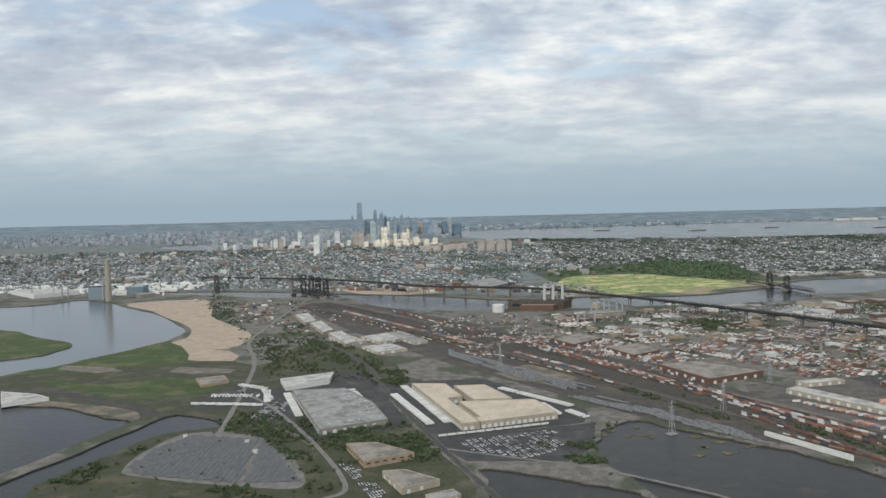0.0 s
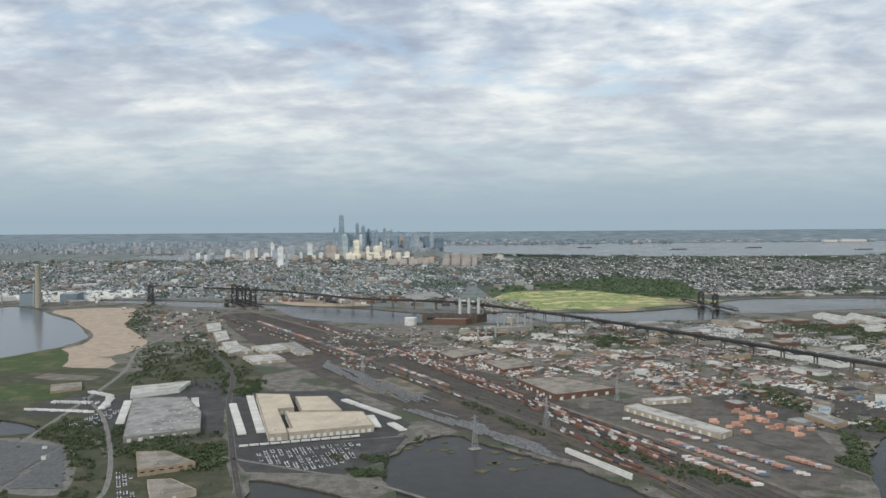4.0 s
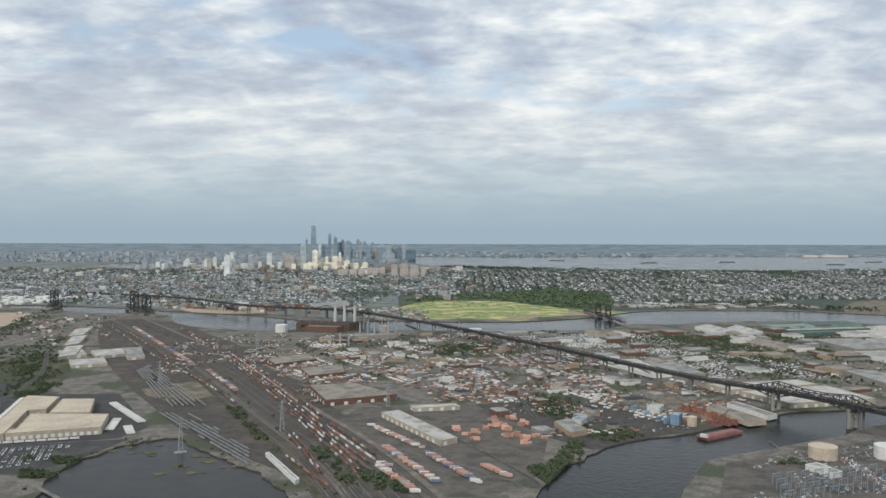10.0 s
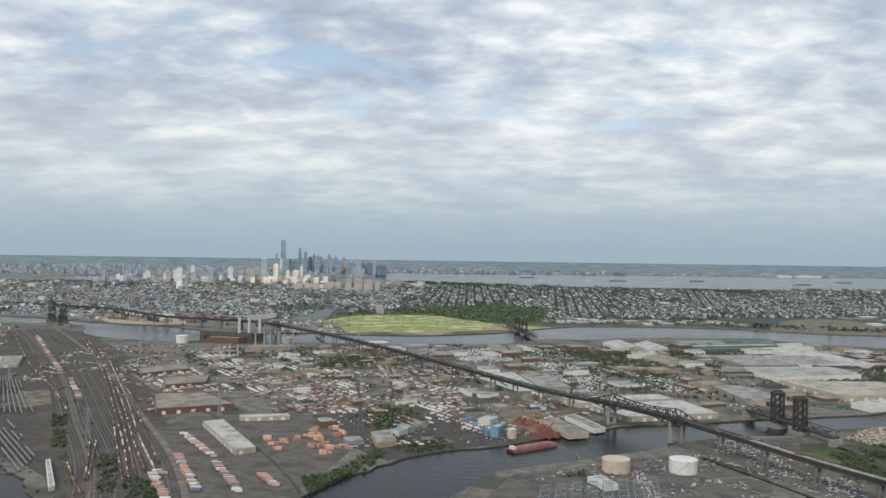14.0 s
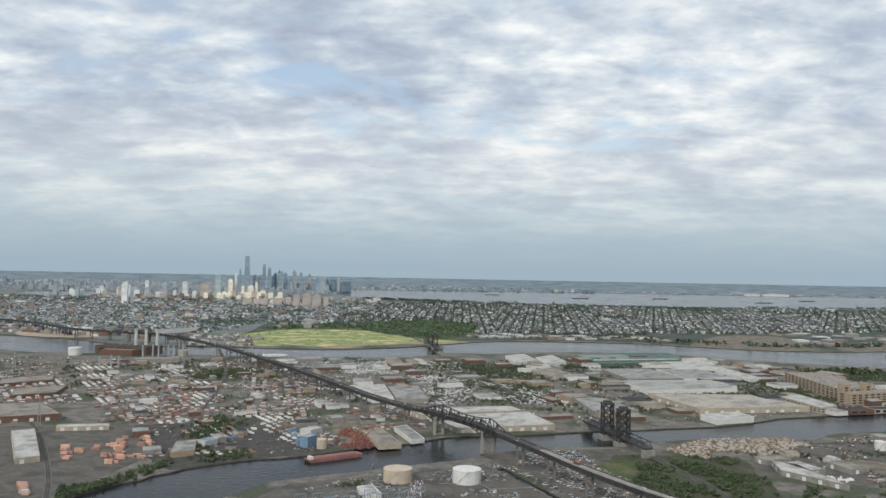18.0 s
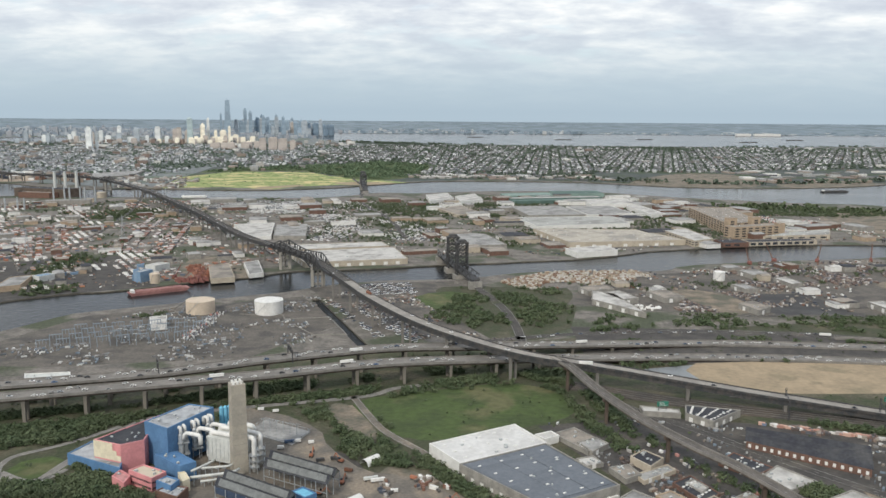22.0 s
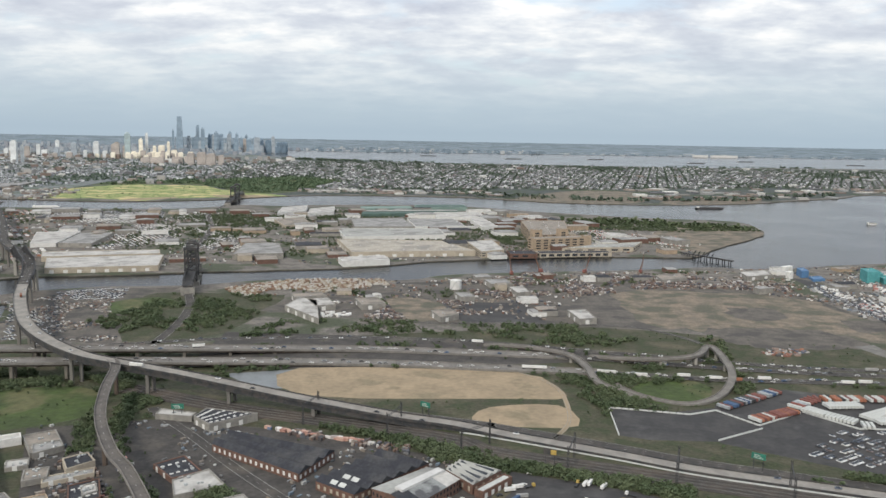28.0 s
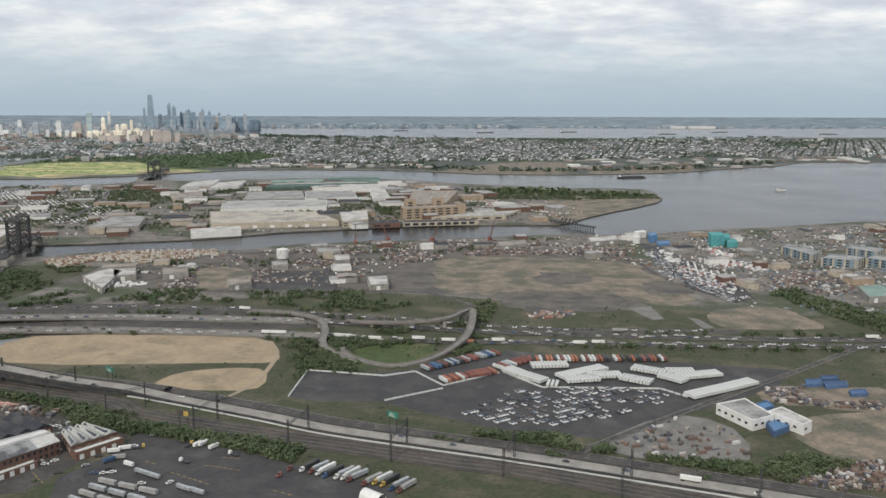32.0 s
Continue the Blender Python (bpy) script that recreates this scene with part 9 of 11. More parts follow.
for a, b2, cols in (((783.7, 310.1), (807.9, 328.1), ("steel", "steel", "red", "galv", "blue")), ((789.6, 298.8), (806.9, 308.8), ("red", "orange", "red", "orange", "galvpale")), ((807, 311.6), (817.7, 320.7), ("red", "orange", "galvpale", "galv")), ((817.7, 320.7), (863.6, 322.6), ("red", "steel", "galvpale", "orange", "galvpale"))):
    for p, ang in row_of(a, b2, 1.15):
        if vr.random() < 0.85:
            m = vr.choice(cols)
            trailer(p.x, p.y, ang + math.pi / 2, m, group="coloured trailers by the fence", word={"steel": "black", "galv": "silver", "galvpale": "dusty white"}.get(m, m))
back = Vector((763.4, 242.6)) - Vector((758.1, 235.9))
for (x, y), cab, box in (((753.8, 233.1), "red", None), ((755.6, 236.4), "red", None), ((758.4, 235.9), "white", "steel"), ((760.7, 235), "red", "galv"), ((762.4, 234.2), "white", "white"), ((764.3, 232.8), "blue", "steel"), ((766.9, 232.2), "white", "galv"), ((768.4, 232), "white", "galvpale"), ((770.1, 230.9), "red", "galv"), ((773.5, 229), "red", "greyroof"), ((775.8, 229.6), "yellow", "galvpale"), ((777.5, 228.8), "yellow", "steel"), ((779.7, 226.9), "blue", "galv"), ((781.4, 225.9), "red", "greyroof")):
    u = back.normalized()
    a = math.atan2(-u.y, -u.x) + vr.uniform(-0.06, 0.06)
    truck(x + u.x * 3.2, y + u.y * 3.2, a, cab, box)
for (x, y), box, a in (((730.4, 249.8), "white", 1.1), ((731.6, 250.2), "white", 1.1), ((734.7, 248.4), "white", 1.0), ((711.4, 245.4), "white", 0.3), ((713.4, 247.1), "white", 0.35), ((718, 238), "white", -0.5), ((722.5, 234), "galv", -0.5), ((725.7, 232.2), "galv", -0.5), ((734.6, 226.3), "galv", -0.5), ((737.9, 224.8), "galv", -0.5), ((712.4, 240.3), "blue", 0.9), ((714.1, 241.9), "greyroof", 0.2)):
    t = trailer(x, y, a, box, group="boxes in the lorry yard", word={"galv": "silver", "greyroof": "grey"}.get(box, box))
    t.scale = (0.62, 0.9, 0.85) if box != "galv" else (0.9, 0.9, 0.8)
for (x, y), m, a in (((698.2, 238.3), "white", 0.2), ((699.6, 240.2), "white", 0.6), ((693.6, 233.8), "white", -0.6), ((703.5, 233.9), "steel", 0.3), ((708.7, 243), "steel", 0.4), ((713.8, 233.9), "white", 0.3), ((715.6, 234.4), "white", 0.3), ((711.6, 233.9), "blue", 0.2), ((715, 249.1), "white", 0.2), ((730.4, 229.5), "white", 0.9), ((707.9, 237.8), "galv", 0.7), ((713.9, 236.1), "steel", 0.7), ((724.4, 228.9), "white", 0.1), ((717.3, 256.1), "white", 0.0), ((688.4, 260.9), "white", 0.3), ((690.1, 261.3), "white", 0.3)):
    car(x, y, 0, a, m, "parked in the lorry yard")
for (x, y), a in (((740.5, 244.5), 2.6), ((730.1, 240.3), 2.7), ((728.3, 249.8), 1.2), ((716.5, 248.1), 0.4)):
    t = thing("flatbed_truck", x, y, 0, a, "small flatbed truck standing in the lorry yard", "truck", "flatbed trucks")
    g = Bag()
    g.box(1.0, 0, 0.25, 0.7, 0.75, 0.75, shrink=0.9)
    part("cab", g, M["white" if a > 2 else "yellow"], t)
    g = Bag()
    g.box(-0.5, 0, 0.3, 2.2, 0.75, 0.14)
    part("bed", g, M["steel"], t)
    for dx in (-1.2, -0.7, 1.0):
        for dy in (-0.3, 0.3):
            o = part("wheel", wheel, None, t)
            o.matrix_basis = Matrix.Translation((dx, dy, 0.16)) @ Matrix.Rotation(math.pi / 2, 4, "X") @ Matrix.Scale(1.2, 4)
for k in range(4):
    a, b2 = Vector((714.4, 229.5)).lerp(Vector((711.8, 221.1)), k / 3), Vector((730.1, 223.4)).lerp(Vector((726.5, 212.9)), k / 3)
    for p, ang in row_of(a, b2, 4.9):
        trailer(p.x, p.y, ang, "galv" if k % 2 else "greyroof", group="long grey trailers in rows", word="dull grey")
mound = thing("spoil_mound", *(707.9, 232.4), 0, 0, "low dark round mound of spoil", "mound")
g = Bag()
g.tube(0, 0, 0, 2.6, 1.9, 0.5, 22)
g.tube(0, 0, 0.5, 1.9, 0.6, 0.25, 22)
part("spoil", g, M["steel"], mound)
g = Bag()
for a, b2 in (((720.6, 240.8), (723.8, 239.3)), ((735, 239.1), (744.3, 236.3)), ((728.5, 235.2), (739.3, 229.1)), ((737.8, 243.4), (742.7, 242.7)), ((753.5, 226.8), (759, 224)), ((697.2, 234.4), (702.5, 228.8))):
    for p, ang in row_of(a, b2, 1.6):
        g.box(p.x, p.y, 0.005, 1.2, 0.12, 0.015, ang)
solo("yard_paint", g, M["yellow"], "worn yellow paint lines on the lorry yard", "road paint", "stuff")
# white boxes packed beside the canopy
for i in range(16):
    u, w = i % 4, i // 4
    t = trailer(576.5 + u * 3.6 + w * 0.9, 220 + w * 3.4 + u * 1.9, 0.55 if i % 3 else 2.1, "white", group="white boxes beside the canopy", word="white")
    t.scale = (0.72, 0.95, 0.85)
# the waste yard lorries
for (x, y), box, a, k in (((530.5, 240.5), "white", 0.35, 0.8), ((528.6, 241.3), "galvpale", 0.35, 0.8), ((535.2, 234.6), "white", 0.2, 0.4), ((555.3, 225.8), "white", -0.9, 0.5), ((536.3, 220.7), "white", 0.9, 0.6), ((501.3, 259.8), "white", 0.1, 0.4), ((502.8, 264), "blue", 0.2, 0.6), ((505.2, 264.8), "white", 0.2, 0.35), ((509.1, 263.9), "white", 0.2, 0.35), ((488.5, 289.2), "white", 0.15, 0.4), ((493.5, 287.9), "white", 0.3, 0.4), ((539.6, 242.2), "orange", -0.5, 0.4), ((549.5, 221.3), "blue", 0.05, 0.7), ((501.1, 218.9), "white", -0.3, 0.5), ((517.5, 253.1), "steel", -0.3, 0.5), ((522.2, 246), "rust", -0.4, 0.5), ((513.7, 252.1), "steel", 0.3, 0.5)):
    t = trailer(x, y, a, box, group="boxes in the waste yard", word={"galvpale": "pale", "steel": "black", "rust": "rusty"}.get(box, box))
    t.scale = (k, 0.85, 0.8)
# trailers and boxes of the truck yards, too many to count
white_boxes = Bag()
g = Bag()
for a, b2, step, turn in (((203, 472.2), (234.6, 424.1), 1.45, 0.0), ((215.5, 426.8), (243.9, 368.5), 1.45, 0.0), ((216.1, 392.2), (236.2, 354.3), 1.5, 0.0), ((236.4, 416.7), (258.5, 376.1), 1.45, 0.0), ((264.6, 395.3), (275.9, 377.2), 1.6, 0.0), ((258.2, 374.2), (264.3, 365), 2.4, 0.0),
                          ((-117, 926.3), (34.6, 675.3), 4.4, 0.1), ((54.5, 648.7), (101.4, 565.6), 4.2, 0.1), ((216, 397.7), (220.7, 392.5), 2.0, 0.0), ((157.6, 533.3), (213.6, 543.9), 2.6, 1.2)):
    for p, ang in row_of(a, b2, step):
        if vr.random() < 0.86 and clear(p.x, p.y, 0):
            g.box(p.x + vr.uniform(-0.5, 0.5), p.y, 0.35, vr.choice((3.0, 4.4, 4.4)), 0.95, 1.1, turn + vr.uniform(-0.04, 0.04))
for a, b2, turn in (((-152, 520), (-120, 516), 1.5), ((-158, 500), (-114, 493), 0.1), ((-143, 552), (-120, 536), 0.7), ((-122, 536), (-110, 505), 1.2), ((-118, 530), (-112, 500), 0.3)):
    for p, ang in row_of(a, b2, 2.2):
        if vr.random() < 0.85:
            white_boxes.box(p.x, p.y + vr.uniform(-0.8, 0.8), 0.35, 4.2, 0.95, 1.2, turn + vr.uniform(-0.1, 0.1))
solo("lot_trailers", white_boxes, M["trailers"], "white box trailers parked on the dark lots", "trailers", "stuff")
solo("yard_trailers", g, M["saltboxes"], "rows of red, white and blue box trailers", "trailers", "stuff")
g = Bag()
for x, y, n in ((*(251.5, 464.6), 3), (*(262, 444.7), 3), (*(256.7, 455.1), 2), (*(271.9, 490.5), 3), (*(278.9, 472), 4), (*(283.2, 493), 3), (*(278.6, 451.6), 3), (*(286.9, 447.8), 3), (*(298.2, 448.6), 2), (*(286.7, 476.6), 2), (*(276.4, 510.6), 2), (*(272.1, 474), 2), (*(226.7, 372.3), 3), (*(274, 480), 4), (*(279, 467), 4), (*(284, 456), 4), (*(283, 495), 3), (*(290, 481), 4), (*(262, 459), 3), (*(293, 452), 3), (*(287, 437), 2), (*(268, 466), 2)):
    for k in range(n):
        g.box(x + vr.uniform(-1.5, 1.5), y + k * 1.5 - n * 0.75, 0, vr.uniform(3.0, 4.6), 1.2, vr.choice((1.1, 1.2, 2.2)), vr.uniform(-0.12, 0.12))
solo("orange_containers", g, material("faded salmon container steel", (0.47, 0.25, 0.185), (0.53, 0.345, 0.27), size=3, fine=0.2, island=0.35), "stacks of faded orange shipping containers", "containers", "stuff")
clutter_blue = Bag()
for x, y, w, h in ((*(360, 520), 4, 2.4), (*(364, 503), 3, 2.6), (*(369, 492.4), 4, 2.0), (*(371, 484.2), 3, 3.2), (*(325, 495), 4, 1.2), (*(330, 499), 4, 1.2), (*(478.9, 580.6), 6, 2.5), (*(490.4, 576.2), 7, 2.2)):
    clutter_blue.box(x, y, 0, w, w * 0.5, h, 0.5)
    clutter_blue.box(x + w * 0.4, y + 0.6, h, w * 0.4, w * 0.2, 0.6, 0.5)
solo("blue_plant", clutter_blue, M["fadedblue"], "blue conveyors and bins of a riverside plant", "plant", "stuff")
rust_heap = Bag()
for k in range(150):
    f = vr.random()
    p = Vector((391.1, 524)).lerp(Vector((408.3, 489.1)), f) + Vector((vr.gauss(0, 2.2), vr.gauss(0, 3.0)))
    if clear(p.x, p.y, 0):
        rust_heap.box(p.x, p.y, 0, vr.uniform(0.8, 3.2), vr.uniform(0.6, 2.0), vr.uniform(0.6, 2.6), vr.uniform(0, 3), 0, 0.5)
solo("rust_heap", rust_heap, material("orange rusty scrap", (0.27, 0.115, 0.075), (0.20, 0.10, 0.075), size=2, fine=0.35, island=0.35), "orange rusty scrap heaped behind the quay", "scrap", "stuff")
g = Bag()
for i in range(12):
    a, b2 = Vector((175.2, 664.7)) + Vector((i * 5.2, i * 2.0)), Vector((242.8, 531.6)) + Vector((i * 5.2, i * 2.0))
    for p, ang in row_of(tuple(a), tuple(b2), 1.15):
        if noise.noise((p.x * 0.09, p.y * 0.09, i)) > 0.0:
            g.box(p.x + vr.uniform(-0.8, 0.8), p.y + vr.uniform(-0.5, 0.5), 0.2, vr.uniform(2.2, 4.2), 0.9, 1.0, ang + math.pi / 2)
for i in range(5):
    a, b2 = Vector((283.6, 741.6)) + Vector((i * 9.0, 0)), Vector((323.6, 561.9)) + Vector((i * 9.0, 0))
    for p, ang in row_of(tuple(a), tuple(b2), 1.2):
        if noise.noise((p.x * 0.05, p.y * 0.05, i + 20)) > -0.1:
            g.box(p.x, p.y, 0.2, 3.4, 0.85, 1.0, ang + math.pi / 2)
solo("container_rows", g, M["boxes"], "long rows of brown and white containers on chassis", "containers", "stuff")


SHED_LOOK = [("concrete", "greyroof", "grey"), ("tanbrick", "tanroof", "tan"), ("white", "whiteroof", "white"), ("brick", "tanroof", "brick"), ("concrete", "darkroof", "dark-roofed"), ("creamwall", "tanroof", "cream"), ("brick", "greyroof", "grey-roofed brick"), ("white", "greyroof", "pale")]


def shed_thing(x, y, w, d, h, rise, a, r, label):
    wall, roof, word = r.choice(SHED_LOOK)
    g = Bag()
    g.box(0, 0, 0, w, d, h)
    t = tagged(new("industrial_shed", g.mesh("shed_wall", M[wall])), "low " + word + " industrial shed in the yards", "shed", "sheds in the yards")
    t.matrix_basis = Matrix.Translation((x, y, 0)) @ Matrix.Rotation(a, 4, "Z")
    g = Bag()
    g.gable(0, 0, h + 0.004, w * 1.02, d * 1.02, 0.1, rise * 0.6)
    part("roof", g, M[roof], t)
    c, s = math.cos(a), math.sin(a)
    FOOT.append((x, y, math.hypot(w, d) / 2, [(x + p * w / 2 * c - q * d / 2 * s, y + p * w / 2 * s + q * d / 2 * c) for p, q in ((-1, -1), (1, -1), (1, 1), (-1, 1))]))


def clutter(name, poly, n, seed, mat, dims, label, category, angles, gap=0.5, patchy=1.0, two=None):
    """Many small boxes over a stretch of ground, set along a few directions."""
    bag = Bag()
    r = random.Random(seed)
    for x, y in fill(poly, n, seed, gap, patchy):
        w, d, h = (r.uniform(*q) for q in dims)
        a = r.choice(angles) + r.uniform(-0.08, 0.08)
        if two:
            shed_thing(x, y, w, d, h, r.uniform(0.1, 0.45) * h, a, r, label)
        else:
            bag.box(x, y, 0, w, d, h, a)
    if not two:
        solo(name, bag, M[mat], label, category, "stuff")


for poly in (WASTE_FIELDS := [p for z, p in ZONES if z in ("dirt", "slab") and 600 < p[0][0] < 1100 and 350 < p[0][1] < 700]):
    cx, cy = sum(p[0] for p in poly) / len(poly), sum(p[1] for p in poly) / len(poly)
    FOOT.append((cx, cy, max(math.hypot(p[0] - cx, p[1] - cy) for p in poly), list(poly)))
def yard_rows(poly, ang, turn, row, step, size, seed, full, cover=-0.05):
    """Boxes side by side in long rows with lanes between; whole stretches of a row are white or coloured."""
    r = random.Random(seed)
    bags = (Bag(), Bag())
    c, s = math.cos(ang), math.sin(ang)
    xs, ys = [p[0] for p in poly], [p[1] for p in poly]
    cx, cy, span = sum(xs) / len(xs), sum(ys) / len(ys), max(max(xs) - min(xs), max(ys) - min(ys))
    for i in range(int(-span / row), int(span / row)):
        for j in range(int(-span / step), int(span / step)):
            u, v = j * step, i * row
            x, y = cx + u * c - v * s, cy + u * s + v * c
            if inside(x, y, poly) and r.random() < full and noise.noise((x * 0.028, y * 0.028, seed)) > cover and clear(x, y, 0):
                k = 0 if noise.noise((x * 0.04, y * 0.04, seed + 5.0)) + r.uniform(-0.25, 0.25) > 0.2 else 1
                bags[k].box(x, y, 0.15, size[0] * r.uniform(0.85, 1.1), size[1], size[2] * r.choice((0.8, 1.0, 1.0, 1.15)), turn + r.uniform(-0.05, 0.05))
    return bags


POINT = [(420, 620), (520, 560), (640, 590), (760, 640), (870, 655), (900, 720), (840, 900), (720, 960), (560, 960), (440, 900), (330, 880), (270, 890), (340, 780)]
YARDS = [(110, 860), (300, 890), (340, 770), (420, 600), (440, 540), (380, 470), (300, 450), (262, 530), (215, 590), (140, 720), (80, 840)]
SOUTH = [(600, 500), (700, 540), (860, 590), (990, 615), (1100, 640), (1100, 420), (900, 430), (770, 500), (740, 430), (600, 470)]
EAST_LOT = [(890, 520), (985, 610), (1110, 650), (1150, 420), (1000, 385), (920, 395), (905, 430)]
TANKS = [(385, 395), (425, 432), (475, 452), (500, 420), (505, 385), (470, 345), (410, 330), (370, 340)]
TRUCKS = [(30, 600), (-30, 820), (60, 880), (120, 740), (200, 600), (190, 520), (130, 560), (60, 700)]
NORTH = [(-340, 1080), (-180, 1040), (-100, 820), (-160, 700), (-180, 800)]
STREET = [(575, 282), (606, 288), (640, 282), (688, 268), (706, 262), (690, 222), (650, 205), (596, 205), (580, 222), (600, 236)]
CORNER = [(834.5, 259.3), (854.1, 273.3), (866.1, 263.5), (863.6, 244.4), (845.7, 241.9), (831.1, 248.8)]
SCRAP = [(859.1, 228.3), (880.5, 249.5), (894.7, 243.3), (889.4, 225.6), (880.7, 216.2), (863.4, 220.7)]
WASTE = [(539.5, 217.7), (531.2, 234.5), (532.1, 249.6), (544.3, 243.3), (556.8, 226.8), (567.7, 211.5)]
clutter("point_sheds", POINT, 105, 41, "creamwall", ((6, 20), (8, 26), (2, 4)), "low industrial sheds on the river point", "sheds", (0.3, 1.87), 8, 1.0, True)
clutter("point_clutter", POINT, 3200, 42, "junk", ((0.5, 2.2), (0.4, 1.0), (0.3, 0.9)), "parked vehicles, boxes and stores on the river point", "yard clutter", (0.3, 1.87))
clutter("yard_sheds", YARDS, 90, 43, "tanbrick", ((4, 10), (5, 14), (2, 3.5)), "low sheds among container yards", "sheds", (0.45, 2.02), 5, 1.0, True)
pale, dyed = yard_rows(YARDS, -0.98, 0.12, 5.4, 1.15, (2.5, 0.72, 0.8), 44, 0.56, 0.02)
solo("trailer_rows", pale, M["trailers"], "long rows of white box trailers in the yards", "trailers", "stuff")
solo("container_stacks", dyed, M["boxes"], "long rows of orange, brown and white shipping containers", "containers", "stuff")
pale, dyed = yard_rows([(275, 888), (330, 800), (415, 640), (500, 610), (545, 640), (500, 760), (445, 890), (380, 905)], -0.98, 0.35, 3.6, 0.85, (1.4, 0.55, 0.5), 144, 0.5, 0.0)
solo("parked_vans", pale, M["trailers"], "rows of white vans parked beside the viaduct", "vans", "stuff")
solo("parked_car_rows", dyed, M["cars"], "rows of mixed cars parked beside the viaduct", "parked cars", "stuff")
pale, dyed = yard_rows([(60, 700), (110, 745), (140, 690), (200, 610), (190, 545), (130, 600)], -0.98, 0.2, 6.0, 1.25, (3.4, 0.85, 1.0), 145, 0.6)
solo("warehouse_trailers", pale, M["trailers"], "white box trailers lined up between the warehouses", "trailers", "stuff")
solo("warehouse_boxes", dyed, M["boxes"], "coloured containers lined up between the warehouses", "containers", "stuff")
clutter("yard_clutter", YARDS, 1500, 45, "junk", ((0.4, 1.8), (0.4, 1.0), (0.3, 0.8)), "vehicles and stores in the container yards", "yard clutter", (0.45, 2.02))
clutter("south_sheds", SOUTH, 60, 46, "creamwall", ((4, 10), (5, 12), (1.8, 3.2)), "low workshops on the south bank", "sheds", (0.2, 1.77), 5, 1.0, True)
clutter("scrap_heaps", SOUTH, 2600, 47, "junk", ((0.4, 2.0), (0.4, 1.1), (0.25, 0.9)), "scrap, boxes and vehicles on the south bank", "scrap", (0.2, 1.77), 0.5, 1.0)
clutter("east_clutter", EAST_LOT, 2200, 48, "dulljunk", ((0.4, 2.2), (0.4, 1.2), (0.25, 1.0)), "vehicles, containers and stores by the bay", "yard clutter", (0.15, 1.72), 0.5, 1.0)
clutter("tank_farm_fittings", TANKS, 900, 49, "dulljunk", ((0.3, 2.2), (0.2, 0.8), (0.2, 0.7)), "pipes, pumps and sheds in the tank farm", "plant fittings", (0.45, 2.02))
clutter("truck_yard", TRUCKS, 1300, 50, "junk", ((0.8, 4.4), (0.6, 0.95), (0.5, 1.1)), "trailers and vehicles in the truck yards", "yard clutter", (2.02, 0.45))
clutter("rail_side_clutter", NORTH, 220, 51, "junk", ((0.8, 5), (0.8, 3), (0.6, 2.0)), "low stores beside the rail yard", "yard clutter", (2.02, 0.45))
clutter("street_clutter", STREET, 330, 52, "dulljunk", ((0.4, 1.6), (0.3, 0.8), (0.2, 0.7)), "parked cars, skips and stores between workshops", "yard clutter", (-0.55, 1.0), 0.4, 1.0)
clutter("street_stores", [(596, 262), (604, 268), (614, 258), (622, 246), (634, 236), (640, 226), (626, 214), (606, 214), (600, 236), (592, 250)], 170, 155, "rustjunk", ((0.4, 1.6), (0.3, 0.8), (0.3, 0.8)), "stores, skips and vehicles between the workshops", "yard clutter", (0.5, 2.07), 0.2, 1.0)
clutter("workshop_vans", [(596, 262), (604, 268), (614, 258), (622, 246), (634, 236), (640, 226), (626, 214), (606, 214), (600, 236), (592, 250)], 46, 156, "whitejunk", ((0.9, 1.6), (0.5, 0.7), (0.4, 0.7)), "white vans and trucks between the workshops", "vans", (0.5, 2.07), 0.2, 1.0)
clutter("siding_boxes", [(640, 286), (658, 280), (671, 276), (686, 271), (685, 269.5), (671, 274.5), (658, 278.5), (641, 284.5)], 60, 154, "saltboxes", ((1.2, 2.4), (0.6, 0.9), (0.6, 1.0)), "white and orange boxes along the siding", "yard clutter", (-0.4,), 0.2, 1.0)
clutter("siding_scrap", [(640, 287), (658, 281), (671, 277), (686, 272), (685, 267.5), (671, 272.5), (658, 276), (643, 282)], 150, 153, "rustjunk", ((0.5, 2.2), (0.4, 0.9), (0.4, 1.0)), "rows of white, orange and rusty stores along the siding", "yard clutter", (-0.4, 1.17), 0.2, 1.0)
clutter("corner_yard", CORNER, 90, 53, "rustjunk", ((0.4, 2.4), (0.3, 0.9), (0.3, 0.9)), "machines and stores in a gravel yard", "yard clutter", (0.3, 1.8, 1.1), 0.3, 0.6)
clutter("scrap_pile", SCRAP, 420, 54, "rustjunk", ((0.3, 1.5), (0.2, 0.8), (0.2, 1.0)), "brown scrap and broken sheds by the track", "scrap", (0.2, 1.2, 2.1), 0.3, 1.0)
clutter("waste_yard", WASTE, 90, 55, "junk", ((0.4, 2.4), (0.4, 0.9), (0.4, 1.0)), "machines, skips and trucks in the dirt yard", "yard clutter", (-0.4, 0.8, 2.0), 0.3, 1.0)

g = Bag()
for k in range(6):
    a, b2 = Vector((911.1, 488.4)).lerp(Vector((906.5, 458.8)), k / 5), Vector((931, 452.4)).lerp(Vector((919, 421.5)), k / 5)
    for p, ang in row_of(a, b2, 1.15):
        if vr.random() < 0.6:
            g.box(p.x, p.y, 0.1, 1.5, 0.6, 0.6, ang + 1.4)
solo("white_rows", g, M["whitejunk"], "dense rows of white vans and boxes", "vans", "stuff")
pale, dyed = yard_rows([(909, 462), (916, 496), (932, 504), (936, 452), (927, 427), (912, 426)], 1.35, -0.2, 3.4, 1.3, (0.95, 0.55, 0.6), 171, 0.6, -0.3)
solo("van_rows", pale, M["trailers"], "close rows of white vans on the dark lot", "vans", "stuff")
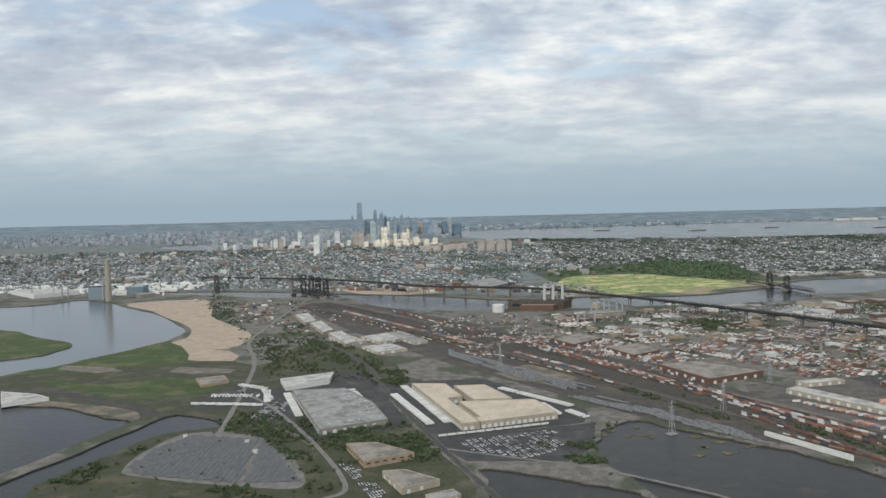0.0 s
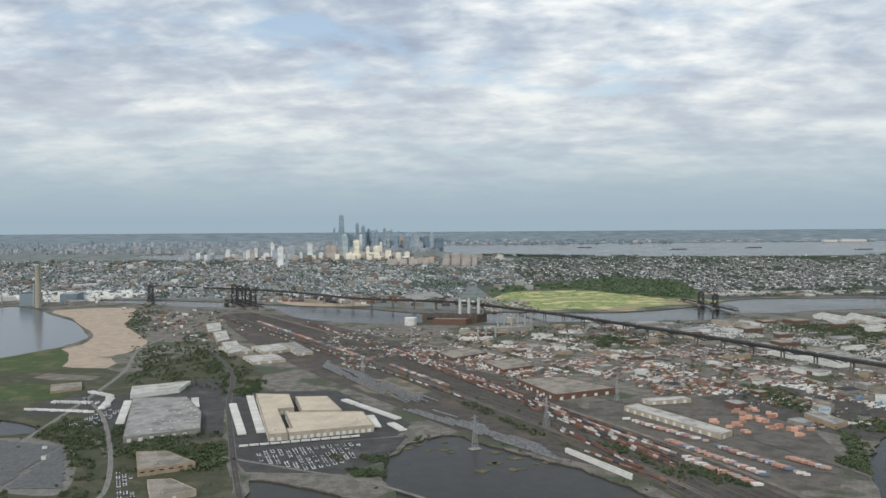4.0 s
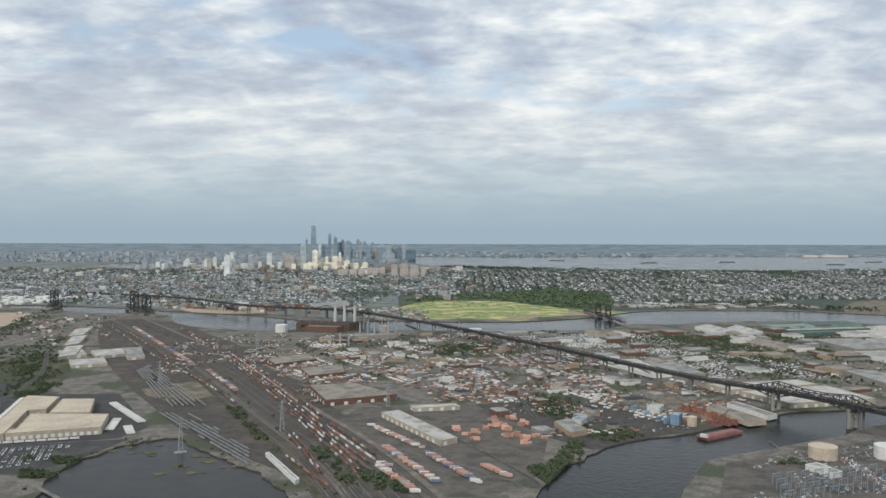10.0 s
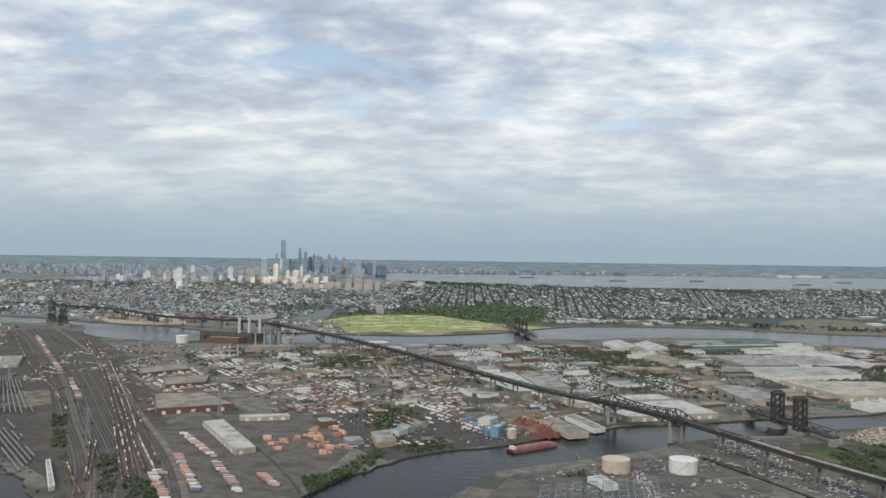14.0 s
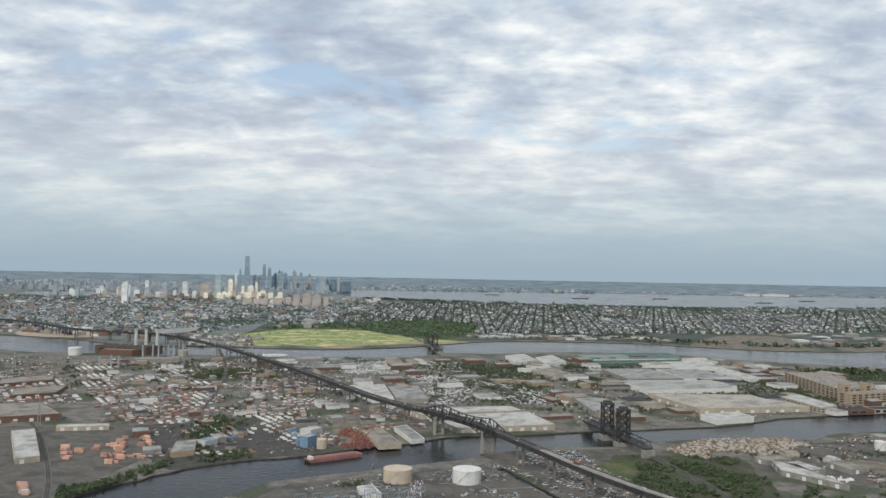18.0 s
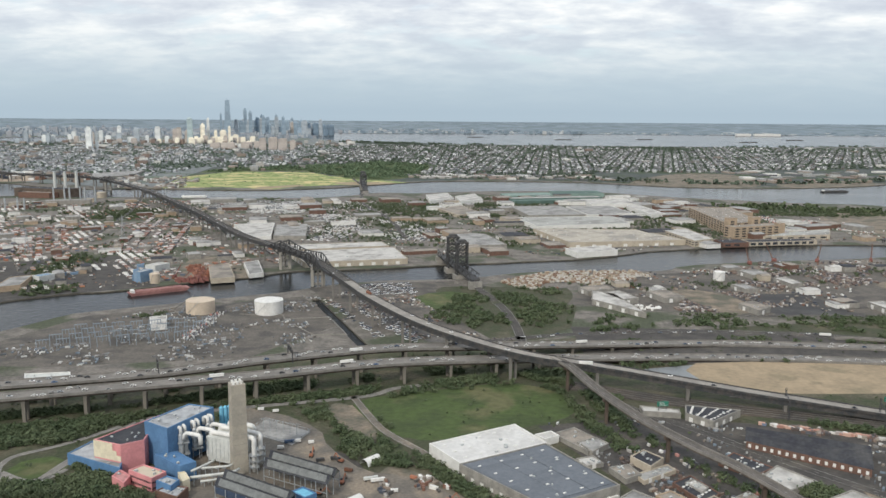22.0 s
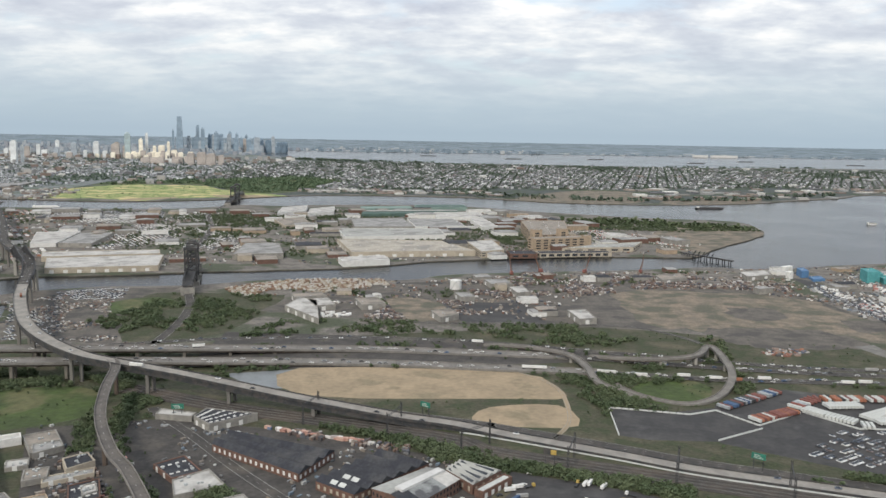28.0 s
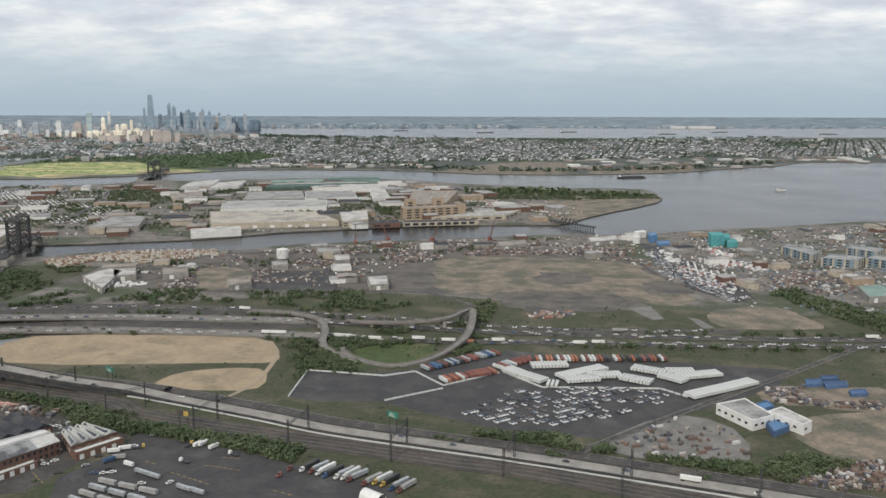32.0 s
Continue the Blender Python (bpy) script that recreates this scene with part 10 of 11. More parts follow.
solo("van_rows", dyed, M["cars"], "close rows of mixed cars on the dark lot", "vans", "stuff")
clutter("white_vans", [(912.4, 533.8), (918.5, 532), (917.4, 498.2), (909.7, 498.1)], 26, 72, "trailers", ((1.8, 3.0), (0.8, 1.0), (0.7, 1.0)), "white vans along the lot edge", "vans", (0.5, 1.0), 0.2, 1.0)
clutter("white_scrap_heaps", [(931.3, 549), (946.9, 539.2), (958.7, 490.8), (953, 471.6), (932.6, 474.9), (926.2, 502.5)], 110, 73, "whitejunk", ((0.5, 2.6), (0.5, 2.0), (0.4, 1.6)), "heaps of white and coloured scrap", "scrap", (0.2, 0.9, 1.7), 0.2, 1.0)
clutter("lot_scrap", [(954.4, 475.3), (978.9, 472), (987.8, 454.7), (974.1, 423.5), (951.3, 417.5), (939.6, 425.8)], 380, 74, "rustjunk", ((0.5, 2.2), (0.4, 1.2), (0.3, 0.9)), "brown scrap and vehicles on rough ground", "scrap", (0.2, 0.9, 1.7), 0.2, 1.0)
clutter("blue_yard_scrap", [(885.4, 294.2), (900.1, 297.4), (919.5, 295.9), (911.6, 277.3), (896.7, 280.3), (884.6, 283.5)], 230, 81, "rustjunk", ((0.5, 2.2), (0.4, 1.2), (0.3, 0.9)), "brown scrap and timber beside blue containers", "scrap", (0.2, 0.9, 1.7), 0.2, 0.9)
clutter("orange_stores", [(822.2, 385.9), (848.7, 386.3), (847.1, 376.2), (822.4, 375)], 70, 75, "boxes", ((0.8, 3), (0.5, 1.0), (0.4, 0.9)), "orange and white machines beside the motorway", "machines", (0.1, 1.6), 0.2, 1.0)
clutter("shore_scrap", [(786.5, 567.8), (832.6, 568.6), (858.2, 547.7), (893.5, 538.3), (892.3, 516.7), (853.6, 512.5), (819.2, 518.2), (787.2, 511.4)], 900, 76, "rustjunk", ((0.6, 3.0), (0.5, 1.4), (0.4, 1.3)), "rusty and white scrap stacked along the river", "scrap", (0.1, 0.8, 1.7), 0.2, 1.0)
clutter("red_scrap", [(643.3, 466.6), (660.8, 470.5), (675, 429.3), (658, 427.2)], 260, 77, "rustjunk", ((0.5, 2.2), (0.4, 1.2), (0.3, 1.0)), "rows of rusty scrap and boxes", "scrap", (0.1, 0.8, 1.7), 0.2, 1.0)
clutter("dark_lot_scrap", [(687.3, 474.7), (707, 471.3), (713.3, 440.5), (697.2, 440.2)], 260, 78, "rustjunk", ((0.5, 1.6), (0.4, 0.8), (0.3, 0.7)), "reddish scrap cars on a dark lot", "scrap", (0.1, 0.8, 1.7), 0.2, 1.0)
clutter("river_scrap", [(700, 530.2), (722.1, 561.2), (786.6, 562.3), (787.4, 496.1), (762.9, 479.7), (732.4, 487), (712.8, 471.4)], 1100, 79, "rustjunk", ((0.6, 2.6), (0.5, 1.3), (0.4, 1.2)), "rusty scrap and machines along the river", "scrap", (0.1, 0.8, 1.7), 0.2, 1.0)
clutter("lot_vans", [(623.3, 462.6), (637.6, 466.5), (649.9, 433.2), (637.9, 426.9)], 34, 80, "trailers", ((1.4, 2.2), (0.6, 0.9), (0.5, 0.9)), "white vans and trucks beside workshops", "vans", (0.5, 1.2), 0.2, 1.0)
UNDER = [(478, 440), (500, 478), (520, 486), (532, 440), (560, 380), (535, 372), (515, 398)]
clutter("under_bridge_cars", UNDER, 950, 56, "junk", ((0.9, 1.5), (0.45, 0.6), (0.25, 0.45)), "parked and scrapped cars beside the viaduct", "parked cars", (0.7, 2.27), 0.3, 1.0)
ROWS_S = [(572, 492), (598, 518), (652, 538), (662, 512), (612, 474), (585, 474)]
pale, dyed = yard_rows(ROWS_S, 0.32, 0.32, 2.6, 1.45, (1.25, 1.0, 0.9), 57, 0.85, -0.3)
solo("pallet_stacks", dyed, M["pallets"], "dense rows of tan pallets and boxes along the river", "pallets", "stuff")
solo("sack_stacks", pale, M["pallets"], "rows of pale wrapped sacks along the river", "sacks", "stuff")
clutter("factory_vans", [(814, 708), (850, 704), (884, 700), (888, 760), (830, 800), (802, 796)], 420, 157, "whitejunk", ((0.8, 1.7), (0.5, 0.7), (0.4, 0.8)), "vans and cars parked beside the factory", "vans", (0.25, 1.82), 0.3, 1.0)
clutter("tan_yard_stores", [(664, 470), (674, 477), (690, 466), (694, 444), (688, 430), (677, 431)], 190, 158, "pallets", ((0.6, 3.2), (0.4, 0.8), (0.3, 0.8)), "pale timber and boxes on a dusty yard", "yard clutter", (-0.6, 0.97), 0.2, 1.0)
# parked cars
g = Bag()


def car_park(bag, poly, seed, ang, full=0.7, lane=3.6):
    r = random.Random(seed)
    xs, ys = [p[0] for p in poly], [p[1] for p in poly]
    cx, cy, span = sum(xs) / len(xs), sum(ys) / len(ys), max(max(xs) - min(xs), max(ys) - min(ys))
    c, s = math.cos(ang), math.sin(ang)
    for i in range(int(-span / lane), int(span / lane)):
        for j in range(int(-span / 0.95), int(span / 0.95)):
            u, v = i * lane + (0.0 if j % 40 else 0.3), j * 0.95
            x, y = cx + u * c - v * s, cy + u * s + v * c
            if inside(x, y, poly) and r.random() < full and noise.noise((x * 0.12, y * 0.12, seed)) > -0.25 and clear(x, y, 0):
                car_bag(bag, x, y, 0.0, ang + r.uniform(-0.04, 0.04), 1.2)


car_park(g, [(2.1, 410.1), (55.7, 426), (56.1, 390.5), (35.6, 379.8), (14.8, 387)], 1, 0.35, 0.75)
car_park(g, [(794.3, 272.4), (810.1, 290.6), (833.5, 297.4), (858.3, 288.9), (847.4, 277.4), (822.3, 264.8), (804.6, 265.7)], 2, -0.993, 0.62, 3.1)
car_park(g, [(911, 533.8), (911.2, 474.6), (918.3, 411.5), (911.6, 406.1), (901.6, 460.1), (903.4, 515.1)], 3, 0.9, 0.9, 2.2)
car_park(g, [(484.8, 438.9), (501.3, 428.3), (536.4, 379.3), (533.2, 368.2), (514.9, 377)], 4, 0.8, 0.6, 2.4)
car_park(g, [(489.7, 474.7), (504.6, 484.5), (522.4, 486.9), (529.8, 460.8), (500.1, 454.2)], 5, 0.8, 0.6, 2.4)
car_park(g, [(-116, 463.7), (-101, 533), (-97, 474.7), (-103.1, 456.6)], 6, 0.4, 0.6, 2.6)
car_park(g, [(-51.6, 377.7), (-40.1, 368.8), (-24.6, 330.6), (-34, 331.2)], 7, 0.4, 0.7, 2.6)
car_park(g, [(280, 850), (330, 800), (420, 830), (400, 890), (300, 890)], 9, 0.3, 0.7, 2.6)
solo("parked_cars", g, [M["cars"], M["glass"]], "rows of parked white, black and silver cars", "parked cars", "stuff")
# traffic
made_cars, more_cars = 0, Bag()
for k, (line, width, z0, step) in enumerate(((TPN_LINE, 6.4, 0.0, 2.3), (TPS_LINE, 6.4, 0.0, 2.3), (HWN, 5.4, 0.08, 2.2), (HWS, 5.4, 0.08, 2.2), (HWL, 4.4, 0.08, 3.2), (SKYLINE, 4.6, 0.0, 14.0))):
    for p, a, run in along(line, step):
        if not 350 < p.x < 1000 or p.y > 420:
            continue
        lane = vr.choice((-1.5, -0.5, 0.5, 1.5)) * width / 4.4
        x, y = p.x + math.sin(a) * lane, p.y - math.cos(a) * lane
        if vr.random() < 0.035:
            trailer(x, y, a, vr.choice(("white", "white", "white", "white", "white", "white", "greyroof", "orange")), p.z + z0, "trucks on the motorway")
        elif vr.random() < 0.62 and p.x > 380:
            if made_cars < 270 and 420 < p.x < 900:
                car(x, y, p.z + z0, a, vr.choice(("white", "white", "white", "white", "white", "white", "galv", "greyroof", "steel", "blue")))
                made_cars += 1
            else:
                car_bag(more_cars, x, y, p.z + z0, a, 1.15)
g = more_cars
for line, width in ((HWN, 8.0), (HWS, 8.0), (TRUCK_RD, 4.4), (SKYLINE, 6.0)):
    for p, a, run in along(line, 5.0):
        if vr.random() < 0.7 and not (350 < p.x < 1000 and p.y < 420):
            lane = vr.choice((-1.2, 1.2)) * width / 4.4
            car_bag(g, p.x + math.sin(a) * lane, p.y - math.cos(a) * lane, p.z + 0.05, a)
solo("distant_traffic", g, [M["cars"], M["glass"]], "small distant cars on the roads", "traffic", "stuff")

# ---- rail yard ----
YARD_LINE = smooth_line([(-170, 1010, 0.02), (-100, 905, 0.02), (-10, 765, 0.02), (70, 630, 0.02), (135, 510, 0.02), (190, 410, 0.02), (228, 320, 0.02), (255, 230, 0.02)], 8)
for o in range(-28, 22, 2):
    track(YARD_LINE, o * 0.9, bed="ballast2" if o % 6 == 0 else "ballast")
for off, w, mat, lab in ((-27.5, 3.2, "yard", "pale dirt strip along the rail yard"), (-6.5, 2.2, "scrub", "weedy strip between the tracks"), (8.5, 3.6, "yard", "pale dirt strip between the tracks"), (19.5, 2.6, "scrub", "weedy strip beside the tracks")):
    g = Bag()
    ribbon(g, YARD_LINE, w, 0, off, 0.05)
    solo("ground_strip", g, M[mat], lab, "ground", "structure")
trains, pale_trains = Bag(), Bag()


def train(bag, pts, seed, long=3.9, width=0.66, tall=(0.6, 0.9, 1.0), full=0.975):
    r = random.Random(seed)
    line = smooth_line([(*p, 0) for p in pts], 6)
    gone = 0
    for p, a, run in along(line, long + 0.35):
        gone = gone - 1 if gone > 0 else (r.randrange(1, 5) if r.random() > full else 0)
        if not gone:
            bag.box(p.x, p.y, 0.35, long, width, r.choice(tall), a)


for i, pts in enumerate(([(-160.5, 956.6), (-19.6, 726.7), (62.9, 604.8), (111.1, 527.6)], [(54.2, 704.4), (139.8, 529.8), (180, 446.3), (207.4, 386.3)], [(50.5, 719.3), (138, 540.2), (182.6, 446.5), (209.5, 389.1)], [(51.2, 723.4), (136.2, 551), (182.4, 453.8), (211, 396.3)], [(51.9, 727.6), (133.4, 564.8), (180.7, 465.1), (212.4, 403.2)], [(52.6, 731.7), (132.7, 574.3), (178.9, 477.1), (211.6, 412)], [(-58.1, 917.1), (2.4, 808.2), (52, 713.5)], [(-58.2, 910.4), (1.2, 803), (52.2, 708)], [(-102.8, 879.7), (-35.5, 768.1), (6.6, 699.8)], [(170.2, 406.4), (185.7, 379.7), (197.6, 361)], [(161.4, 448.6), (176.9, 412.8), (190.4, 380)], [(164.5, 448.8), (179.1, 413), (191.6, 380.1)], [(147.1, 510.3), (176.6, 446.1), (206.9, 381)])):
    train(pale_trains if i == 4 else trains, pts, 200 + i)
solo("freight_trains", trains, M["train"], "long freight trains of rusty and white container wagons", "trains", "stuff")
solo("container_trains", pale_trains, M["saltboxes"], "long trains of faded salmon and white containers", "trains", "stuff")
coaches = Bag()
for i in range(8):
    u = i / 7
    a, b2 = Vector((3.9, 637.8)).lerp(Vector((3.6, 663.7)), u), Vector((71.9, 514.3)).lerp(Vector((94.9, 518.1)), u)
    train(coaches, [tuple(a), tuple(a.lerp(b2, 0.5)), tuple(b2)], 230 + i, 8.0, 0.62, (0.8,), 0.93)
for i in range(6):
    u = i / 5
    a, b2 = Vector((76.3, 493.9)).lerp(Vector((93.9, 492.4)), u), Vector((157.7, 388.6)).lerp(Vector((144.8, 426.6)), u)
    train(coaches, [tuple(a), tuple(a.lerp(b2, 0.5)), tuple(b2)], 240 + i, 8.0, 0.6, (0.8,), 0.92)
solo("stored_coaches", coaches, material("dull silver coach", (0.25, 0.255, 0.265), (0.17, 0.175, 0.18), size=2, rough=0.5, fine=0.2), "rows of dull silver railway coaches in the yard", "trains", "stuff")
hall([(159.3, 407.2), (160.6, 409), (184.1, 366.8), (182.9, 363.8)], 2.0, "long white shed between railway tracks", "white", "whiteroof", "train_shed", 4, category="shed", seed=120)


# ---- masts, signs, boats and small plant ----
def pylon(x, y, h, label="slim grey lattice power pylon"):
    t = thing("power_pylon", x, y, 0, 0.4, label, "pylon", "power pylons")
    for sx in (-1, 1):
        for sy in (-1, 1):
            beam("leg", t, (sx * h * 0.07, sy * h * 0.07, -0.6), (sx * 0.15, sy * 0.15, h), 0.2, "galv")
    for k in range(6):
        z, w = h * k / 6, h * 0.07 * (1 - k / 6.5)
        z1, w1 = h * (k + 1) / 6, h * 0.07 * (1 - (k + 1) / 6.5)
        beam("brace", t, (-w, -w, z), (w1, -w1, z1), 0.12, "galv")
        beam("brace", t, (w, w, z), (-w1, w1, z1), 0.12, "galv")
    for z in (0.68, 0.8, 0.92):
        beam("arm", t, (-h * 0.12, 0, h * z), (h * 0.12, 0, h * z), 0.16, "galv")


for x, y, h in ((115, 415.5, 17), (156, 458, 17), (66, 758, 17), (38.8, 591, 17), (264, 572, 16), (300, 640, 16), (208, 522, 15), (250, 870, 14)):
    if h:
        pylon(x, y, h)
base = Bag()
base.box(115, 415.5, -1, 6, 4, 0.7, 0.4)
solo("pylon_platform", base, M["concrete"], "concrete platform of a pylon in the marsh", "platform")
for i in range(32):
    t = thing("switchgear_frame", 388 + (i % 8) * 7.0 + (i // 8) * 1.3, 350 + (i // 8) * 8 + (i % 8) * 2.2, 0, 0.45, "grey steel switchyard frame", "switchgear", "switchyard frames")
    for s in (-2.4, 2.4):
        beam("post", t, (s, 0, 0), (s, 0, 4.6), 0.24, "paleblue")
    beam("beam", t, (-2.4, 0, 4.4), (2.4, 0, 4.4), 0.26, "paleblue")
    for s in (-1.2, 0, 1.2):
        beam("insulator", t, (s, 0, 2.6), (s, 0, 4.4), 0.16, "paleblue")
for x, y, a, n in ((723, 262, 0.0, 1), (777.5, 262, -0.3, 0), (689, 297.5, -0.3, 0), (615, 291, 0.4, 0)):
    t = thing("road_sign" if not n else "billboard", x, y, 0, a - 0.3, "green motorway sign on two posts" if not n else "dark billboard with a yellow panel", "sign")
    for s in (-2, 2):
        beam("post", t, (s * 0.6, 0, 0), (s * 0.6, 0, 4.6), 0.16, "steel")
    g = Bag()
    g.box(0, -0.15, 3.0, 3.6, 0.16, 1.6)
    part("panel", g, M["sign" if not n else "steel"], t)
    g = Bag()
    for k in range(3):
        g.box(-0.2 * k, -0.26, 3.3 + 0.38 * k, 2.3 - 0.4 * k, 0.04, 0.1)
    if n:
        g = Bag()
        g.box(0.9, -0.26, 3.1, 1.5, 0.04, 1.3)
    part("lettering", g, M["line" if not n else "yellow"], t)
for x, y, z in ((491.5, 320.5, 8.2), (451, 303, 8.4)):
    t = thing("sign_gantry", x, y, z, 0.4, "black motorway sign gantry on the viaduct", "sign")
    for s in (-4.2, 4.2):
        beam("post", t, (0, s, -1), (0, s, 3.4), 0.35, "steel")
    beam("crossbeam", t, (0, -4.2, 3.2), (0, 4.2, 3.2), 0.4, "steel")
    g = Bag()
    g.box(0, 0, 2.0, 0.3, 4.6, 2.0)
    part("panel", g, M["steel"], t)


def barge(x, y, a, length, label, mat, load):
    t = thing("barge", x, y, -0.75, a, label, "barge")
    g = Bag()
    w = length * 0.22
    g.add([(-length / 2, -w / 2, 0), (length / 2 - 2, -w / 2, 0), (length / 2 - 2, w / 2, 0), (-length / 2, w / 2, 0), (-length / 2 - 1, -w / 2, 1.5), (length / 2, -w / 2, 1.5), (length / 2, w / 2, 1.5), (-length / 2 - 1, w / 2, 1.5)], [(0, 1, 5, 4), (1, 2, 6, 5), (2, 3, 7, 6), (3, 0, 4, 7), (4, 5, 6, 7)])
    part("hull", g, M[mat], t)
    g = Bag()
    g.box(0, 0, 1.5, length * 0.85, w * 0.8, 0.7, shrink=0.92)
    part("load", g, M[load], t)
    g = Bag()
    g.box(-length * 0.46, 0, 1.5, 1.6, w * 0.6, 1.4)
    part("deckhouse", g, M["white"], t)


barge(394, 459, 0.62, 30, "long faded pink barge moored at the scrap quay", "bargepink", "bargepink")
barge(1010, 1060, 0.2, 34, "dark barge at anchor in the bay", "steel", "steel")
barge(262, 905 + 18, 0.3, 26, "white excursion boat on the far river", "white", "white")
barge(1130, 905, 0.1, 10, "small work boat on the bay", "white", "concrete")
for x, y in ((1200, 3000), (1500, 2800), (900, 2900), (1750, 3050), (600, 3100), (2050, 2850)):
    barge(x, y, 0.1, 60, "distant ship at anchor in the upper bay", "steel", "steel")
# scrap quay: red cranes and blue plant
for i, (x, y) in enumerate(((398, 482), (404, 488), (391, 490))):
    t = thing("quay_crane", x, y, 0, 0.6 * i, "rusty red quay crane", "crane", "quay cranes")
    g = Bag()
    g.box(0, 0, 0, 2.4, 2.4, 1.0)
    part("crawler", g, M["rust"], t)
    g = Bag()
    g.box(0, 0, 1.0, 2.2, 1.8, 1.4)
    part("cab", g, M["red"], t)
    beam("boom", t, (0.8, 0, 2.0), (5.5, 0, 7.0), 0.4, "red")
    beam("stay", t, (-0.8, 0, 2.4), (5.5, 0, 7.0), 0.12, "steel")
for i, (x, y, a) in enumerate(((752, 566, 2.2), (780, 567, 0.9), (816, 571, 1.1), (733, 556, 1.7))):
    t = thing("crawler_crane", x, y, 0, a, "rusty crawler crane with a long lattice boom", "crane", "cranes on the south quay")
    g = Bag()
    g.box(0, 0, 0, 2.6, 2.2, 0.8)
    part("crawler", g, M["rust"], t)
    g = Bag()
    g.box(-0.3, 0, 0.8, 2.6, 1.7, 1.5)
    part("cab", g, M["red"], t)
    for o in (-0.3, 0.3):
        beam("boom", t, (0.9, o, 1.6), (6.4, o * 0.4, 11.0), 0.24, "rust")
    beam("stay", t, (-1.2, 0, 2.6), (6.4, 0, 11.0), 0.1, "steel")
    beam("mast", t, (-0.6, 0, 2.2), (-1.2, 0, 4.6), 0.2, "rust")
heap = Bag()
for i in range(60):
    a, r0 = vr.uniform(0, 6.28), vr.uniform(0, 9)
    heap.box(402 + r0 * math.cos(a), 484 + 0.6 * r0 * math.sin(a), 0, vr.uniform(1, 3), vr.uniform(1, 2.4), vr.uniform(0.8, 2.6), a, 0, 0.5)
solo("scrap_heap", heap, M["red"], "heaped red rusty scrap on the quay", "scrap", "stuff")
hall([(372, 480), (376, 488), (380.5, 486), (376.5, 478)], 6.0, "blue riverside batching plant", "fadedblue", "galvroof", "batching_plant", 2, category="plant", seed=97)
tank(384, 479, 2.7, 5.2, "cream round silo of the riverside plant", "tankcream")
hall([(316, 479), (320.5, 487), (326, 484.5), (321.5, 476.5)], 3.2, "pale blue shed by the river", "galvpale", "fadedblue", "shed", 1, category="shed", seed=99)
hall([(366, 512), (371, 522), (378, 519), (373, 509)], 3.6, "white-roofed store of the riverside plant", "galvpale", "whiteroof", "shed", 1, category="shed", seed=100)

# solar rows on the capped hill
g = Bag()
solar_poly = [(-151.1, 378.1), (-149.9, 404.3), (-136.8, 431.2), (-96.6, 419.7), (-65.9, 353.8), (-93, 352.7), (-142, 367.9)]
for i in range(-30, 40):
    for j in range(-30, 30):
        x, y = -105 + i * 2.4, 392 + j * 2.2
        if inside(x, y, solar_poly) and not -98 < x + 0.1 * y - 40 < -95:
            c, s = math.cos(0.25), math.sin(0.25)
            vs = [(x - 1.1, y - 0.45, 0.35), (x + 1.1, y - 0.45, 0.35), (x + 1.1, y + 0.45, 0.75), (x - 1.1, y + 0.45, 0.75)]
            g.add(vs + [(p[0], p[1], p[2] - 0.1) for p in vs], [(0, 1, 2, 3), (7, 6, 5, 4), (0, 4, 5, 1), (1, 5, 6, 2), (2, 6, 7, 3), (3, 7, 4, 0)])
solo("solar_panels", g, M["solarglass"], "rows of tilted dark solar panels on a capped hill", "solar panels", "stuff")
for x, y in ((-140, 428), (-104, 415), (-96, 398)):
    t = thing("inverter_cabin", x, y, 0, 0.3, "small white inverter cabin between solar rows", "cabin", "inverter cabins")
    g = Bag()
    g.box(0, 0, 0, 2.2, 1.6, 1.5)
    part("wall", g, M["white"], t)
    g = Bag()
    g.box(0, 0, 1.5, 2.4, 1.8, 0.15)
    part("roof", g, M["whiteroof"], t)
# white fence round the dark lot
for a, b2 in ((745.7, 284.9), (747.1, 309)), ((747.1, 309), (771.7, 303.9)), ((771.7, 303.9), (781.1, 308.4)), ((781.1, 308.4), (790.1, 295.3)), ((790.1, 295.3), (807.7, 307.7)), ((773.5, 282.1), (790.2, 292.8)), ((808.7, 308.8), (819.6, 294.2)), ((819.6, 294.2), (854.6, 293.7)), ((854.6, 293.7), (860.9, 286.6)):
    t = tagged(new("barrier"), "white concrete barrier round a dark lot", "barrier", "barriers round the lots")
    t.location = (a[0], a[1], 0)
    for p, ang in row_of(a, b2, 2.0):
        ob = piece("barrier_block", unit_mesh("barrier_block", 1.9, 0.3, 0.45, ["galvpale"]), t, p.x - a[0], p.y - a[1], 0, ang)

# bund walls and pipe manifold of the tank farm
for pts in ([(470.9, 403.8), (491.1, 408.2), (503.5, 378.3)], [(477.4, 394.2), (489.2, 378), (502.9, 380)], [(448.7, 411.6), (468.4, 412), (472.5, 401.9)], [(415.3, 447.8), (415, 418.6), (428.5, 398.2)]):
    t = tagged(new("bund_wall"), "low white concrete bund wall", "wall", "bund walls of the tank farm")
    t.location = (*pts[0], 0)
    for a, b2 in zip(pts, pts[1:]):
        for p, ang in row_of(a, b2, 2.0):
            piece("wall_block", unit_mesh("wall_block", 2.0, 0.14, 0.35, ["concrete"]), t, p.x - pts[0][0], p.y - pts[0][1], 0, ang)
g = Bag()
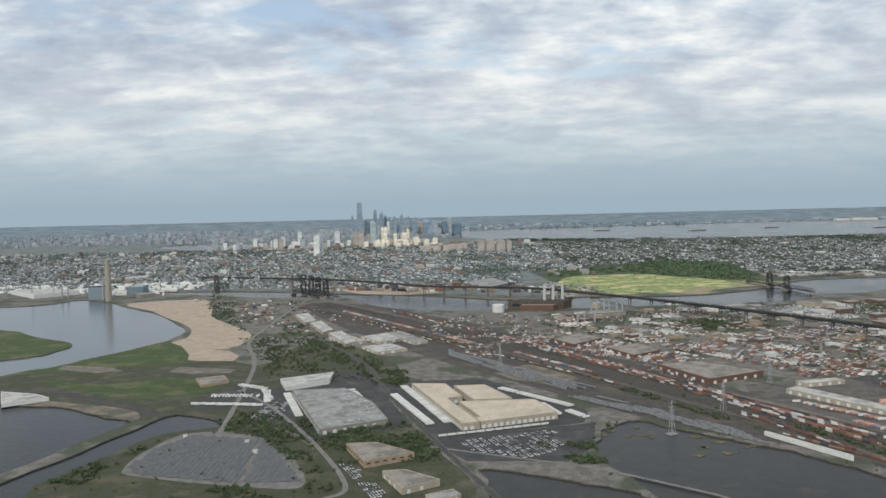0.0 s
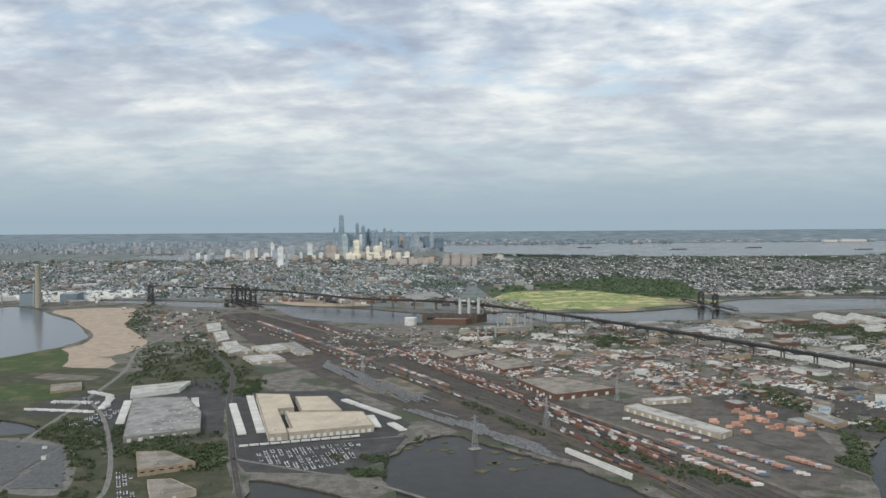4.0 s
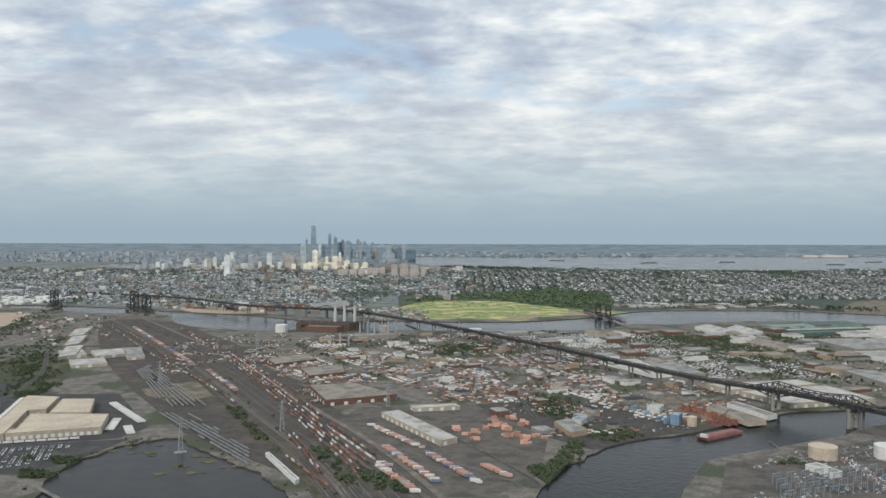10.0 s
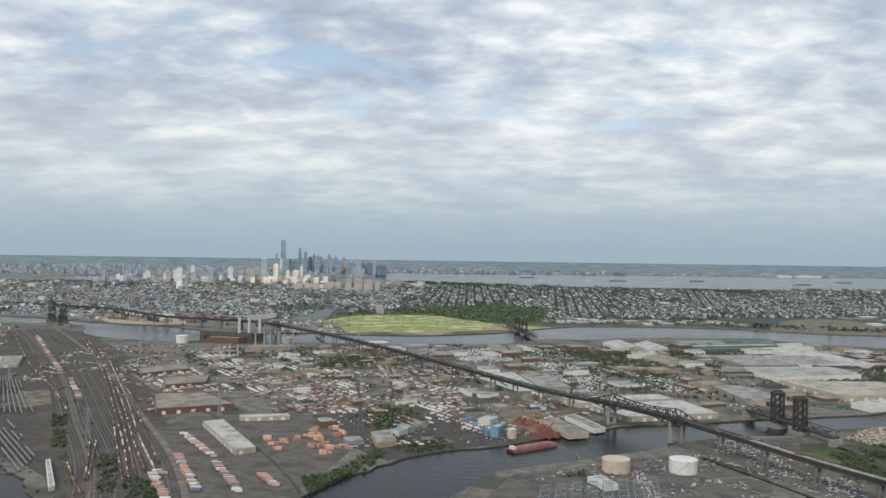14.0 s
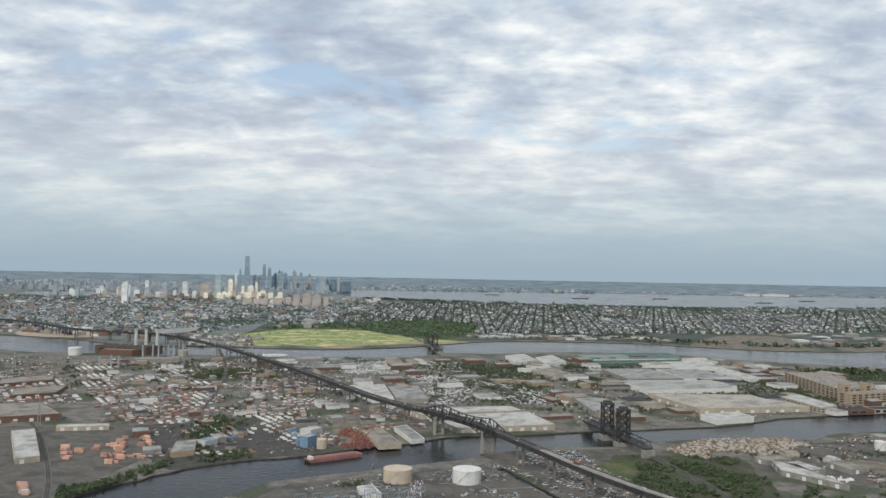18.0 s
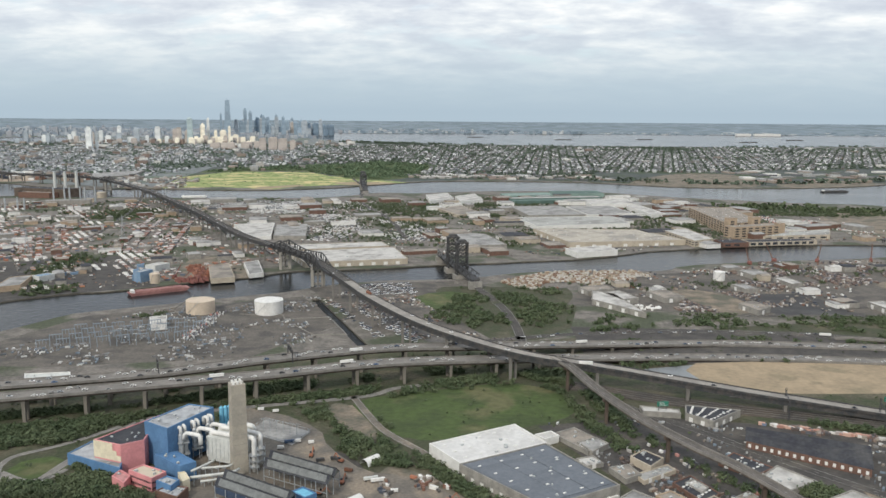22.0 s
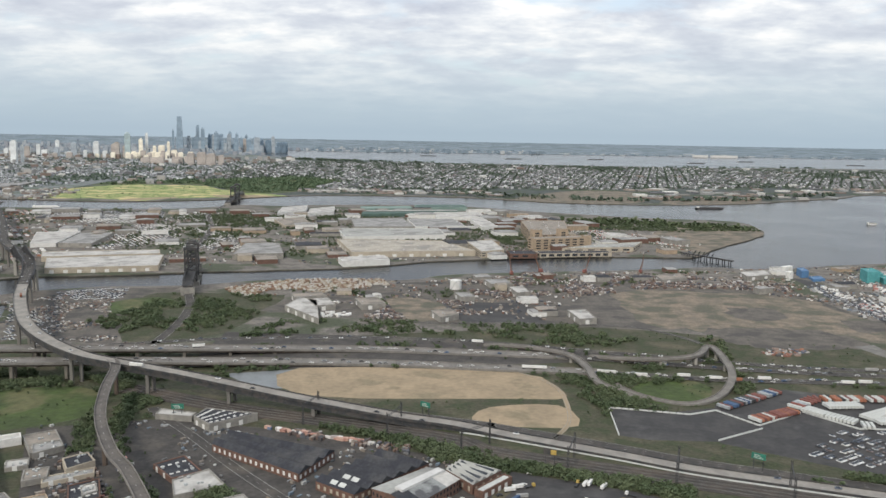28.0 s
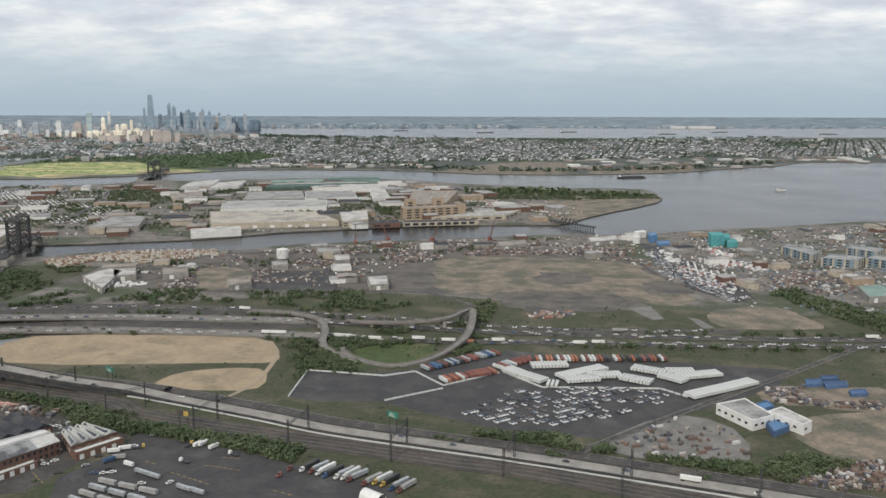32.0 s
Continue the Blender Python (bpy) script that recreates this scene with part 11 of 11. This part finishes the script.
for i in range(4):
    for p, ang in row_of(Vector((436.2, 415.3)) + Vector((i * 1.5, 0.5 * i)), Vector((435.6, 366)) + Vector((i * 1.5, 0.5 * i)), 1.3):
        if vr.random() < 0.8:
            g.box(p.x + vr.uniform(-0.8, 0.8), p.y + vr.uniform(-0.6, 0.6), 0.1, vr.uniform(0.5, 1.3), vr.uniform(0.2, 0.5), vr.uniform(0.3, 0.9), ang)
solo("pipe_manifold", g, M["whitejunk"], "dense white pipe manifold beside the tanks", "pipes", "stuff")
hall([(412.9, 395.2), (419.6, 398.3), (424.9, 384), (418.5, 381.2)], 2.6, "white process building in the terminal", "white", "whiteroof", "process_building", 3, category="plant", seed=101)
hall([(398, 317.4), (413, 320.2), (416.2, 313), (401.1, 311.5)], 1.6, "long white transformer shed by the viaduct", "white", "galvpale", "transformer_shed", 2, category="shed", seed=102)
clutter("meadow_edge_sheds", [(131.5, 1014.2), (122.3, 1103), (152.3, 1189), (206.5, 1131.9), (209.1, 1021.8), (176.4, 964.5)], 260, 58, "sheds", ((2, 8), (1.5, 4), (1, 2.5)), "pale stores and boats beside the meadow", "stores", (0.2, 1.77), 0.5, 1.0)
clutter("lake_end_houses", [(-256.6, 978.1), (-213.1, 997.2), (-183.1, 871.4), (-213.1, 855.4)], 60, 59, "junk", ((3, 8), (3, 6), (1.5, 3)), "pinkish low buildings beside the sand lot", "buildings", (0.3, 1.87), 1.0, 1.0)
clutter("lake_end_yard", [(-652.8, 1195.9), (-516.3, 1168.3), (-369, 1138.5), (-371, 1315.8), (-531.7, 1307.3), (-721.4, 1323)], 220, 60, "trailers", ((3, 12), (3, 9), (1.5, 5)), "pale works and sheds beyond the lake", "works", (0.2, 1.77), 1.0, 1.0)
clutter("river_bend_sheds", [(-247.4, 1243.1), (94.2, 1207.1), (146.7, 1047), (-21.4, 1116), (-181.3, 1149.8)], 160, 65, "junk", ((4, 14), (4, 9), (2, 5)), "low works beyond the far river", "works", (0.2, 1.77), 1.0, 1.0)
